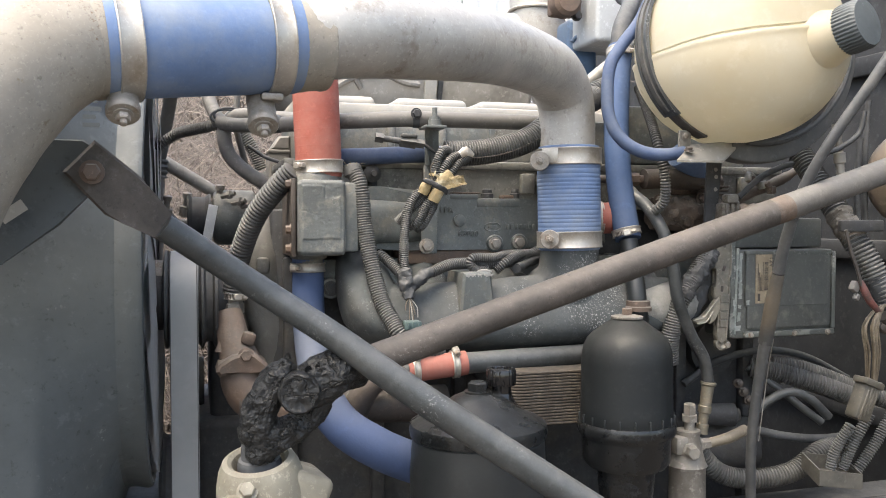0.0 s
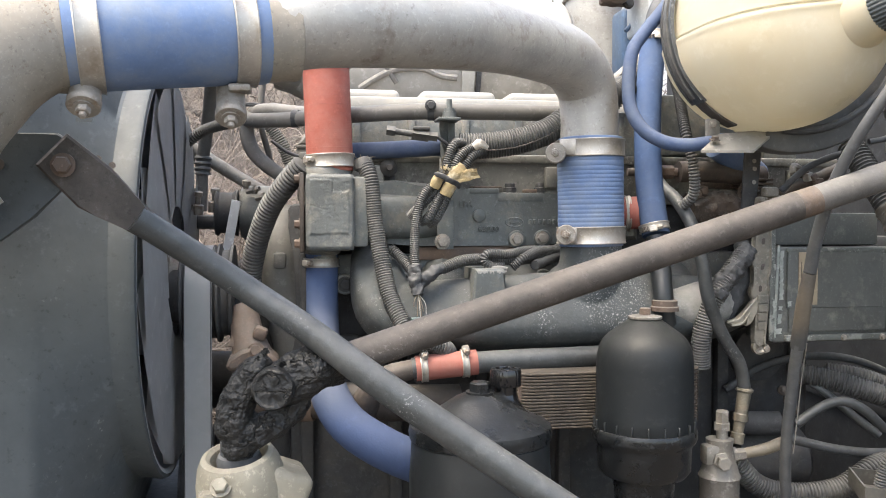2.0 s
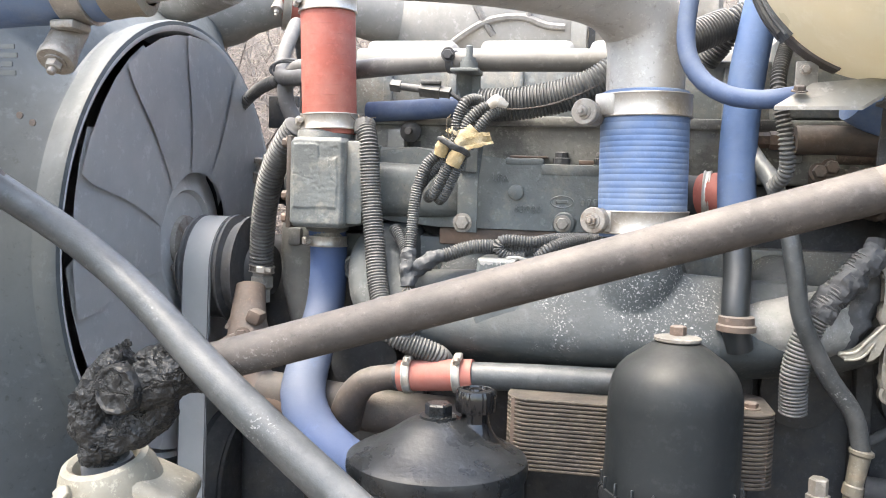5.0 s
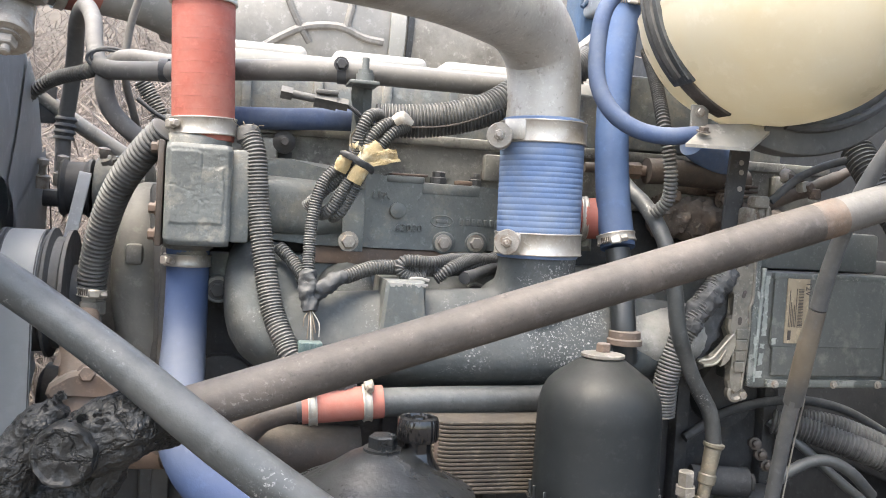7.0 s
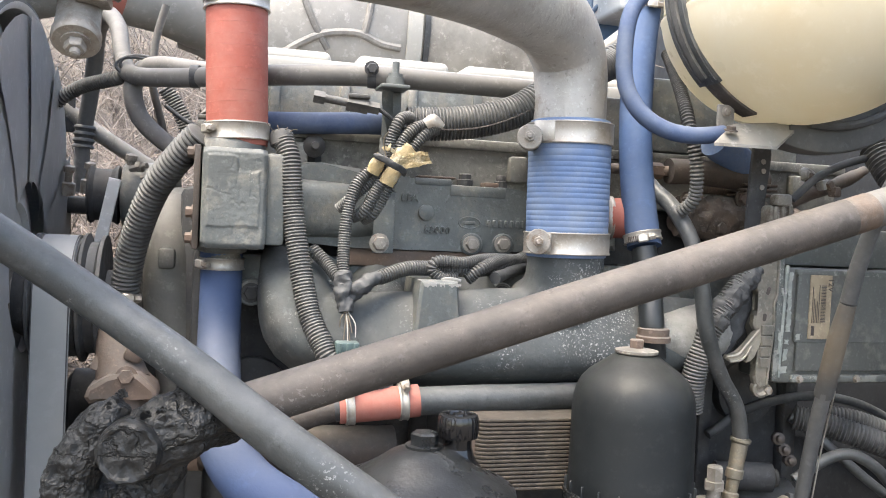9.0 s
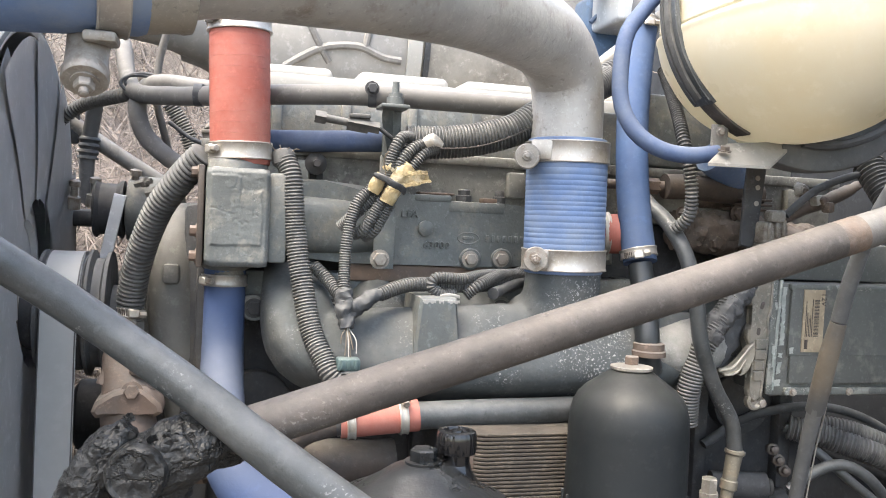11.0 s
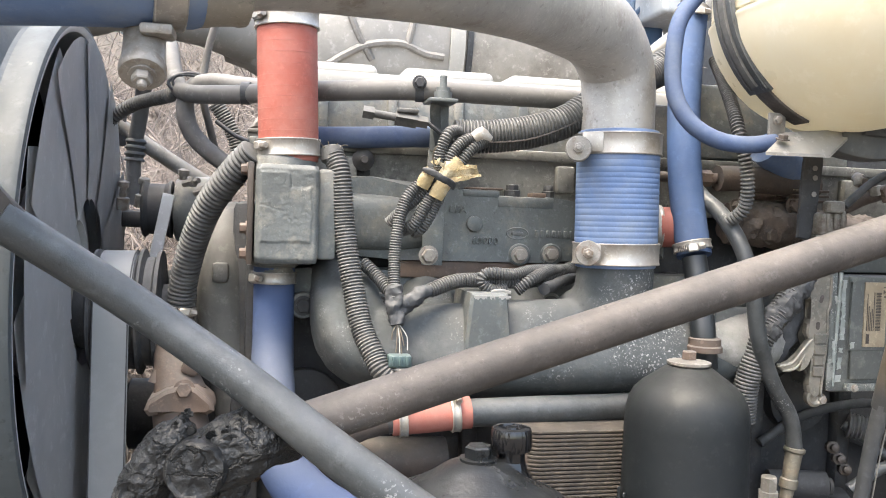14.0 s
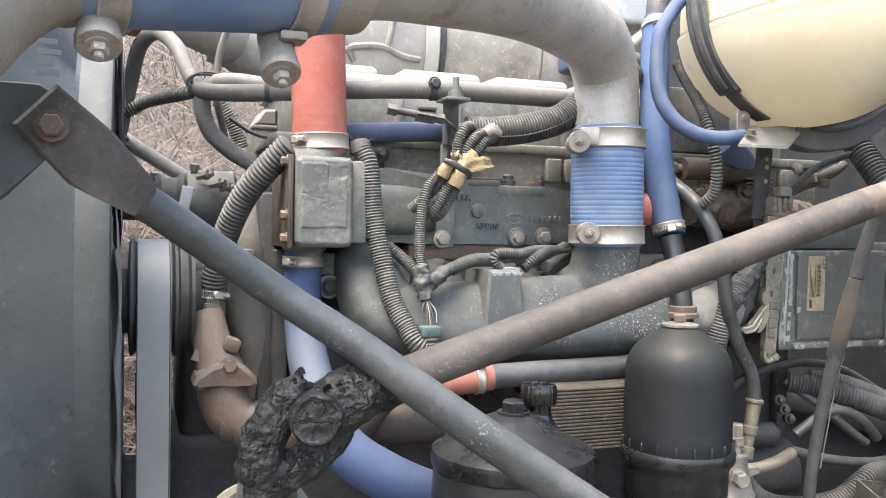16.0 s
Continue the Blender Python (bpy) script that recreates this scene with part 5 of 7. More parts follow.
for pts, r in (([(0.402, 1.430, 1.307), (0.441, 1.440, 1.320), (0.484, 1.450, 1.321), (0.535, 1.455, 1.320), (0.593, 1.490, 1.324), (0.647, 1.530, 1.339)], 0.0095),
               ([(0.512, 1.445, 1.309), (0.490, 1.440, 1.309), (0.477, 1.440, 1.320), (0.485, 1.440, 1.331), (0.523, 1.445, 1.330), (0.564, 1.470, 1.335), (0.652, 1.530, 1.333)], 0.008),
               ([(0.528, 1.445, 1.307), (0.552, 1.445, 1.325), (0.597, 1.490, 1.334), (0.648, 1.530, 1.327)], 0.008)):
    bm = bmesh.new()
    sweep(bm, pts, r, 14, ribs=(0.0038, 0.0018))
    part("conduit", bm, M_CORR, BR)
bm = bmesh.new()
sweep(bm, [(0.569, 1.445, 1.310), (0.603, 1.480, 1.317), (0.652, 1.530, 1.326)], 0.0085, 12, rough=0.002)
part("taped_end", bm, M_RUB, BR)
bm = bmesh.new()
sweep(bm, [(0.488, 1.432, 1.307), (0.501, 1.430, 1.309), (0.516, 1.432, 1.306)], 0.0022, 6, flat=0.5)
part("cable_tie", bm, M_COVER, BR, "white cable tie")
for pts in ([(0.318, 1.480, 1.340), (0.336, 1.460, 1.322), (0.351, 1.430, 1.302)],):
    bm = bmesh.new()
    sweep(bm, pts, 0.0085, 12, ribs=(0.0045, 0.002))
    part("conduit", bm, M_CORR, BR)
SP = thing("sensor_plug", (0.357, 1.390, 1.218), "faded teal sensor plug with ribbed grey boot", "connector")
bm = bmesh.new()
c = V(0.357, 1.390, 1.220)
block(bm, c, (0.030, 0.022, 0.016), 0.003)
for k in (-1, 0, 1):
    block(bm, c + V(k * 0.009, -0.0115, 0.001), (0.004, 0.004, 0.013), 0.001)
part("plug_body", bm, M_TEAL, SP)
bm = bmesh.new()
sweep(bm, [c + V(0, 0, -0.008), c + V(0.001, 0, -0.034)], 0.0125, 16, ribs=(0.006, 0.003))
part("boot", bm, M_CORRG, SP)


# ---------------------------------------------------------------- struts and steering shaft
ST = thing("diagonal_brace", (0.2, 1.06, 1.2), "worn black steel brace tube with a flattened bolted end", "brace")
bp = V(-0.111, 1.064, 1.455)
s1, s2 = V(-0.027, 1.085, 1.387), V(0.040, 1.108, 1.340)
sd = (s2 - s1).normalized()
bm = bmesh.new()
sweep(bm, [s1 - sd * 0.01, s2, (0.111, 1.108, 1.291), (0.181, 1.085, 1.244), (0.251, 1.066, 1.191), (0.361, 1.045, 1.114), (0.613, 1.000, 0.944)],
      [0.0172, 0.0172, 0.0174, 0.0180, 0.0194, 0.0203, 0.0205], 28, 0.03)
part("tube", bm, M_TUBE, ST)
bm = bmesh.new()
u = (s1 - (bp + V(0, 0.006, 0))).normalized()
vv = V(0, -1, 0).cross(u).normalized()
if vv.z < 0:
    vv = -vv
L = (s1 - bp).length
org = bp + V(0, 0.006, 0)
plate(bm, [(-0.026, -0.020), (-0.022, 0.031), (L - 0.070, 0.030), (L - 0.045, 0.025), (L - 0.015, 0.0185), (L + 0.002, 0.0172), (L + 0.002, -0.0172), (L - 0.015, -0.019), (L - 0.045, -0.026), (L - 0.070, -0.031)], 0.012, org, u, vv, 0.003)
part("flat_end", bm, M_SHAFT, ST, "flattened brown end plate")
bolt(ST, bp + V(0, -0.006, 0), (0, -1, 0), 0.0105, 0.009, M_RUST, label="rusty hex bolt")
GP = thing("gusset_plate", (-0.3, 1.09, 1.2), "black painted gusset plate with a drilled hole", "bracket")
bm = bmesh.new()
g = [(-0.394, 1.078, 1.485), (-0.175, 1.078, 1.493), (-0.122, 1.078, 1.494), (-0.103, 1.078, 1.481), (-0.096, 1.078, 1.446), (-0.121, 1.078, 1.424), (-0.150, 1.078, 1.393), (-0.213, 1.078, 1.347), (-0.399, 1.078, 1.245)]
plate(bm, [(p[0], p[2]) for p in g], 0.010, (0, 1.081, 0), (1, 0, 0), (0, 0, 1), 0.002)
part("plate", bm, M_SHROUD, GP)
# Dark disc on the plate stands for the shade in the hole.
bm = bmesh.new()
lathe(bm, [(0.0072, 0), (0.0072, 0.001)], (-0.188, 1.076, 1.456), (0, -1, 0), 20)
part("hole", bm, M_INKGAP, GP)
bm = bmesh.new()
q = V(-0.198, 1.074, 1.409)
block(bm, q, (0.03, 0.001, 0.014), 0, Euler((0, radians(-35), 0)).to_matrix())
part("paint_chip", bm, M_COVER, GP, "bare pale chip in the paint", smooth=False)

SS = thing("steering_shaft", (0.4, 1.11, 1.25), "dusty brown steering shaft with worn paint", "steering shaft")
e0, e1 = V(0.214, 1.105, 1.207), V(0.794, 1.112, 1.389)
sd = (e1 - e0).normalized()
bm = bmesh.new()
sweep(bm, [e0 - sd * 0.05, e0, e0.lerp(e1, 0.5), e1 + sd * 0.070], 0.0213, 28, 0.05)
part("shaft_tube", bm, M_SHAFT, SS)
bm = bmesh.new()
sweep(bm, [e1 + sd * 0.098, e1 + sd * 0.35, e1 + sd * 0.75], 0.0205, 28, 0.05)
part("upper_tube", bm, surf("worn_grey_shaft", (0.090, 0.085, 0.080), 0.6, 0.0, 0.25, 14, (0.125, 0.116, 0.106), 0.44, 9, 0.35, 0.3, bump=0.4, bscale=110, stain=0.4, spec=0.35), SS, "worn grey upper length")
bm = bmesh.new()
sweep(bm, [e1 + sd * 0.068, e1 + sd * 0.101], 0.0210, 28, 0.005)
part("rust_band", bm, surf("orange_rust", (0.075, 0.060, 0.049), 0.7, 0.05, 0.2, 20, (0.205, 0.122, 0.074), 0.46, 16, 0.6, 0.2, bump=0.4), SS, "orange rusted section")
UJ = thing("universal_joint", (0.131, 1.100, 1.179), "steering universal joint caked in black grease", "joint")
J = V(0.128, 1.098, 1.180)
N0 = V(0.081, 1.113, 1.090)


def caked(ob, voxel, coarse, fine):
    """Fuses a part's overlapping solids into one skin and roughens it at two scales."""
    fuse = ob.modifiers.new("fuse", 'REMESH')
    fuse.mode, fuse.voxel_size, fuse.use_smooth_shade = 'VOXEL', voxel, False
    for nm, size, push in (("coarse", 0.020, coarse), ("fine", 0.007, fine)):
        tex = bpy.data.textures.new(nm, 'CLOUDS')
        tex.noise_scale, tex.noise_depth, tex.noise_basis = size, 2, 'VORONOI_F2_F1' if nm == "fine" else 'BLENDER_ORIGINAL'
        d = ob.modifiers.new(nm, 'DISPLACE')
        d.texture, d.strength, d.mid_level, d.texture_coords = tex, push, 0.5, 'LOCAL'
    return ob


bm = bmesh.new()
sweep(bm, [e0 + sd * 0.004, e0 - sd * 0.020, J + sd * 0.050 + V(0, 0, 0.004), J + sd * 0.022, J], [0.024, 0.029, 0.033, 0.032, 0.027], 20, 0.008, flat=0.92)
sweep(bm, [J + V(0.020, 0.002, 0.026), J + V(0.044, 0.004, 0.036), J + V(0.060, 0.006, 0.034)], [0.010, 0.013, 0.009], 12, 0.006)
caked(part("upper_yoke", bm, M_GREASE, UJ), 0.0015, 0.010, 0.0022)
bm = bmesh.new()
sweep(bm, [(0.119, 1.100, 1.216), (0.100, 1.100, 1.192), (0.083, 1.102, 1.160), (0.077, 1.105, 1.130), (0.085, 1.107, 1.112)], [0.012, 0.020, 0.024, 0.025, 0.024], 20, 0.008)
sweep(bm, [(0.166, 1.108, 1.172), (0.153, 1.111, 1.147), (0.126, 1.111, 1.127), (0.090, 1.108, 1.118)], [0.015, 0.018, 0.021, 0.025], 18, 0.008)
sweep(bm, [(0.087, 1.107, 1.116), N0], [0.026, 0.0215], 18, 0.008)
caked(part("lower_yoke", bm, M_GREASE, UJ), 0.0015, 0.011, 0.0026)
bm = bmesh.new()
lathe(bm, [(0.0275, -0.02), (0.0270, 0.003), (0.0255, 0.007), (0.0240, 0.0092), (0.0220, 0.0096), (0.0200, 0.0084), (0.015, 0.0090), (0.011, 0.0098), (0.007, 0.0101), (0.003, 0.0101)], J + V(0, -0.024, 0), (-0.08, -1, 0.03), 72)
for v in bm.verts:
    v.co += V(0, -1, 0) * (0.0030 * noise.noise(v.co * 70) + 0.0014 * noise.noise(v.co * 220)) + V(1, 0, 0.6) * 0.0012 * noise.noise(v.co * 120)
part("bearing_cap", bm, M_GREASE, UJ, "grease-covered round bearing cap")
# torn flakes that stand up along the upper edges
rg = random.Random(3)
bm = bmesh.new()
rims = [[V(0.078, 1.088, 1.186), V(0.098, 1.088, 1.212), V(0.118, 1.090, 1.226)], [V(0.118, 1.082, 1.214), V(0.146, 1.078, 1.213), V(0.172, 1.080, 1.222), V(0.196, 1.082, 1.214)],
        [V(0.062, 1.092, 1.150), V(0.066, 1.090, 1.168), V(0.078, 1.088, 1.186)]]
for rim in rims:
    for k in range(30):
        f = rg.random() * (len(rim) - 1)
        i = min(int(f), len(rim) - 2)
        c = rim[i].lerp(rim[i + 1], f - i) + V(rg.uniform(-0.004, 0.004), rg.uniform(-0.008, 0.016), rg.uniform(-0.007, 0.001))
        way = (c - J + V(rg.uniform(-0.02, 0.02), rg.uniform(-0.02, 0.01), rg.uniform(-0.01, 0.03))).normalized()
        side = way.cross(V(0, 1, 0)).normalized()
        w, h = rg.uniform(0.0012, 0.0045), rg.uniform(0.001, 0.0065) * rg.random()
        out = [(-w, -0.004), (w, -0.004), (w * rg.uniform(0.5, 1.1), h * rg.uniform(0.2, 0.7)), (w * rg.uniform(0.0, 0.4), h), (-w * rg.uniform(0.1, 0.5), h * rg.uniform(0.4, 0.9)), (-w * rg.uniform(0.7, 1.1), h * 0.25)]
        plate(bm, out, rg.uniform(0.0008, 0.002), c, side, way, 0)
part("grease_crust", bm, M_GREASE, UJ, "ragged dried grease flakes", smooth=False, kind="stuff")

# steering gear, cream cap with a stub
SG = thing("steering_box", (0.08, 1.13, 0.85), "cream plastic cover over the steering box", "steering box")
bm = bmesh.new()
C = V(0.083, 1.130, 1.058)
lathe(bm, [(0.062, -0.14), (0.062, -0.05), (0.058, -0.005), (0.053, 0.016), (0.047, 0.028), (0.040, 0.031), (0.035, 0.027), (0.031, 0.008)], C, (-0.12, -0.22, 1), 40)
block(bm, C + V(0.040, 0.015, -0.040), (0.072, 0.095, 0.10), 0.012, Euler((0, radians(22), radians(10))).to_matrix(), 3)
block(bm, C + V(-0.030, -0.040, -0.030), (0.034, 0.03, 0.05), 0.009, Euler((0, radians(-12), 0)).to_matrix(), 2)
part("cover", bm, M_JUG, SG)
bm = bmesh.new()
lathe(bm, [(0.029, -0.01), (0.029, 0.022), (0.027, 0.028), (0.0235, 0.030), (0.0225, 0.045), (0.019, 0.062), (0.017, 0.07)], C, (-0.06, -0.1, 1), 32)
part("stub", bm, M_RUB, SG)
bolt(SG, C + V(-0.020, -0.052, 0.000), (-0.1, -0.8, 0.6), 0.010, 0.010, M_JUG)

# ---------------------------------------------------------------- coolant elbow by the pump
PE = thing("pump_elbow", (0.07, 1.5, 1.05), "rusty brown cast coolant elbow with flange bolt", "coolant pipe")
bm = bmesh.new()
sweep(bm, [(0.061, 1.562, 1.232), (0.066, 1.545, 1.200), (0.071, 1.532, 1.175), (0.078, 1.520, 1.150)], [0.024, 0.027, 0.030, 0.036], 24)
block(bm, (0.092, 1.512, 1.192), (0.024, 0.03, 0.022), 0.006, Euler((0, radians(20), 0)).to_matrix())
sweep(bm, [(0.060, 1.535, 1.205), (0.048, 1.525, 1.165)], [0.010, 0.014], 12)
sweep(bm, [(0.078, 1.520, 1.150), (0.080, 1.508, 1.118), (0.093, 1.500, 1.090), (0.125, 1.495, 1.074), (0.185, 1.480, 1.073)], [0.036, 0.036, 0.035, 0.034, 0.032], 24)
plate(bm, [(-0.044, -0.012), (-0.040, 0.0), (-0.018, 0.014), (0.004, 0.020), (0.022, 0.016), (0.042, -0.002), (0.045, -0.014), (0.034, -0.020), (0.016, -0.010), (-0.006, -0.008), (-0.026, -0.018), (-0.038, -0.020)], 0.07, V(0.080, 1.505, 1.153), (1, 0, 0), (0, 0, 1), 0.005)
part("casting", bm, M_RUST, PE)
bolt(PE, (0.086, 1.478, 1.166), (0, -1, 0.2), 0.0105, 0.010, M_RUST)

# small coolant pipe with red sleeve under the manifold
SC = thing("bypass_pipe", (0.500, 1.400, 1.150), "grey bypass pipe with a short red silicone sleeve", "coolant pipe")
bm = bmesh.new()
sweep(bm, [(0.346, 1.400, 1.141), (0.397, 1.395, 1.147), (0.531, 1.390, 1.153), (0.646, 1.390, 1.155), (0.745, 1.400, 1.157)], 0.0185, 24)
part("pipe", bm, M_TUBE, SC)
bm = bmesh.new()
sweep(bm, [(0.263, 1.440, 1.061), (0.277, 1.420, 1.099), (0.303, 1.405, 1.128), (0.339, 1.400, 1.139), (0.358, 1.400, 1.142)], [0.026, 0.022, 0.019, 0.017, 0.0165], 20)
part("cast_bend", bm, M_BROWN, SC)
bm = bmesh.new()
a, b = V(0.351, 1.397, 1.142), V(0.454, 1.392, 1.151)
sweep(bm, [a, a.lerp(b, 0.5), b], 0.0212, 28)
part("red_sleeve", bm, M_RED, SC, "red silicone sleeve")
for f in (0.13, 0.80):
    c = a.lerp(b, f)
    band(SC, c, b - a, 0.0218, 0.0115)
    worm(SC, c, b - a, (0, -0.3, 1), 0.0218)
RP = thing("return_pipe", (0.3, 1.4, 1.05), "brown rusty pipe crossing low behind the reservoir", "pipe")
bm = bmesh.new()
sweep(bm, [(0.078, 1.500, 1.082), (0.144, 1.490, 1.079), (0.220, 1.470, 1.078), (0.322, 1.460, 1.072), (0.436, 1.460, 1.069)], 0.032, 20)
part("pipe", bm, M_BROWN, RP)

# ---------------------------------------------------------------- oil cooler
OC = thing("oil_cooler", (0.66, 1.36, 1.0), "stacked brown plate oil cooler", "oil cooler")
tz = 1.141
for i in range(18):
    bm = bmesh.new()
    z = tz - 0.0052 * i
    out = []
    x0, x1, y0, y1 = 0.505, 0.833, 1.328, 1.45
    for k in range(24):
        an = 2 * math.pi * (k + 0.5) / 24
        ccx, ccy = (x1 - 0.03 if math.cos(an) > 0 else x0 + 0.03), (y1 - 0.03 if math.sin(an) > 0 else y0 + 0.03)
        out.append((ccx + 0.03 * math.cos(an), ccy + 0.03 * math.sin(an)))
    plate(bm, out, 0.0041, (0, 0, z - 0.003), (1, 0, 0), (0, 1, 0), 0.0011)
    part("cooler_plate", bm, M_COOL, OC)
bm = bmesh.new()
span(bm, (0.512, 1.335, tz - 0.092), (0.822, 1.43, tz - 0.003), 0)
part("core", bm, M_RUST, OC, smooth=False)
bolt(OC, (0.806, 1.365, 1.1395), (0, 0, 1), 0.009, 0.007, M_RUST)

# ---------------------------------------------------------------- oil centrifuge canister
FC = thing("oil_filter_canister", (0.712, 1.285, 1.0), "satin black filter canister with a brown top bolt", "filter")
FX, FYc = 0.707, 1.285
zt = 1.228
bm = bmesh.new()
lathe(bm, [(0.022, zt + 0.004), (0.027, zt + 0.002), (0.044, zt - 0.010), (0.058, zt - 0.020), (0.067, zt - 0.030), (0.0725, zt - 0.041), (0.0755, zt - 0.054), (0.0767, zt - 0.072), (0.0775, zt - 0.15), (0.079, zt - 0.172), (0.075, zt - 0.18)], (FX, FYc, 0), (0, 0, 1), 56)
part("bowl", bm, M_FILTER, FC)
bm = bmesh.new()
lathe(bm, [(0.07, zt - 0.168), (0.0815, zt - 0.17), (0.0835, zt - 0.174), (0.0835, zt - 0.184), (0.081, zt - 0.190), (0.077, zt - 0.194), (0.0745, zt - 0.200), (0.0735, zt - 0.236), (0.066, zt - 0.246), (0.05, zt - 0.25), (0.045, zt - 0.30)], (FX, FYc, 0), (0, 0, 1), 56)
part("collar", bm, M_OILY, FC, "black threaded collar")
for k in range(20):
    bm = bmesh.new()
    an = 2 * math.pi * k / 20
    c = V(FX + 0.0795 * math.cos(an), FYc + 0.0795 * math.sin(an), zt - 0.164)
    block(bm, c, (0.0045, 0.002, 0.017), 0.0006, Euler((0, 0, an)).to_matrix(), 1)
    part("rib", bm, M_BLACK, FC)
bm = bmesh.new()
lathe(bm, [(0.010, 0.0), (0.024, 0.001), (0.027, 0.003), (0.027, 0.006), (0.016, 0.008), (0.008, 0.0085)], (FX, FYc, zt + 0.002), (0, 0, 1), 32)
part("washer", bm, M_GALV, FC, "pale dusty washer")
bolt(FC, (FX, FYc, zt + 0.009), (0, 0, 1), 0.0095, 0.011, M_RUST, False)

# ---------------------------------------------------------------- reservoir with filler cap
RV = thing("oil_reservoir", (0.432, 1.26, 0.95), "black oil reservoir with domed lid and filler cap", "reservoir")
RX, RY = 0.432, 1.262
rz = 1.075
bm = bmesh.new()
lathe(bm, [(0.1085, rz - 0.16), (0.1085, rz - 0.075), (0.1065, rz - 0.045), (0.1055, rz - 0.02), (0.098, rz - 0.012)], (RX, RY, 0), (0, 0, 1), 56)
part("body", bm, M_BLACK, RV)
bm = bmesh.new()
lathe(bm, [(0.104, rz - 0.018), (0.108, rz - 0.016), (0.110, rz - 0.006), (0.108, rz + 0.004), (0.099, rz + 0.010), (0.090, rz + 0.013), (0.060, rz + 0.030), (0.040, rz + 0.044), (0.026, rz + 0.050), (0.02, rz + 0.051)], (RX, RY, 0), (0, 0, 1), 56)
part("lid", bm, M_OILY, RV, "oily dark grey lid")
bolt(RV, (RX, RY, rz + 0.05), (0, 0, 1), 0.0165, 0.016, M_OILY)
ca = V((RX + 0.043, RY + 0.012, rz + 0.02))
bm = bmesh.new()
lathe(bm, [(0.019, 0), (0.017, 0.03), (0.017, 0.045)], ca, (0, 0, 1), 24)
lathe(bm, [(0.040, -0.016), (0.036, -0.004), (0.026, 0.008), (0.020, 0.018), (0.0175, 0.026)], ca, (0, 0, 1), 28)
part("filler_neck", bm, M_CAP, RV)
bm = bmesh.new()
pr = [(0.015, 0.038), (0.0235, 0.039), (0.0245, 0.043), (0.0245, 0.060), (0.0225, 0.065), (0.016, 0.066), (0.015, 0.063), (0.008, 0.063), (0.007, 0.066), (0.002, 0.066)]
lathe(bm, pr, ca, (0, 0, 1), 96, flute=(1, 4, 0.0006))
part("filler_cap", bm, M_CAP, RV, "black ribbed filler cap")

# ---------------------------------------------------------------- expansion tank
TK = thing("expansion_tank", (0.955, 1.28, 1.52), "yellowed translucent coolant expansion tank with black cap", "tank")
TC, TR = V(0.930, 1.318, 1.702), V(0.155, 0.182, 0.166)
bm = bmesh.new()
bmesh.ops.create_uvsphere(bm, u_segments=120, v_segments=260, radius=1)
lean = Matrix.Rotation(-math.atan(0.13), 3, 'Y')
for v in bm.verts:
    h = v.co.z - 0.055
    d = (lean @ v.co).normalized()
    e, g = 2.05, 3.2
    k = 1 / ((abs(d.x) ** e + abs(d.z) ** e) ** (g / e) + abs(d.y) ** g) ** (1 / g)
    p = d * k
    groove = 1 - 0.034 * math.exp(-(h / 0.010) ** 2) - 0.024 / (1 + math.exp(-h / 0.012)) + 0.010 * math.exp(-((h + 0.04) / 0.03) ** 2) + 0.03 * math.exp(-((h + 0.3) / 0.3) ** 2)
    groove += 0.004 * math.exp(-((p.x - 0.12) / 0.012) ** 2) * (1 if h < 0 else 0)
    rear = 1 - 0.24 * max(0.0, min(1.0, p.y)) * max(0.0, min(1.0, 0.5 - p.z)) * (1 if p.x < 0 else 0.3)
    v.co = TC + V(p.x * TR.x * groove * rear, p.y * TR.y * groove, p.z * TR.z * (0.5 + 0.5 * rear))
part("tank_body", bm, M_TANK, TK)
cc, cd = V(1.0, 1.098, 1.702), V(0.30, -0.92, 0.20).normalized()
bm = bmesh.new()
lathe(bm, [(0.098, -0.135), (0.080, -0.105), (0.062, -0.07), (0.049, -0.040), (0.040, -0.016), (0.036, 0.01)], cc - cd * 0.012, cd, 40)
part("filler_neck", bm, M_TANK, TK)
bm = bmesh.new()
lathe(bm, [(0.034, -0.020), (0.0395, -0.018), (0.0405, -0.012), (0.0405, 0.014), (0.037, 0.020), (0.02, 0.0215)], cc, cd, 160, flute=(1, 3, 0.0014))
part("cap", bm, M_SHROUD, TK, "black ribbed screw cap")


def hoop(r, y0, y1, a0, a1, k=56, tilt=0.0, thick=0.006, taper=0.0):
    """A strap round the tank between two heights of y, from angle a0 to a1, in degrees."""
    bm = bmesh.new()
    rows = []
    for i in range(k + 1):
        an = radians(a0 + (a1 - a0) * i / k)
        c, s = math.cos(an), math.sin(an)
        e = 2.05
        q = 1 / (abs(c) ** e + abs(s) ** e) ** (1 / e)
        row = []
        th = thick * min(1.0, 0.12 + i / k / taper) if taper else thick
        for y, g in ((y0, r), (y0, r + th), (y1, r + th), (y1, r)):
            y += tilt * (s + 0.6)
            f = (1 - min(0.97, abs((y - TC.y) / TR.y)) ** 3.2) ** (1 / 3.2)
            row.append(bm.verts.new((TC.x + c * q * (TR.x * f + g), y, TC.z + s * q * (TR.z * f + g))))
        rows.append(row)
    for a, b in zip(rows, rows[1:]):
        for j in range(4):
            bm.faces.new((a[j], a[(j + 1) % 4], b[(j + 1) % 4], b[j]))
    bm.faces.new(rows[0]), bm.faces.new(rows[-1][::-1])
    return bm


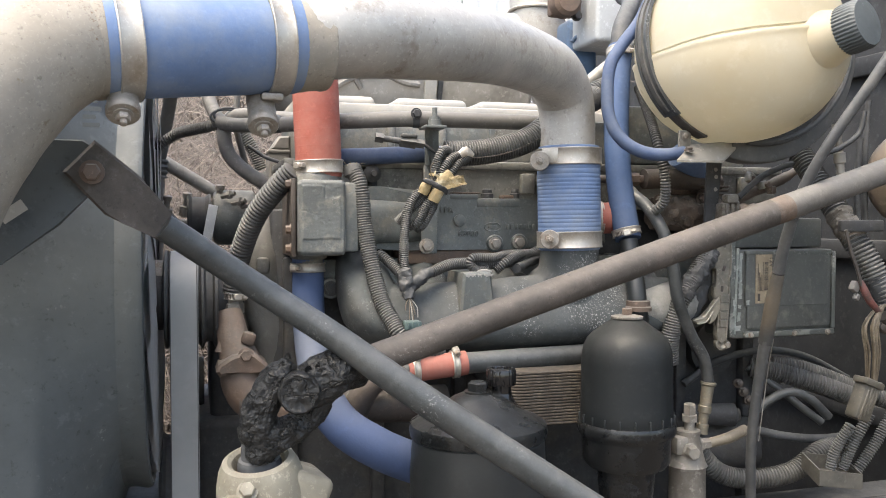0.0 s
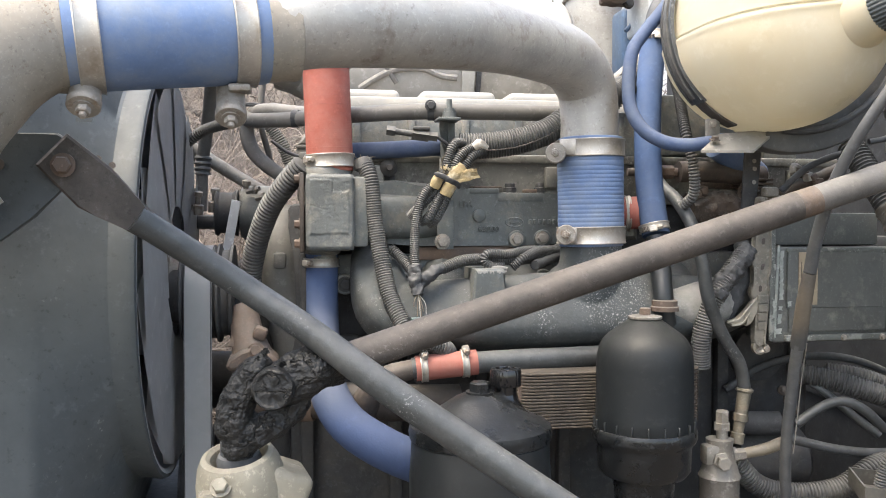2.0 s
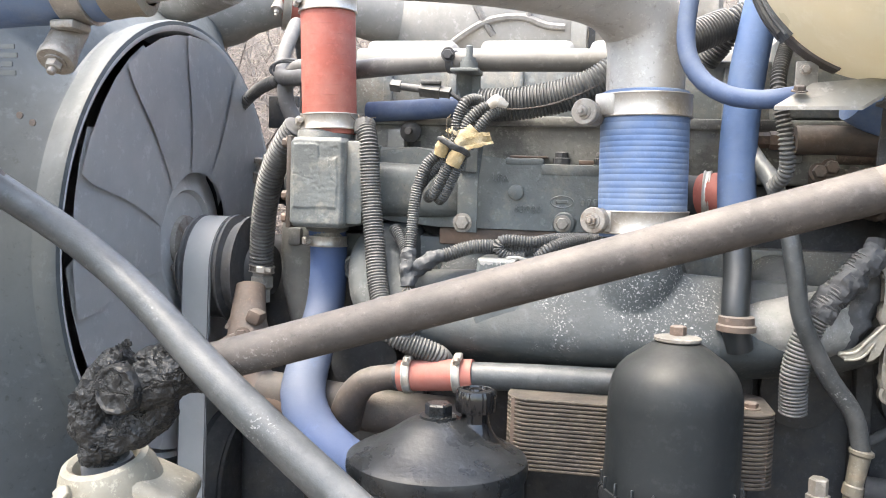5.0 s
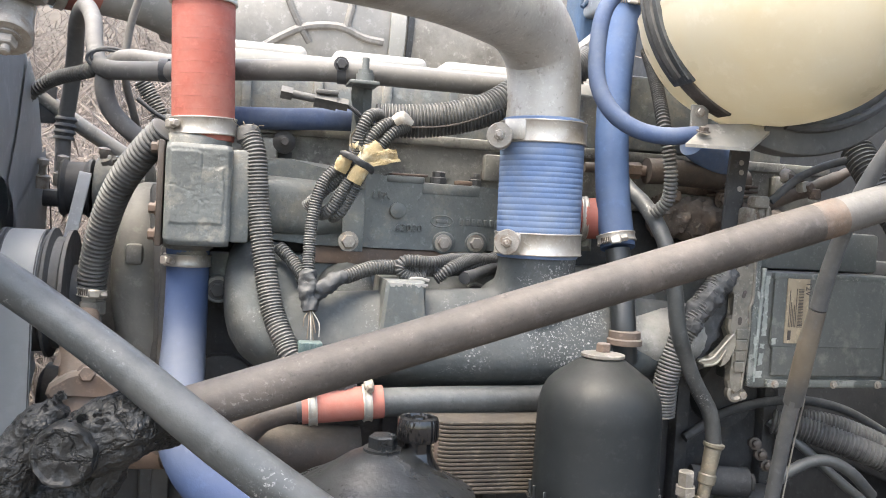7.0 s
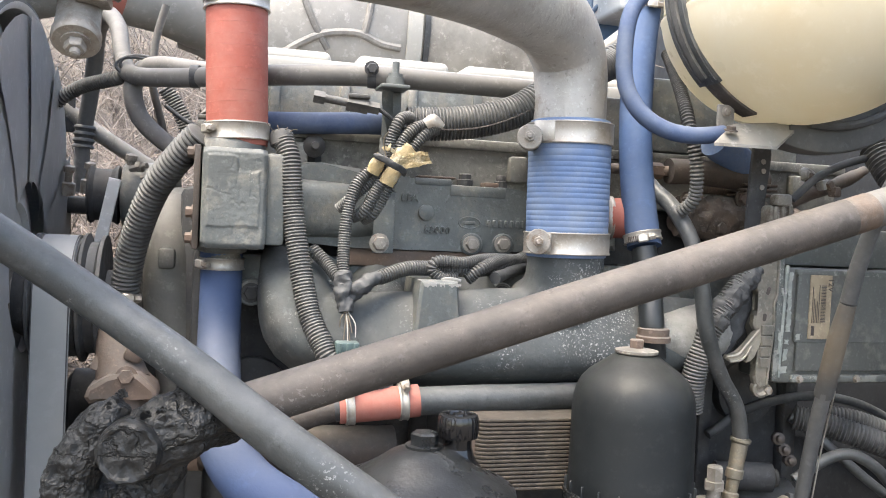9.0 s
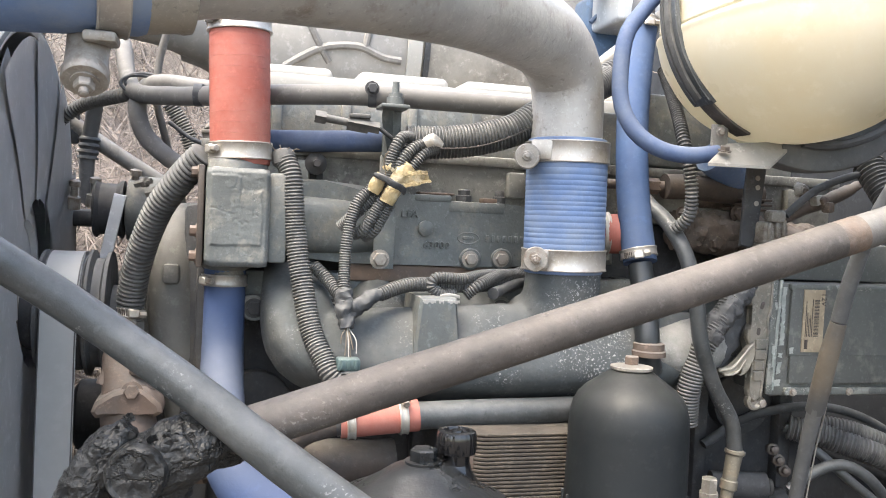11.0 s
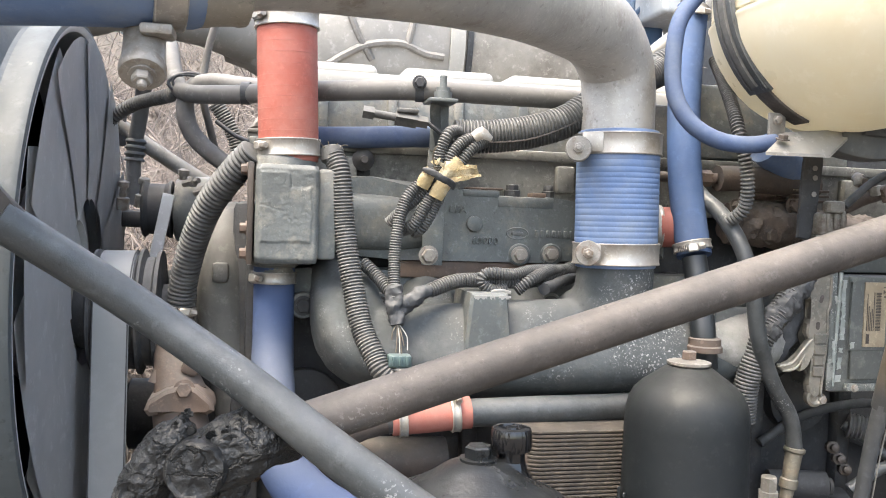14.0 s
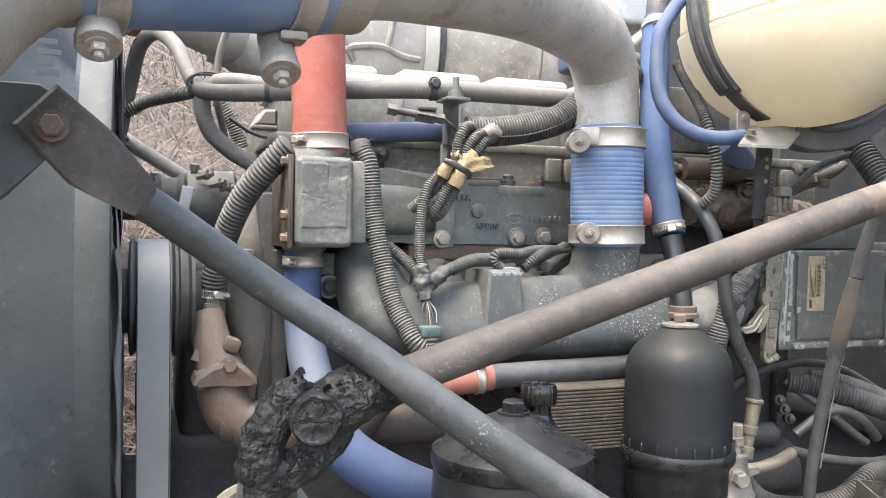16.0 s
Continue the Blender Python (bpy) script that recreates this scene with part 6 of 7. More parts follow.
TS = thing("tank_strap", (0.8, 1.4, 1.6), "black rubber-lined strap holding the tank", "strap")
part("outer_strap", hoop(0.005, 1.320, 1.332, 100, 220, tilt=0.045, thick=0.004), M_CORRG, TS)
part("liner", hoop(0.001, 1.304, 1.352, 100, 224, tilt=0.045, thick=0.0045), M_TUBE, TS)
part("strap_edge", hoop(0.004, 1.305, 1.310, 100, 222, tilt=0.045, thick=0.004), M_TUBE, TS)
part("strap_edge", hoop(0.004, 1.340, 1.346, 100, 222, tilt=0.045, thick=0.004), M_RUB, TS)
part("strap_tail", hoop(0.002, 1.310, 1.340, 218, 247, tilt=0.045, thick=0.003), M_SHAFT, TS, "thin bent steel strap end")
TB = thing("tank_bracket", (0.9, 1.35, 1.5), "dark steel tank cradle with a bent pale foot", "bracket")
# saddle plate: a wide arc under and beside the tank, with a turned rim
bm = bmesh.new()
arc = [radians(254 + 3 * k) for k in range(43)]
CX, CZ = 0.975, 1.715
rows = []
for an in arc:
    c, q = math.cos(an), math.sin(an)
    rows.append([bm.verts.new((CX + c * r, y, CZ + q * r)) for r, y in ((0.150, 1.300), (0.207, 1.300), (0.212, 1.302), (0.2145, 1.307), (0.2145, 1.330), (0.2105, 1.330), (0.2105, 1.309), (0.206, 1.304), (0.150, 1.304))])
for ra, rb in zip(rows, rows[1:]):
    for j in range(9):
        bm.faces.new((ra[j], ra[(j + 1) % 9], rb[(j + 1) % 9], rb[j]))
bm.faces.new(rows[0]), bm.faces.new(rows[-1][::-1])
part("cradle", bm, surf("dusty_saddle_steel", (0.060, 0.062, 0.063), 0.62, 0.0, 0.15, 10, (0.095, 0.093, 0.088), 0.4, 9, 0.3, 0.25, bump=0.2), TB, "dark dusty saddle plate")
bm = bmesh.new()
sweep(bm, [(CX + 0.178 * math.cos(a), 1.297 - 0.02 * max(0.0, math.cos(a)), CZ + 0.178 * math.sin(a)) for a in [radians(262 + 9 * k) for k in range(12)]], 0.006, 8, 0.01)
part("cradle_liner", bm, M_RUB, TB, "black rubber liner cord")
bm = bmesh.new()
a = [(0.797, 1.280, 1.502), (0.843, 1.310, 1.532), (0.949, 1.310, 1.542), (0.889, 1.280, 1.503)]
vs = [bm.verts.new(p) for p in a] + [bm.verts.new(V(p) - V(0, 0, 0.004)) for p in a]
for f in ((0, 1, 2, 3), (7, 6, 5, 4), (0, 3, 7, 4), (1, 0, 4, 5), (2, 1, 5, 6), (3, 2, 6, 7)):
    bm.faces.new([vs[i] for i in f])
part("foot", bm, M_GALV, TB, "bent pale steel foot", smooth=False)
bm = bmesh.new()
a, b = (0.826, 1.320, 1.527), (0.851, 1.320, 1.558)
span(bm, a, (b[0], 1.325, b[2]), 0.002)
part("strap_tab", bm, M_GALV, TB)
bolt(TB, (0.824, 1.286, 1.519), (0, -0.3, 1), 0.0065, 0.006, M_BROWN)
bolt(TB, (0.836, 1.317, 1.548), (0, -1, 0), 0.005, 0.004, M_ZINC)
bm = bmesh.new()
plate(bm, [(0.946, 1.394), (0.968, 1.390), (0.976, 1.430), (0.983, 1.505), (0.983, 1.530), (0.953, 1.530), (0.950, 1.470)], 0.006, (0, 1.423, 0), (1, 0, 0), (0, 0, 1), 0.002)
part("hanger", bm, M_IRON, TB)
# Pale discs put the light seen through the hanger's holes on as colour.
for q in ((0.969, 1.419, 1.496), (0.970, 1.419, 1.482), (0.969, 1.419, 1.458)):
    bm = bmesh.new()
    lathe(bm, [(0.004, 0), (0.004, 0.001)], q, (0, -1, 0), 12)
    part("hanger_hole", bm, M_GALV, TB)
conduit("thin_conduit", [(0.863, 1.530, 1.666), (0.855, 1.490, 1.628), (0.834, 1.430, 1.587), (0.819, 1.380, 1.538), (0.829, 1.370, 1.478), (0.834, 1.380, 1.435), (0.823, 1.400, 1.413)], 0.0085, "thin corrugated conduit beside the tank", M_CORRG, 0.0055, 0.0028)

# ---------------------------------------------------------------- engine control unit
EC = thing("control_unit", (1.08, 1.42, 1.16), "grey engine control unit with corroded edges", "control unit")
a, b = (1.000, 1.405, 1.168), (1.236, 1.405, 1.403)
ex0, ex1, ez0, ez1 = a[0], b[0], a[2], b[2]
bm = bmesh.new()
zm = 1.341
span(bm, (ex0, 1.405, ez0), (ex1, 1.50, zm), 0.006)
bm2 = bmesh.new()
span(bm2, (ex0 + 0.03, 1.399, ez0 + 0.02), (ex1 - 0.012, 1.4035, zm - 0.012), 0.002)
part("cover_plate", bm2, M_ECU, EC)
part("housing", bm, M_ECU, EC)
bm = bmesh.new()
span(bm, (ex0 + 0.01, 1.432, zm + 0.002), (ex1 - 0.006, 1.50, ez1), 0.006)
part("upper_housing", bm, M_ECU, EC)
M_PEEL = surf("peeling_pale_paint", (0.088, 0.098, 0.094), 0.6, 0, 0.2, 20, (0.24, 0.25, 0.235), 0.34, 24, 0.1, 0.2, fleck=((0.36, 0.36, 0.33), 0.4, 14))
for a, b in (((ex0 + 0.024, 1.3975, ez0 + 0.003), (ex1 - 0.002, 1.406, ez0 + 0.014)), ((ex1 - 0.010, 1.3975, ez0 + 0.015), (ex1 - 0.001, 1.406, zm - 0.004)), ((ex0 + 0.024, 1.3975, zm - 0.010), (ex1 - 0.011, 1.406, zm - 0.001))):
    bm = bmesh.new()
    span(bm, a, b, 0.002)
    part("cover_frame", bm, M_PEEL, EC, "frame with peeling pale paint")
for a, b in ((0.06, 0.10), (0.55, 0.62), (0.93, 0.96)):
    bolt(EC, (ex0 + 0.024 + a * (ex1 - ex0 - 0.03), 1.397, ez0 + 0.008), (0, -1, 0), 0.0045, 0.004, M_ZINC)
bm = bmesh.new()
span(bm, (0.9925, 1.4005, ez0 + 0.004), (1.0035, 1.409, ez1 - 0.01), 0.0025)
part("edge_strip", bm, M_PEEL, EC, "dark edge strip with peeling paint")
bm = bmesh.new()
sweep(bm, [(1.0035, 1.4035, ez0 + 0.010), (1.0058, 1.4035, 1.25), (1.0100, 1.4035, 1.345)], 0.0030, 12)
part("edge_bead", bm, surf("pale_corroded_paint", (0.20, 0.225, 0.212), 0.6, 0, 0.2, 20, (0.30, 0.32, 0.30), 0.42, 30, 0.08, 0.25), EC, "raised bead with pale corroded paint")
# raised field round the label
bm = bmesh.new()
ring = [(1.0330 - 0.007 * math.cos(a), 1.3270 + 0.007 * math.sin(a)) for a in [radians(10 * k) for k in range(10)]] + [(ex1 - 0.02, 1.334), (ex1 - 0.02, 1.231), (1.0240, 1.231)]
plate(bm, ring, 0.0028, (0, 1.3994, 0), (1, 0, 0), (0, 0, 1), 0.0008)
part("label_field", bm, M_ECU, EC, "raised field with a rounded corner")
# curling remains of pale paint
rg = random.Random(21)
M_CURL = surf("pale_green_paint", (0.23, 0.255, 0.242), 0.6, 0, 0.15, 30, (0.33, 0.34, 0.32), 0.4, 30, 0.3, 0.2)
for x0, x1, z0, z1 in ((1.0135, 1.0205, 1.243, 1.335), (1.0120, 1.0190, 1.226, 1.236), (1.0110, 1.0180, 1.200, 1.222), (1.0070, 1.0185, 1.181, 1.197), (1.0000, 1.0030, 1.296, 1.314), (0.9990, 1.0025, 1.212, 1.246), (1.0260, 1.0330, 1.232, 1.246)):
    k = max(4, int((z1 - z0) / 0.004))
    sides = [[(x + rg.uniform(-0.0013, 0.0013), z0 + (z1 - z0) * (i + rg.uniform(0.1, 0.9)) / k) for i in range(k)] for x in (x0, x1)]
    bm = bmesh.new()
    plate(bm, sides[0] + sides[1][::-1], 0.0010, (0, 1.4000 if x0 < 1.004 else 1.3965 if x0 > 1.025 else 1.4043, 0), (1, 0, 0), (0, 0, 1), 0)
    part("paint_flake", bm, M_CURL, EC, "curled pale green paint flake")
M_ALLOY = surf("dull_cast_alloy", (0.205, 0.188, 0.158), 0.5, 0.3, 0.18, 30, (0.12, 0.118, 0.105), 0.42, 22, 0.25, 0.25)
# alloy mounting rail: a wide slotted head above a narrow stepped foot
bm = bmesh.new()
plate(bm, [(0.9935, 1.400), (0.964, 1.398), (0.962, 1.372), (0.967, 1.364), (0.966, 1.342), (0.958, 1.332), (0.959, 1.316), (0.957, 1.311), (0.959, 1.305), (0.964, 1.300), (0.964, 1.276), (0.958, 1.270), (0.957, 1.256), (0.962, 1.247),
           (0.969, 1.240), (0.967, 1.195), (0.962, 1.180), (0.965, 1.168), (0.974, 1.160), (0.984, 1.166), (0.9855, 1.193), (0.9905, 1.256), (0.9885, 1.288), (0.9935, 1.300)], 0.014, (0, 1.4085, 0), (1, 0, 0), (0, 0, 1), 0.0025)
part("mounting_rail", bm, M_ALLOY, EC, "cast alloy mounting rail with slots")
bm = bmesh.new()
sweep(bm, [(0.9925, 1.4010, 1.395), (0.9925, 1.4010, 1.302), (0.9885, 1.4010, 1.288), (0.9900, 1.4010, 1.256), (0.9850, 1.4010, 1.193), (0.9835, 1.4010, 1.168)], 0.0022, 10, 0.004)
part("rail_edge", bm, M_ALLOY, EC)
for i in range(4):
    bm = bmesh.new()
    x, z = 0.9690 - 0.0004 * i, 1.2555 - 0.0160 * i
    plate(bm, [(x, z), (x + 0.0195 - 0.0010 * i, z), (x + 0.0187 - 0.0010 * i, z - 0.0148), (x + 0.001, z - 0.0148)], 0.004 + 0.001 * (i % 2), (0, 1.4005, 0), (1, 0, 0), (0, 0, 1), 0.0012)
    part("rail_pad", bm, M_ALLOY, EC)
# Dark ovals laid on the rail for the shade inside its slots.
for x, z, tilt in ((0.978, 1.306, 25), (0.974, 1.267, 5), (0.979, 1.352, 10)):
    bm = bmesh.new()
    oval = [(0.0030 * math.cos(a) + 0.0022 * math.copysign(1, math.sin(a)) * math.sin(radians(tilt)), 0.0030 * math.sin(a) + 0.0028 * math.copysign(1, math.sin(a))) for a in [radians(20 * k + 10) for k in range(18)]]
    plate(bm, oval, 0.0006, (x, 1.4013, z), (1, 0, 0), (0, 0, 1), 0)
    part("rail_slot_shade", bm, M_INKGAP, EC)
bm = bmesh.new()
plate(bm, [(0.968, 1.253), (0.958, 1.244), (0.944, 1.227), (0.932, 1.2135), (0.914, 1.2110), (0.912, 1.2065), (0.921, 1.2010), (0.935, 1.2030), (0.944, 1.2110), (0.9535, 1.2250), (0.9515, 1.2130), (0.9445, 1.2030), (0.9475, 1.2000), (0.9540, 1.2020), (0.960, 1.2100), (0.967, 1.2220), (0.971, 1.2330)],
      0.010, (0, 1.4045, 0), (1, 0, 0), (0, 0, 1), 0.002)
sweep(bm, [(0.964, 1.4000, 1.2475), (0.944, 1.3990, 1.2255), (0.932, 1.3990, 1.2125), (0.914, 1.4010, 1.2085)], 0.0026, 10, 0.004)
sweep(bm, [(0.9535, 1.3995, 1.2245), (0.944, 1.3990, 1.2105), (0.934, 1.3990, 1.2035), (0.920, 1.4010, 1.2015)], 0.0020, 10, 0.004)
part("mounting_arm", bm, surf("polished_alloy_arm", (0.33, 0.305, 0.255), 0.42, 0.4, 0.15, 30, (0.20, 0.185, 0.155), 0.4, 25, 0.3, 0.15), EC, "forked alloy arm with polished edges")
bm = bmesh.new()
lathe(bm, [(0.005, 0), (0.0125, 0.001), (0.0135, 0.003), (0.0135, 0.012), (0.010, 0.013), (0.006, 0.009)], (0.9765, 1.415, 1.161), (0, -1, 0), 24)
part("lug", bm, M_ALLOY, EC)
bolt(EC, (0.9890, 1.409, 1.158), r=0.0065, h=0.008)
bm = bmesh.new()
a, b = (1.046, 1.398, 1.237), (1.083, 1.398, 1.332)
span(bm, (a[0], 1.396, a[2]), (b[0], 1.3978, b[2]), 0)
lab = part("label", bm, M_LABEL, EC, "stained brown paper label")
bm = bmesh.new()
lw, lh = b[0] - a[0], b[2] - a[2]
rg = random.Random(8)
for k in range(26):
    z = a[2] + lh * (0.25 + 0.6 * k / 26)
    span(bm, (a[0] + lw * 0.52, 1.3952, z), (a[0] + lw * 0.74, 1.3959, z + lh * 0.6 / 26 * rg.choice((0.35, 0.6))), 0)
for k in range(5):
    span(bm, (a[0] + lw * (0.12 + 0.075 * k), 1.3952, a[2] + lh * 0.25), (a[0] + lw * (0.14 + 0.075 * k), 1.3959, a[2] + lh * rg.uniform(0.5, 0.85)), 0)
span(bm, (a[0] + lw * 0.12, 1.3952, a[2] + lh * 0.05), (a[0] + lw * 0.26, 1.3959, a[2] + lh * 0.2), 0)
part("print_bars", bm, M_INKGAP, lab, smooth=False)
cu = bpy.data.curves.new("lettering", 'FONT')
cu.body, cu.size, cu.extrude = "12V", 0.013, 0.0002
cu.materials.append(M_INKGAP)
ob = new("lettering", cu)
ob.parent = lab
ob.matrix_basis = Matrix.Translation((a[0] + lw * 0.82, 1.3950, b[2] - 0.004)) @ pose(0, 0, 0, 90, 0, 0) @ pose(0, 0, 0, 0, 0, -90)
bm = bmesh.new()
q = V(0.993, 1.400, 1.412)
span(bm, q - V(0.022, 0, 0.014), q + V(0.022, 0.03, 0.02), 0.006)
block(bm, q + V(-0.004, 0, 0.028), (0.026, 0.022, 0.018), 0.005)
for k in range(3):
    block(bm, q + V(-0.012 + 0.012 * k, -0.001, 0.006 + 0.002 * k), (0.007, 0.006, 0.026), 0.002, None, 1)
part("top_plug", bm, surf("white_crusted_metal", (0.19, 0.178, 0.155), 0.75, 0, 0.25, 30, (0.095, 0.075, 0.058), 0.45, 30, 0.2, 0.3, bump=0.6, bscale=120), EC, "pale crusted top connector")
hk = conduit("harness_conduit", [(0.940, 1.400, 1.327), (0.911, 1.395, 1.295), (0.878, 1.395, 1.245), (0.863, 1.400, 1.187), (0.865, 1.410, 1.127)], 0.0168, "dark taped conduit beside the control unit", M_CORR, 0.0048, 0.0022)
bm = bmesh.new()
sweep(bm, [(0.952, 1.404, 1.340), (0.936, 1.398, 1.322), (0.917, 1.394, 1.300), (0.898, 1.394, 1.277), (0.884, 1.395, 1.254)], [0.0140, 0.0170, 0.0185, 0.0182, 0.0176], 36, 0.0016, rough=0.0045)
part("tape_wrap", bm, M_RUB, hk, "torn grey tape wrap", sharp=30)
th = thing("control_cable", (0.936, 1.400, 1.227), "thick black cable strapped beside the control unit", "cable")
bm = bmesh.new()
sweep(bm, [(0.967, 1.445, 1.351), (0.956, 1.435, 1.293), (0.938, 1.432, 1.246), (0.925, 1.437, 1.207)], [0.016, 0.019, 0.0185, 0.015], 24, 0.004, rough=0.004)
part("cable", bm, M_RUB, th)
th = thing("fuel_hose", (0.939, 1.400, 1.083), "grey rubber hose ending in a crimped brass-coloured fitting", "hose")
bm = bmesh.new()
sweep(bm, [(0.803, 1.475, 1.468), (0.814, 1.455, 1.446), (0.826, 1.425, 1.423), (0.839, 1.390, 1.376), (0.850, 1.375, 1.314), (0.862, 1.375, 1.251), (0.898, 1.390, 1.184), (0.935, 1.400, 1.133), (0.949, 1.405, 1.081)], 0.0115, 18)
part("hose_body", bm, M_TUBE, th)
f0 = V(0.948, 1.405, 1.083)
bm = bmesh.new()
lathe(bm, [(0.012, 0.006), (0.0155, 0.004), (0.0155, 0), (0.0125, -0.003), (0.011, -0.04), (0.013, -0.042), (0.013, -0.054), (0.010, -0.056), (0.009, -0.075), (0.012, -0.077), (0.012, -0.095)], f0, (0.15, 0, 1), 14)
part("crimp_fitting", bm, surf("dusty_brass", (0.175, 0.160, 0.128), 0.5, 0.4, 0.15, 30, (0.24, 0.2, 0.15), 0.35, 30, 0.2, 0.3), th, "dusty brass-coloured crimp fitting")

# fuel filter head with hex fittings
FH = thing("fuel_filter_head", (0.87, 1.37, 0.9), "pale cast fuel filter head with hex fittings", "filter")
h0 = V(0.891, 1.385, 0.944)
bm = bmesh.new()
lathe(bm, [(0.034, -0.1), (0.034, -0.01), (0.037, -0.006), (0.034, 0.0), (0.028, 0.02), (0.022, 0.05), (0.024, 0.055), (0.024, 0.06)], h0, (0, 0, 1), 28)
block(bm, h0 + V(-0.012, -0.005, 0.035), (0.045, 0.03, 0.035), 0.006)
part("casting", bm, M_GALV, FH)
for dx, dy, dz, ax, r, hh in ((-0.008, -0.026, 0.026, (-0.2, -1, 0), 0.013, 0.014), (0.004, 0, 0.088, (0, 0, 1), 0.012, 0.02), (0.03, 0, 0.03, (1, 0, 0.05), 0.011, 0.016)):
    bm = bmesh.new()
    lathe(bm, [(r * 1.25, -0.012), (r * 1.25, 0), (r, 0.001), (r, hh), (r * 0.8, hh + 0.002)], h0 + V(dx, dy, dz), ax, 6)
    part("hex_fitting", bm, M_GALV, FH)
bm = bmesh.new()
sweep(bm, [h0 + V(0.004, 0, 0.05), h0 + V(0.004, 0, 0.09)], 0.010, 12)
part("stem", bm, M_GALV, FH)
bm = bmesh.new()
sweep(bm, [h0 + V(0.04, 0, 0.03), h0 + V(0.09, 0.0, 0.038), h0 + V(0.14, 0.02, 0.045)], [0.009, 0.0105, 0.0105], 14)
part("outlet_pipe", bm, surf("tan_fitting", (0.20, 0.172, 0.13), 0.5, 0.3, 0.15, 30, None, dust=0.3), FH)

# ---------------------------------------------------------------- cables low on the cab side
for nm, pts, r, mat, lab, rb in (
        ("conduit", [(1.149, 1.550, 1.082), (1.196, 1.520, 1.073), (1.262, 1.480, 1.053), (1.350, 1.450, 1.019)], 0.020, M_CORRG, "dusty grey corrugated conduit low by the cab", (0.006, 0.003)),
        ("conduit", [(1.211, 1.560, 1.083), (1.274, 1.530, 1.073), (1.364, 1.500, 1.038), (1.454, 1.470, 1.002)], 0.018, M_CORRG, "dusty grey corrugated conduit low by the cab", (0.006, 0.003)),
        ("conduit", [(0.954, 1.450, 0.943), (0.999, 1.440, 0.897), (1.061, 1.420, 0.885), (1.136, 1.400, 0.898), (1.200, 1.400, 0.932), (1.257, 1.420, 0.939)], 0.019, M_CORR, "black corrugated conduit in a loop", (0.006, 0.003)),
        ("cable", [(1.080, 1.450, 1.007), (1.125, 1.440, 1.040), (1.163, 1.430, 1.051), (1.201, 1.420, 1.034), (1.242, 1.420, 0.997)], 0.009, M_TUBE, "bent grey cable near the conduits", None),
        ("cable", [(1.142, 1.550, 1.082), (1.183, 1.520, 1.050), (1.222, 1.480, 1.008), (1.261, 1.460, 0.975)], 0.008, M_TUBE, "dusty grey cable under the conduits", None),
        ("cable", [(0.993, 1.560, 1.052), (1.073, 1.560, 1.096), (1.183, 1.560, 1.115), (1.312, 1.580, 1.094), (1.450, 1.600, 1.033)], 0.008, M_RUB, "black cable arching under the control unit", None),
        ("cable", [(1.061, 1.440, 0.982), (1.144, 1.430, 0.962), (1.229, 1.420, 0.953), (1.324, 1.420, 0.957)], 0.009, M_RUB, "black cable near the tray", None)):
    th = thing(nm, pts[0], lab, nm)
    bm = bmesh.new()
    sweep(bm, pts, r, 16, ribs=rb)
    part("sleeve", bm, mat, th)
th = thing("cable_motor", (1.036, 1.500, 0.981), "dusty round starter casing under the cables", "motor")
bm = bmesh.new()
lathe(bm, [(0.03, -0.08), (0.05, -0.075), (0.055, -0.06), (0.055, 0.05), (0.04, 0.06), (0.02, 0.065)], (1.103, 1.560, 0.914), (1, -0.2, 0.1), 28)
part("casing", bm, M_IRON, th)
bm = bmesh.new()
lathe(bm, [(0.022, -0.05), (0.024, 0.04), (0.014, 0.045), (0.014, 0.05)], (1.042, 1.520, 0.993), (1, -0.3, 0.0), 20)
part("solenoid", bm, M_IRON, th)
th = thing("terminal_block", (1.081, 1.480, 1.057), "pale corroded cable terminals", "terminal")
for k in range(3):
    bm = bmesh.new()
    lathe(bm, [(0.010, -0.015), (0.010, 0), (0.006, 0.001), (0.006, 0.012), (0.003, 0.014)], V(1.071, 1.480, 1.064) + V(0.012 * k, 0, -0.018 * k), (-0.4, -1, 0.2), 8)
    part("terminal", bm, M_BROWN, th)

# slack black strap cable in front
SK = thing("dipstick_tube", (0.920, 1.220, 1.101), "slack grey-black plastic tube with a worn tan joint", "tube")
bm = bmesh.new()
M_STRAP = surf("worn_grey_plastic", (0.050, 0.053, 0.057), 0.5, 0, 0.15, 14, (0.105, 0.104, 0.10), 0.35, 10, 0.3, 0.4, bump=0.1)
sweep(bm, [(1.017, 1.020, 1.676), (0.985, 1.050, 1.604), (0.949, 1.090, 1.521), (0.931, 1.130, 1.444), (0.924, 1.160, 1.362), (0.9245, 1.176, 1.312)], [0.0085, 0.0085, 0.0085, 0.009, 0.0095, 0.0096], 20)
part("upper_tube", bm, M_STRAP, SK)
bm = bmesh.new()
sweep(bm, [(0.9244, 1.176, 1.310), (0.925, 1.190, 1.267), (0.930, 1.207, 1.222), (0.934, 1.220, 1.190)], [0.0098, 0.0118, 0.0120, 0.0117], 20)
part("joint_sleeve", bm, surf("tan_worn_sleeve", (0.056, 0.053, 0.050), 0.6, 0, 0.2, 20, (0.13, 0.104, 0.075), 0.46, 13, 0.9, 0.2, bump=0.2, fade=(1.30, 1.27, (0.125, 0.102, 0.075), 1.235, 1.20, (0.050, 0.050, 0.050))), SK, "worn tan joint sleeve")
bm = bmesh.new()
sweep(bm, [(0.933, 1.217, 1.197), (0.940, 1.240, 1.135), (0.947, 1.270, 1.008), (0.969, 1.300, 0.875)], [0.0118, 0.0118, 0.0112, 0.0112], 20, flat=0.8)
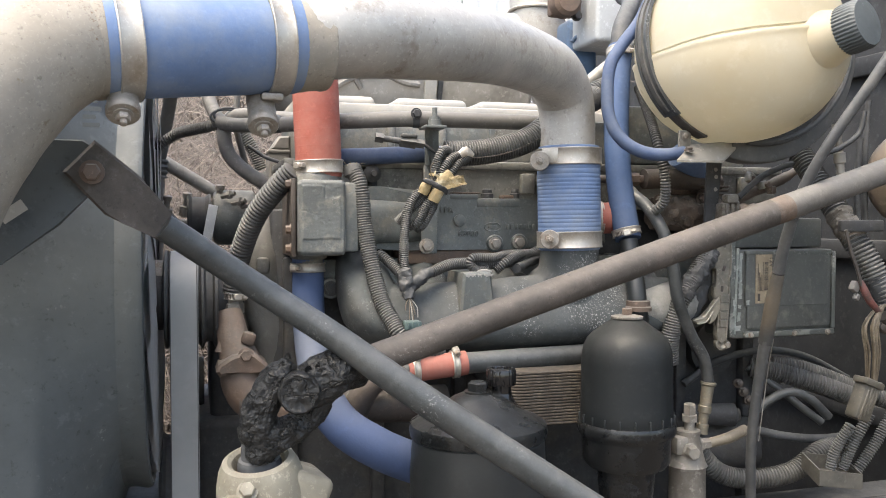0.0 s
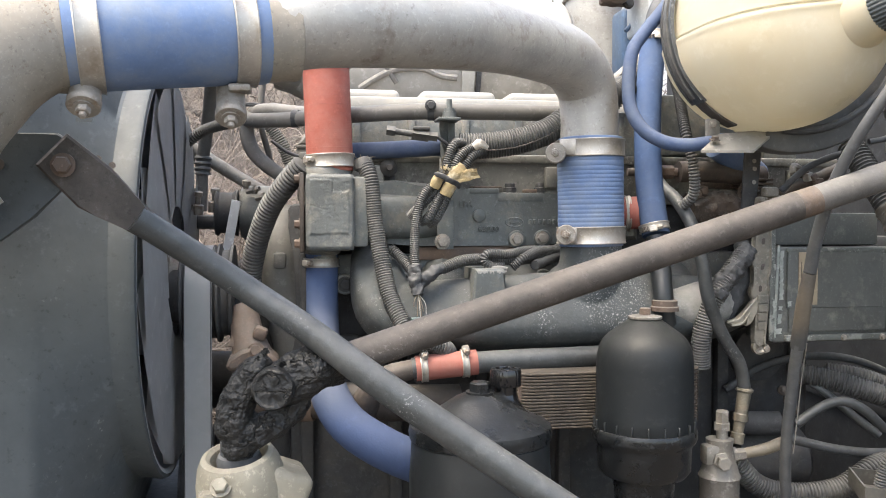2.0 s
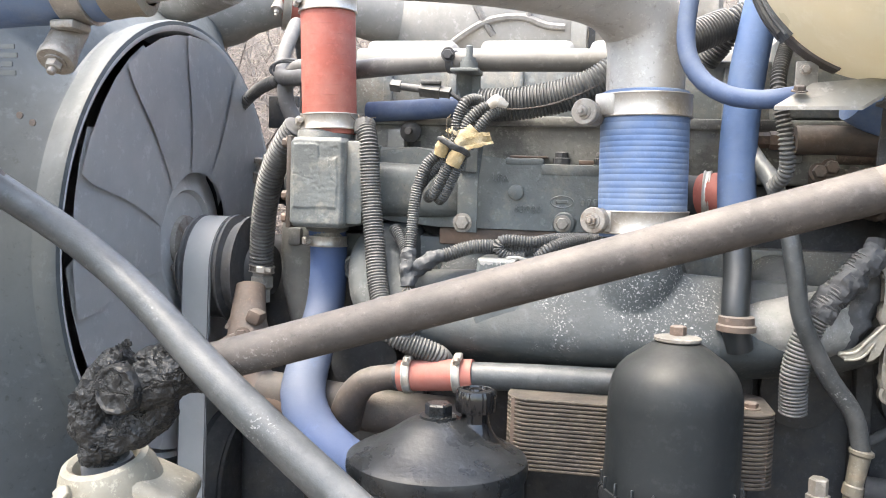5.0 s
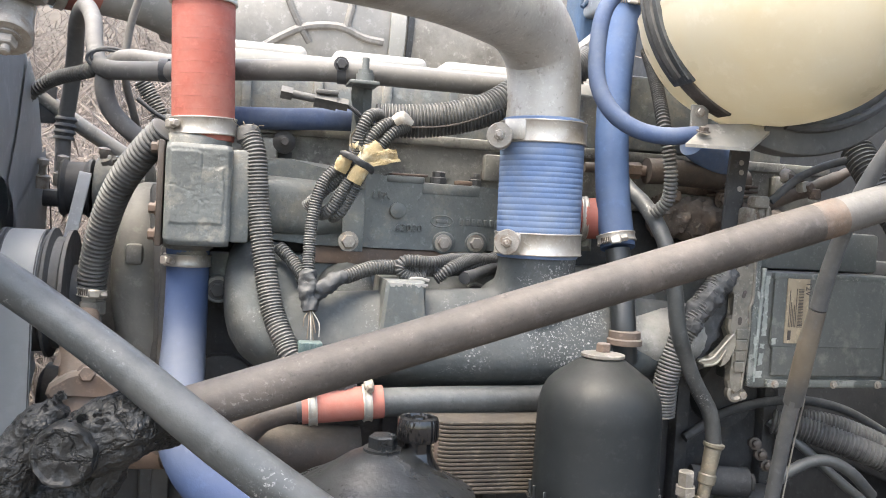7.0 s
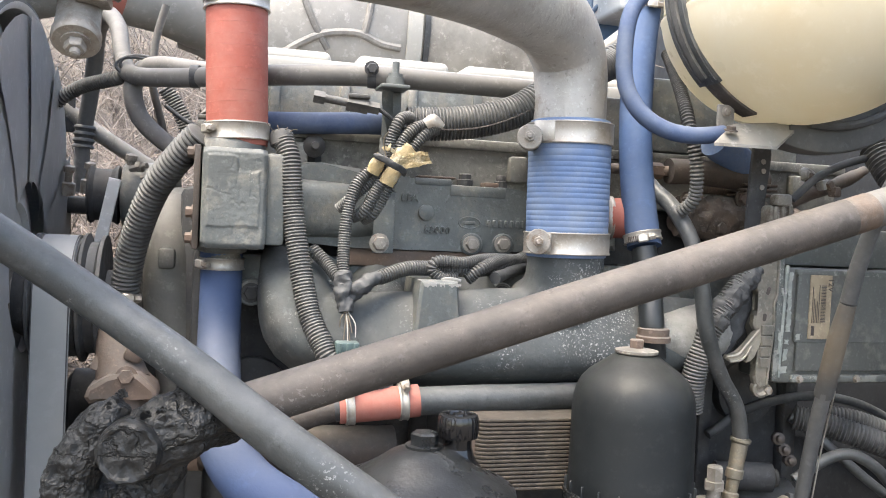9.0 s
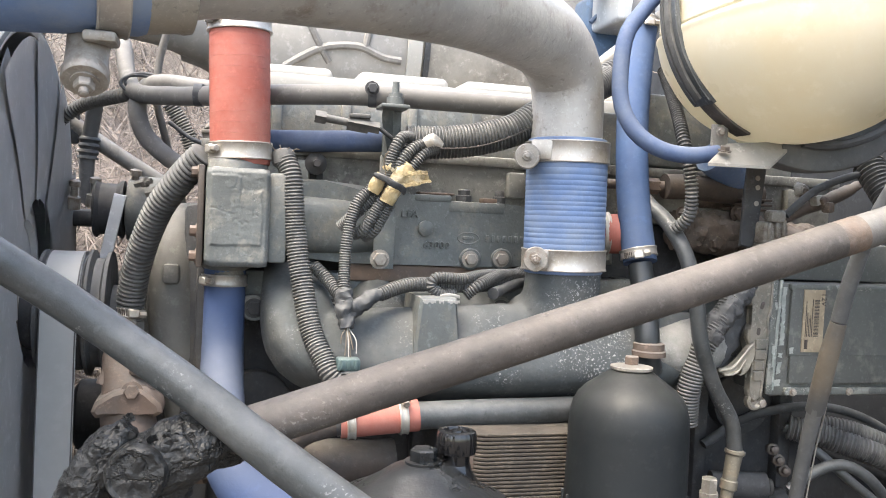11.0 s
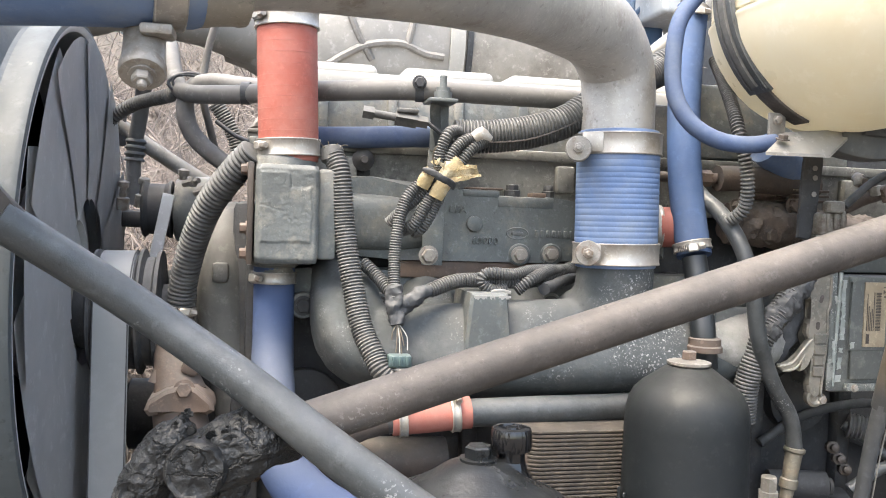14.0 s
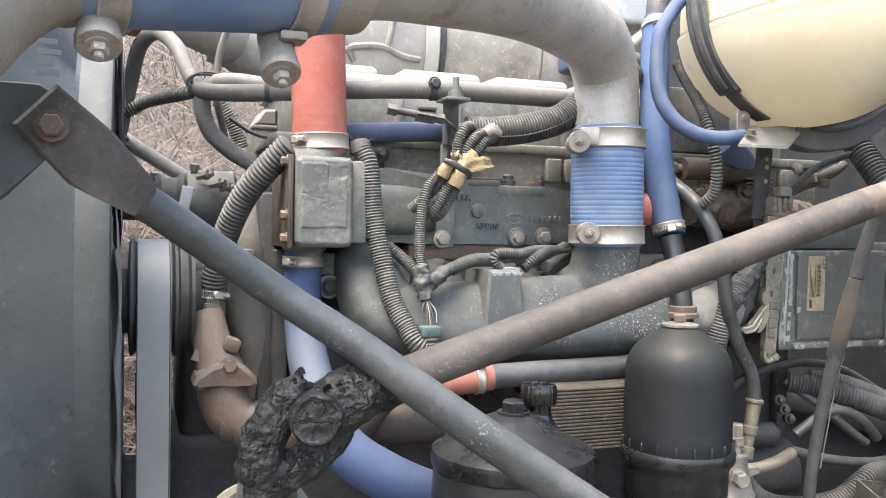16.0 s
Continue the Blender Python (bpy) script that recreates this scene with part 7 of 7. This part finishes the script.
part("lower_tube", bm, M_STRAP, SK, "flattened black lower length")
# Pale line down the tube's right side, painted as its highlight.
bm = bmesh.new()
sweep(bm, [(0.9445, 1.212, 1.197), (0.9505, 1.234, 1.135), (0.9570, 1.264, 1.008)], 0.0010, 6)
part("seam", bm, M_GALV, SK, "pale highlight line along the tube")

# thick harness and loose tan wires beside the cab
hc = conduit("harness_conduit", [(1.143, 1.396, 1.528), (1.144, 1.388, 1.517), (1.147, 1.360, 1.482), (1.151, 1.330, 1.445), (1.154, 1.300, 1.408), (1.158, 1.275, 1.374), (1.169, 1.255, 1.337), (1.191, 1.235, 1.281), (1.204, 1.230, 1.254)], 0.0212, "thick black corrugated harness with torn tape", pitch=0.007, depth=0.004)
bm = bmesh.new()
sweep(bm, [(1.153, 1.302, 1.412), (1.155, 1.284, 1.388), (1.161, 1.268, 1.362)], [0.0230, 0.0245, 0.0230], 30, 0.002, rough=0.005)
part("tape_wrap", bm, surf("dusty_brown_tape", (0.075, 0.066, 0.056), 0.7, 0, 0.25, 30, (0.13, 0.115, 0.095), 0.4, 24, 0.3, 0.3, bump=0.6), hc, "torn dusty brown tape wrap")
bm = bmesh.new()
sweep(bm, [(1.184, 1.240, 1.298), (1.193, 1.235, 1.277), (1.207, 1.229, 1.248)], [0.0222, 0.0232, 0.0215], 30, 0.002, rough=0.004)
part("tape_end", bm, M_RUB, hc, "black tape round the frayed end")
bm = bmesh.new()
sweep(bm, [(1.070, 1.190, 1.382), (1.080, 1.188, 1.345), (1.093, 1.188, 1.316), (1.106, 1.192, 1.288)], 0.0075, 14, 0.006, flat=0.4)
part("strap", bm, M_SHAFT, hc, "flat brown strap")
bm = bmesh.new()
sweep(bm, [(1.104, 1.192, 1.294), (1.113, 1.190, 1.275), (1.128, 1.192, 1.256), (1.152, 1.200, 1.239)], [0.005, 0.0068, 0.0066, 0.005], 12, 0.005, rough=0.001)
part("red_sleeve", bm, surf("dirty_red_sleeve", (0.16, 0.050, 0.042), 0.65, 0, 0.25, 30, (0.07, 0.045, 0.04), 0.45, 22, 0.3, 0.2), hc, "dirty red wire sleeve")
bm = bmesh.new()
block(bm, (1.096, 1.196, 1.284), (0.016, 0.012, 0.018), 0.003, Euler((0, 0.5, 0.2)).to_matrix())
block(bm, (1.100, 1.196, 1.266), (0.010, 0.010, 0.012), 0.003, Euler((0, 0.5, 0.2)).to_matrix())
part("clip", bm, M_HOSE, hc, "pale wire clip")
bm = bmesh.new()
sweep(bm, [(1.178, 1.215, 1.228), (1.196, 1.215, 1.218), (1.222, 1.220, 1.214)], [0.011, 0.014, 0.012], 16, 0.004, rough=0.004)
sweep(bm, [(1.172, 1.220, 1.212), (1.190, 1.220, 1.203), (1.215, 1.224, 1.204)], [0.007, 0.009, 0.008], 14, 0.004, rough=0.003)
part("connector", bm, M_BROWN, hc, "grimy brown connector ends")
th = thing("harness_bracket", (1.141, 1.220, 1.390), "black slotted harness bracket", "bracket")
bm = bmesh.new()
a, b = (1.101, 1.235, 1.378), (1.196, 1.235, 1.399)
span(bm, a, (b[0], 1.245, b[2]), 0.003)
part("arm", bm, M_IRON, th)
TW = thing("loose_wires", (1.128, 1.200, 1.163), "bundle of loose tan wires with a plug", "wiring")
rg = random.Random(2)
for k in range(18):
    o = V(rg.uniform(-0.017, 0.017), rg.uniform(-0.014, 0.012), 0)
    bm = bmesh.new()
    sweep(bm, [V(1.196, 1.220, 1.248), V(1.160, 1.204, 1.244) + o * 0.4, V(1.134, 1.196, 1.214) + o * 0.9, V(1.143, 1.200, 1.165) + o * rg.uniform(0.4, 1.0), V(1.152, 1.212, 1.108) + o * 0.6], 0.0017, 6)
    part("wire", bm, M_WIRE, TW)
bm = bmesh.new()
a, b = (1.112, 1.220, 1.033), (1.169, 1.220, 1.128)
block(bm, (V(a) + V(b)) / 2, (0.034, 0.03, 0.075), 0.005, Euler((0, radians(22), 0)).to_matrix())
for k in range(4):
    block(bm, (V(a) + V(b)) / 2 + V(-0.012 + 0.009 * k, -0.0155 + 0.0005 * k, 0.004 * k - 0.006), (0.0045, 0.004, 0.055), 0.001, Euler((0, radians(22), 0)).to_matrix(), 1)
block(bm, (V(a) + V(b)) / 2 + V(0.008, -0.004, 0.030), (0.042, 0.034, 0.012), 0.003, Euler((0, radians(22), 0)).to_matrix())
part("plug", bm, surf("olive_plug_plastic", (0.080, 0.072, 0.055), 0.6, 0, 0.2, 20, (0.055, 0.05, 0.04), 0.4, 24, 0.2, 0.3), TW, "dirty olive multi-pin plug")
for pts in ([(1.170, 1.280, 1.019), (1.150, 1.295, 0.970), (1.142, 1.300, 0.932)], [(1.213, 1.280, 1.037), (1.185, 1.290, 0.979), (1.170, 1.300, 0.930)], [(1.275, 1.280, 1.049), (1.235, 1.290, 0.975), (1.201, 1.300, 0.922)]):
    bm = bmesh.new()
    sweep(bm, pts, 0.0095, 14, ribs=(0.005, 0.0025))
    part("conduit", bm, M_CORRG, TW)
th = thing("cable_tray", (1.124, 1.260, 0.946), "small open plastic tray holding conduit ends", "tray")
bm = bmesh.new()
o = V(1.091, 1.270, 0.944)
u = V(0.095, 0.0, -0.016)
w = V(0.02, 0.07, 0.012)
for p0, d0 in ((o, u), (o + w, u), (o, w), (o + u, w)):
    q = [p0, p0 + d0, p0 + d0 + V(0, 0, -0.028), p0 + V(0, 0, -0.028)]
    n = d0.cross(V(0, 0, 1)).normalized() * 0.003
    vs = [bm.verts.new(x) for x in q] + [bm.verts.new(x + n) for x in q]
    for f in ((0, 1, 2, 3), (7, 6, 5, 4), (0, 4, 5, 1), (1, 5, 6, 2), (2, 6, 7, 3), (3, 7, 4, 0)):
        bm.faces.new([vs[i] for i in f])
q = [o, o + u, o + u + w, o + w]
vs = [bm.verts.new(x + V(0, 0, -0.026)) for x in q] + [bm.verts.new(x + V(0, 0, -0.03)) for x in q]
for f in ((0, 1, 2, 3), (7, 6, 5, 4), (0, 4, 5, 1), (1, 5, 6, 2), (2, 6, 7, 3), (3, 7, 4, 0)):
    bm.faces.new([vs[i] for i in f])
part("tray", bm, surf("olive_tray_plastic", (0.060, 0.057, 0.050), 0.65, 0, 0.2, 20, (0.095, 0.088, 0.075), 0.4, 14, 0.3, 0.3, bump=0.15), th, smooth=False)
th = thing("brake_chamber", (1.238, 1.250, 1.496), "tan painted round brake chamber beside the cab", "brake chamber")
bm = bmesh.new()
lathe(bm, [(0.03, -0.09), (0.085, -0.07), (0.098, -0.02), (0.102, -0.006), (0.102, 0.006), (0.095, 0.02), (0.05, 0.05), (0.02, 0.056)], (1.350, 1.300, 1.480), (-0.55, -0.8, 0.1), 44)
part("shell", bm, M_TAN, th)
bolt(th, (1.211, 1.220, 1.531), (-0.55, -0.8, 0.1), 0.012, 0.012, M_IRON)
th = thing("brass_valve", (1.161, 1.300, 1.518), "small dull metal valve on a thin pipe", "valve")
bm = bmesh.new()
lathe(bm, [(0.006, -0.04), (0.008, -0.038), (0.008, -0.02), (0.011, -0.018), (0.011, 0.0), (0.007, 0.002), (0.007, 0.04), (0.010, 0.042), (0.010, 0.055)], (1.169, 1.320, 1.525), (-0.1, 0, 1), 10)
part("valve_body", bm, M_GALV, th)
for pts, r in (([(1.023, 1.420, 1.443), (1.059, 1.410, 1.479), (1.095, 1.400, 1.499), (1.130, 1.390, 1.511)], 0.006), ([(1.110, 1.300, 1.522), (1.147, 1.300, 1.530), (1.195, 1.300, 1.560), (1.207, 1.300, 1.602)], 0.005),
               ([(1.245, 1.350, 1.556), (1.238, 1.350, 1.470), (1.242, 1.350, 1.394)], 0.006), ([(1.272, 1.360, 1.633), (1.265, 1.360, 1.503), (1.270, 1.360, 1.372)], 0.006)):
    th = thing("thin_cable", pts[0], "thin black cable by the cab wall", "cable")
    bm = bmesh.new()
    sweep(bm, pts, r, 10)
    part("cable", bm, M_RUB, th)
th = thing("frayed_plug", (1.087, 1.450, 1.472), "corroded plug end with pale terminals", "connector")
bm = bmesh.new()
for d in ((0, 0, 0), (0.02, 0, -0.012), (0.034, 0, -0.02)):
    block(bm, V(1.078, 1.460, 1.486) + V(d), (0.02, 0.02, 0.016), 0.005, Euler((0.3, 0.5, 0.2)).to_matrix())
part("plug", bm, M_GALV, th)
# turbo-side and head clutter towards the cab
th = thing("exhaust_manifold", (0.95, 1.55, 1.35), "rust-brown cast exhaust section at the rear of the engine", "manifold")
bm = bmesh.new()
sweep(bm, [(0.901, 1.540, 1.411), (0.978, 1.540, 1.411), (1.090, 1.550, 1.399), (1.193, 1.560, 1.393)], [0.03, 0.036, 0.038, 0.036], 36, 0.004, rough=0.007)
span(bm, (0.937, 1.560, 1.451), V(1.035, 1.560, 1.470) + V(0, 0.05, 0), 0.005)
part("casting", bm, M_EXH, th)
for k in range(3):
    bm = bmesh.new()
    q = V(1.026, 1.500, 1.451) + V(0, 0, 0.008 * k)
    span(bm, q - V(0.03, 0.0, 0.002), q + V(0.03, 0.05, 0.002), 0.001)
    part("flange_plate", bm, M_EXH, th)
rg = random.Random(21)
for k in range(9):
    q = V(0.902, 1.520, 1.423).lerp(V(1.021, 1.520, 1.420), k / 8) + V(0, rg.uniform(-0.01, 0.02), rg.uniform(-0.03, 0.035))
    bolt(th, q, (rg.uniform(-0.3, 0.3), -1, 0.1), rg.uniform(0.007, 0.012), 0.011, M_EXH)
th = thing("rear_valve_block", (1.073, 1.440, 1.473), "corroded brown valve block with cable ends", "valve")
for k in range(6):
    bm = bmesh.new()
    q = V(1.060, 1.440, 1.485).lerp(V(1.097, 1.420, 1.463), k / 5) + V(0, 0, rg.uniform(-0.006, 0.006))
    block(bm, q, (rg.uniform(0.010, 0.018), 0.014, rg.uniform(0.010, 0.016)), 0.003, Euler((rg.uniform(-0.5, 0.5), rg.uniform(-0.7, 0.7), 0.3)).to_matrix())
    part("terminal", bm, M_EXH if k % 3 else M_GALV, th)
bm = bmesh.new()
sweep(bm, [(1.042, 1.470, 1.434), (1.080, 1.460, 1.454), (1.141, 1.460, 1.477), (1.191, 1.470, 1.498)], [0.010, 0.011, 0.010, 0.008], 18, rough=0.002)
part("body", bm, M_BROWN, th)
th = thing("fuel_rail_pipe", (0.916, 1.500, 1.478), "brown steel pipe with union nuts across the head", "pipe")
bm = bmesh.new()
sweep(bm, [(0.777, 1.540, 1.481), (0.846, 1.530, 1.481), (0.871, 1.520, 1.481)], 0.008, 12)
lathe(bm, [(0.013, -0.012), (0.013, 0.012)], (0.851, 1.528, 1.481), (1, 0, 0), 6)
lathe(bm, [(0.011, -0.012), (0.011, 0.012)], (0.827, 1.530, 1.481), (1, 0, 0), 6)
part("thin_pipe", bm, M_RUST, th)
bm = bmesh.new()
sweep(bm, [(0.871, 1.520, 1.481), (0.927, 1.520, 1.482), (1.049, 1.530, 1.475)], 0.020, 18)
part("thick_pipe", bm, M_BROWN, th)
bm = bmesh.new()
sweep(bm, [(0.774, 1.430, 1.232), (0.873, 1.440, 1.233), (0.920, 1.460, 1.241)], [0.03, 0.045, 0.045], 20)
tagged(part("manifold_end", bm, surf("bare_flaked_casting", (0.21, 0.21, 0.20), 0.6, 0.1, 0.18, 18, (0.30, 0.295, 0.28), 0.4, 12, 0.25, 0.25, bump=0.5, bscale=70, fleck=((0.46, 0.46, 0.44), 0.55, 10)), ENG), "flaking bare end of the intake manifold")

# ---------------------------------------------------------------- air cleaner behind the engine
AC = thing("air_cleaner", (0.6, 2.15, 1.66), "dusty air cleaner canister with ribbed plastic duct", "air cleaner")
AY, AZ, AR = 2.15, 1.775, 0.175
bm = bmesh.new()
lathe(bm, [(0.060, -0.02), (0.072, 0.02), (0.098, 0.07), (0.135, 0.13), (AR - 0.012, 0.18), (AR, 0.24), (AR, 0.42), (AR - 0.005, 0.43)], (0.12, AY, AZ), (1, 0, 0), 56)
part("plastic_duct", bm, M_DUCT, AC, "grey-brown moulded plastic duct")
def on_duct(p):
    return (p[0], AY - math.sqrt(max(0.0, (AR + 0.001) ** 2 - (p[2] - AZ) ** 2)), p[2])


for pts in ([(0.316, 1.985, 1.863), (0.337, 1.985, 1.800), (0.352, 1.990, 1.764), (0.370, 1.990, 1.733), (0.386, 2.000, 1.710)], [(0.474, 1.985, 1.855), (0.465, 1.985, 1.799), (0.459, 1.990, 1.766), (0.454, 1.990, 1.739)]):
    bm = bmesh.new()
    sweep(bm, [on_duct(p) for p in pts], 0.007, 8)
    part("rib", bm, M_HOSE, AC)
bm = bmesh.new()
sweep(bm, [on_duct(p) for p in ((0.300, 2.000, 1.695), (0.331, 1.990, 1.715), (0.370, 1.990, 1.735), (0.409, 1.990, 1.743), (0.448, 1.990, 1.743), (0.489, 1.990, 1.728), (0.528, 2.000, 1.724))], 0.008, 8)
part("rib", bm, M_HOSE, AC)
bm = bmesh.new()
lathe(bm, [(AR + 0.002, 0), (AR + 0.006, 0.001), (AR + 0.006, 0.030), (AR + 0.002, 0.031)], (0.540, AY, AZ), (1, 0, 0), 56, caps=False)
part("strap", bm, M_COVER, AC, "pale steel strap")
bm = bmesh.new()
lathe(bm, [(AR + 0.002, 0), (AR + 0.008, 0.001), (AR + 0.005, 0.012), (AR + 0.002, 0.013)], (0.574, AY, AZ), (1, 0, 0), 56, caps=False)
part("rubber_strap", bm, M_RUB, AC)
bm = bmesh.new()
lathe(bm, [(AR - 0.004, 0), (AR, 0.002), (AR, 0.27), (AR - 0.01, 0.28), (0.1, 0.285)], (0.545, AY, AZ), (1, 0, 0), 56)
part("canister", bm, M_GALV, AC)
AD = thing("air_duct", (0.0, 2.0, 1.7), "dusty grey plastic air duct towards the radiator", "air duct")
bm = bmesh.new()
sweep(bm, [(0.18, 2.14, 1.780), (0.06, 2.08, 1.796), (-0.08, 2.03, 1.804), (-0.14, 2.02, 1.80), (-0.21, 2.02, 1.80), (-0.32, 2.02, 1.82), (-0.6, 2.02, 1.84)], [0.080, 0.066, 0.066, 0.078, 0.110, 0.13, 0.14], 32)
part("duct", bm, M_DUCT, AD)
bm = bmesh.new()
sweep(bm, [(-0.005, 2.057, 1.800), (-0.03, 2.047, 1.802), (-0.075, 2.032, 1.804)], [0.0695, 0.0695, 0.0695], 28)
part("red_hose", bm, M_RED, AD, "red silicone coupling hose")
band(AD, V(-0.065, 2.035, 1.8035), (-1, -0.4, 0.1), 0.0705, 0.018)
tbolt(AD, (-0.065, 1.962, 1.752), (0, -0.5, -0.85), 0.013, 0.035)

th = thing("intake_stack", (1.05, 2.45, 1.9), "bare metal air pipe with a raised seam ring", "air pipe")
bm = bmesh.new()
sweep(bm, [(1.027, 2.450, 2.286), (1.028, 2.450, 2.079), (1.038, 2.450, 1.976), (1.077, 2.450, 1.856), (1.145, 2.450, 1.735)], [0.084, 0.084, 0.086, 0.088, 0.088], 36)
part("pipe", bm, M_ALU, th)
bm = bmesh.new()
lathe(bm, [(0.086, -0.006), (0.093, -0.005), (0.095, 0.0), (0.093, 0.005), (0.086, 0.006)], (1.032, 2.450, 2.036), (0.06, 0.05, 1), 36, caps=False)
part("seam_ring", bm, M_STEEL, th)
th = thing("blue_washer_bottle", (1.079, 2.200, 1.878), "glossy cobalt blue bottle behind the pipes", "bottle")
bm = bmesh.new()
a, b = (1.047, 2.250, 1.789), (1.136, 2.250, 1.981)
span(bm, a, (b[0], 2.35, b[2]), 0.015, 3)
part("body", bm, M_COBALT, th)
bm = bmesh.new()
sweep(bm, [(1.044, 2.230, 1.906), (1.085, 2.230, 1.949), (1.133, 2.230, 1.984)], 0.006, 8)
part("rib", bm, M_COBALT, th)
th = thing("grey_panel_box", (1.115, 2.100, 1.953), "pale grey box behind the expansion tank", "box")
bm = bmesh.new()
a, b = (1.057, 2.100, 1.886), (1.191, 2.100, 2.097)
span(bm, a, (b[0], 2.3, b[2]), 0.012, 3)
part("body", bm, M_PALE, th)
th = thing("bracket_cluster", (1.003, 2.150, 1.973), "rusty dark bracket with bolts behind the pipes", "bracket")
bm = bmesh.new()
a, b = (0.961, 2.150, 1.967), (1.037, 2.150, 2.067)
span(bm, a, (b[0], 2.22, b[2]), 0.008)
lathe(bm, [(0.03, -0.03), (0.04, -0.02), (0.04, 0.02), (0.03, 0.03)], (0.972, 2.120, 1.986), (0, -1, 0), 20)
part("bracket", bm, M_RUST, th)
bolt(th, (1.015, 2.140, 1.959), (0, -1, 0), 0.012, 0.012, M_IRON)
th = thing("cross_pipe", (0.875, 1.700, 1.735), "dull tan pipe rising behind the heater hose", "pipe")
bm = bmesh.new()
sweep(bm, [(0.804, 1.750, 1.664), (0.858, 1.720, 1.715), (0.903, 1.700, 1.755), (0.961, 1.680, 1.810)], 0.0135, 16)
part("pipe", bm, M_GALV, th)
conduit("head_conduit", [(0.757, 1.620, 1.604), (0.779, 1.600, 1.632), (0.796, 1.600, 1.661), (0.831, 1.600, 1.680)], 0.018, "short black conduit behind the pipe", pitch=0.005, depth=0.003)
th = thing("rear_head_cover", (0.95, 1.62, 1.5), "dusty grey cover at the rear of the head", "cover")
bm = bmesh.new()
a, b = (0.853, 1.560, 1.514), (0.947, 1.560, 1.633)
span(bm, a, (b[0] + 0.06, 1.66, b[2]), 0.008)
part("cover", bm, M_GREY, th)
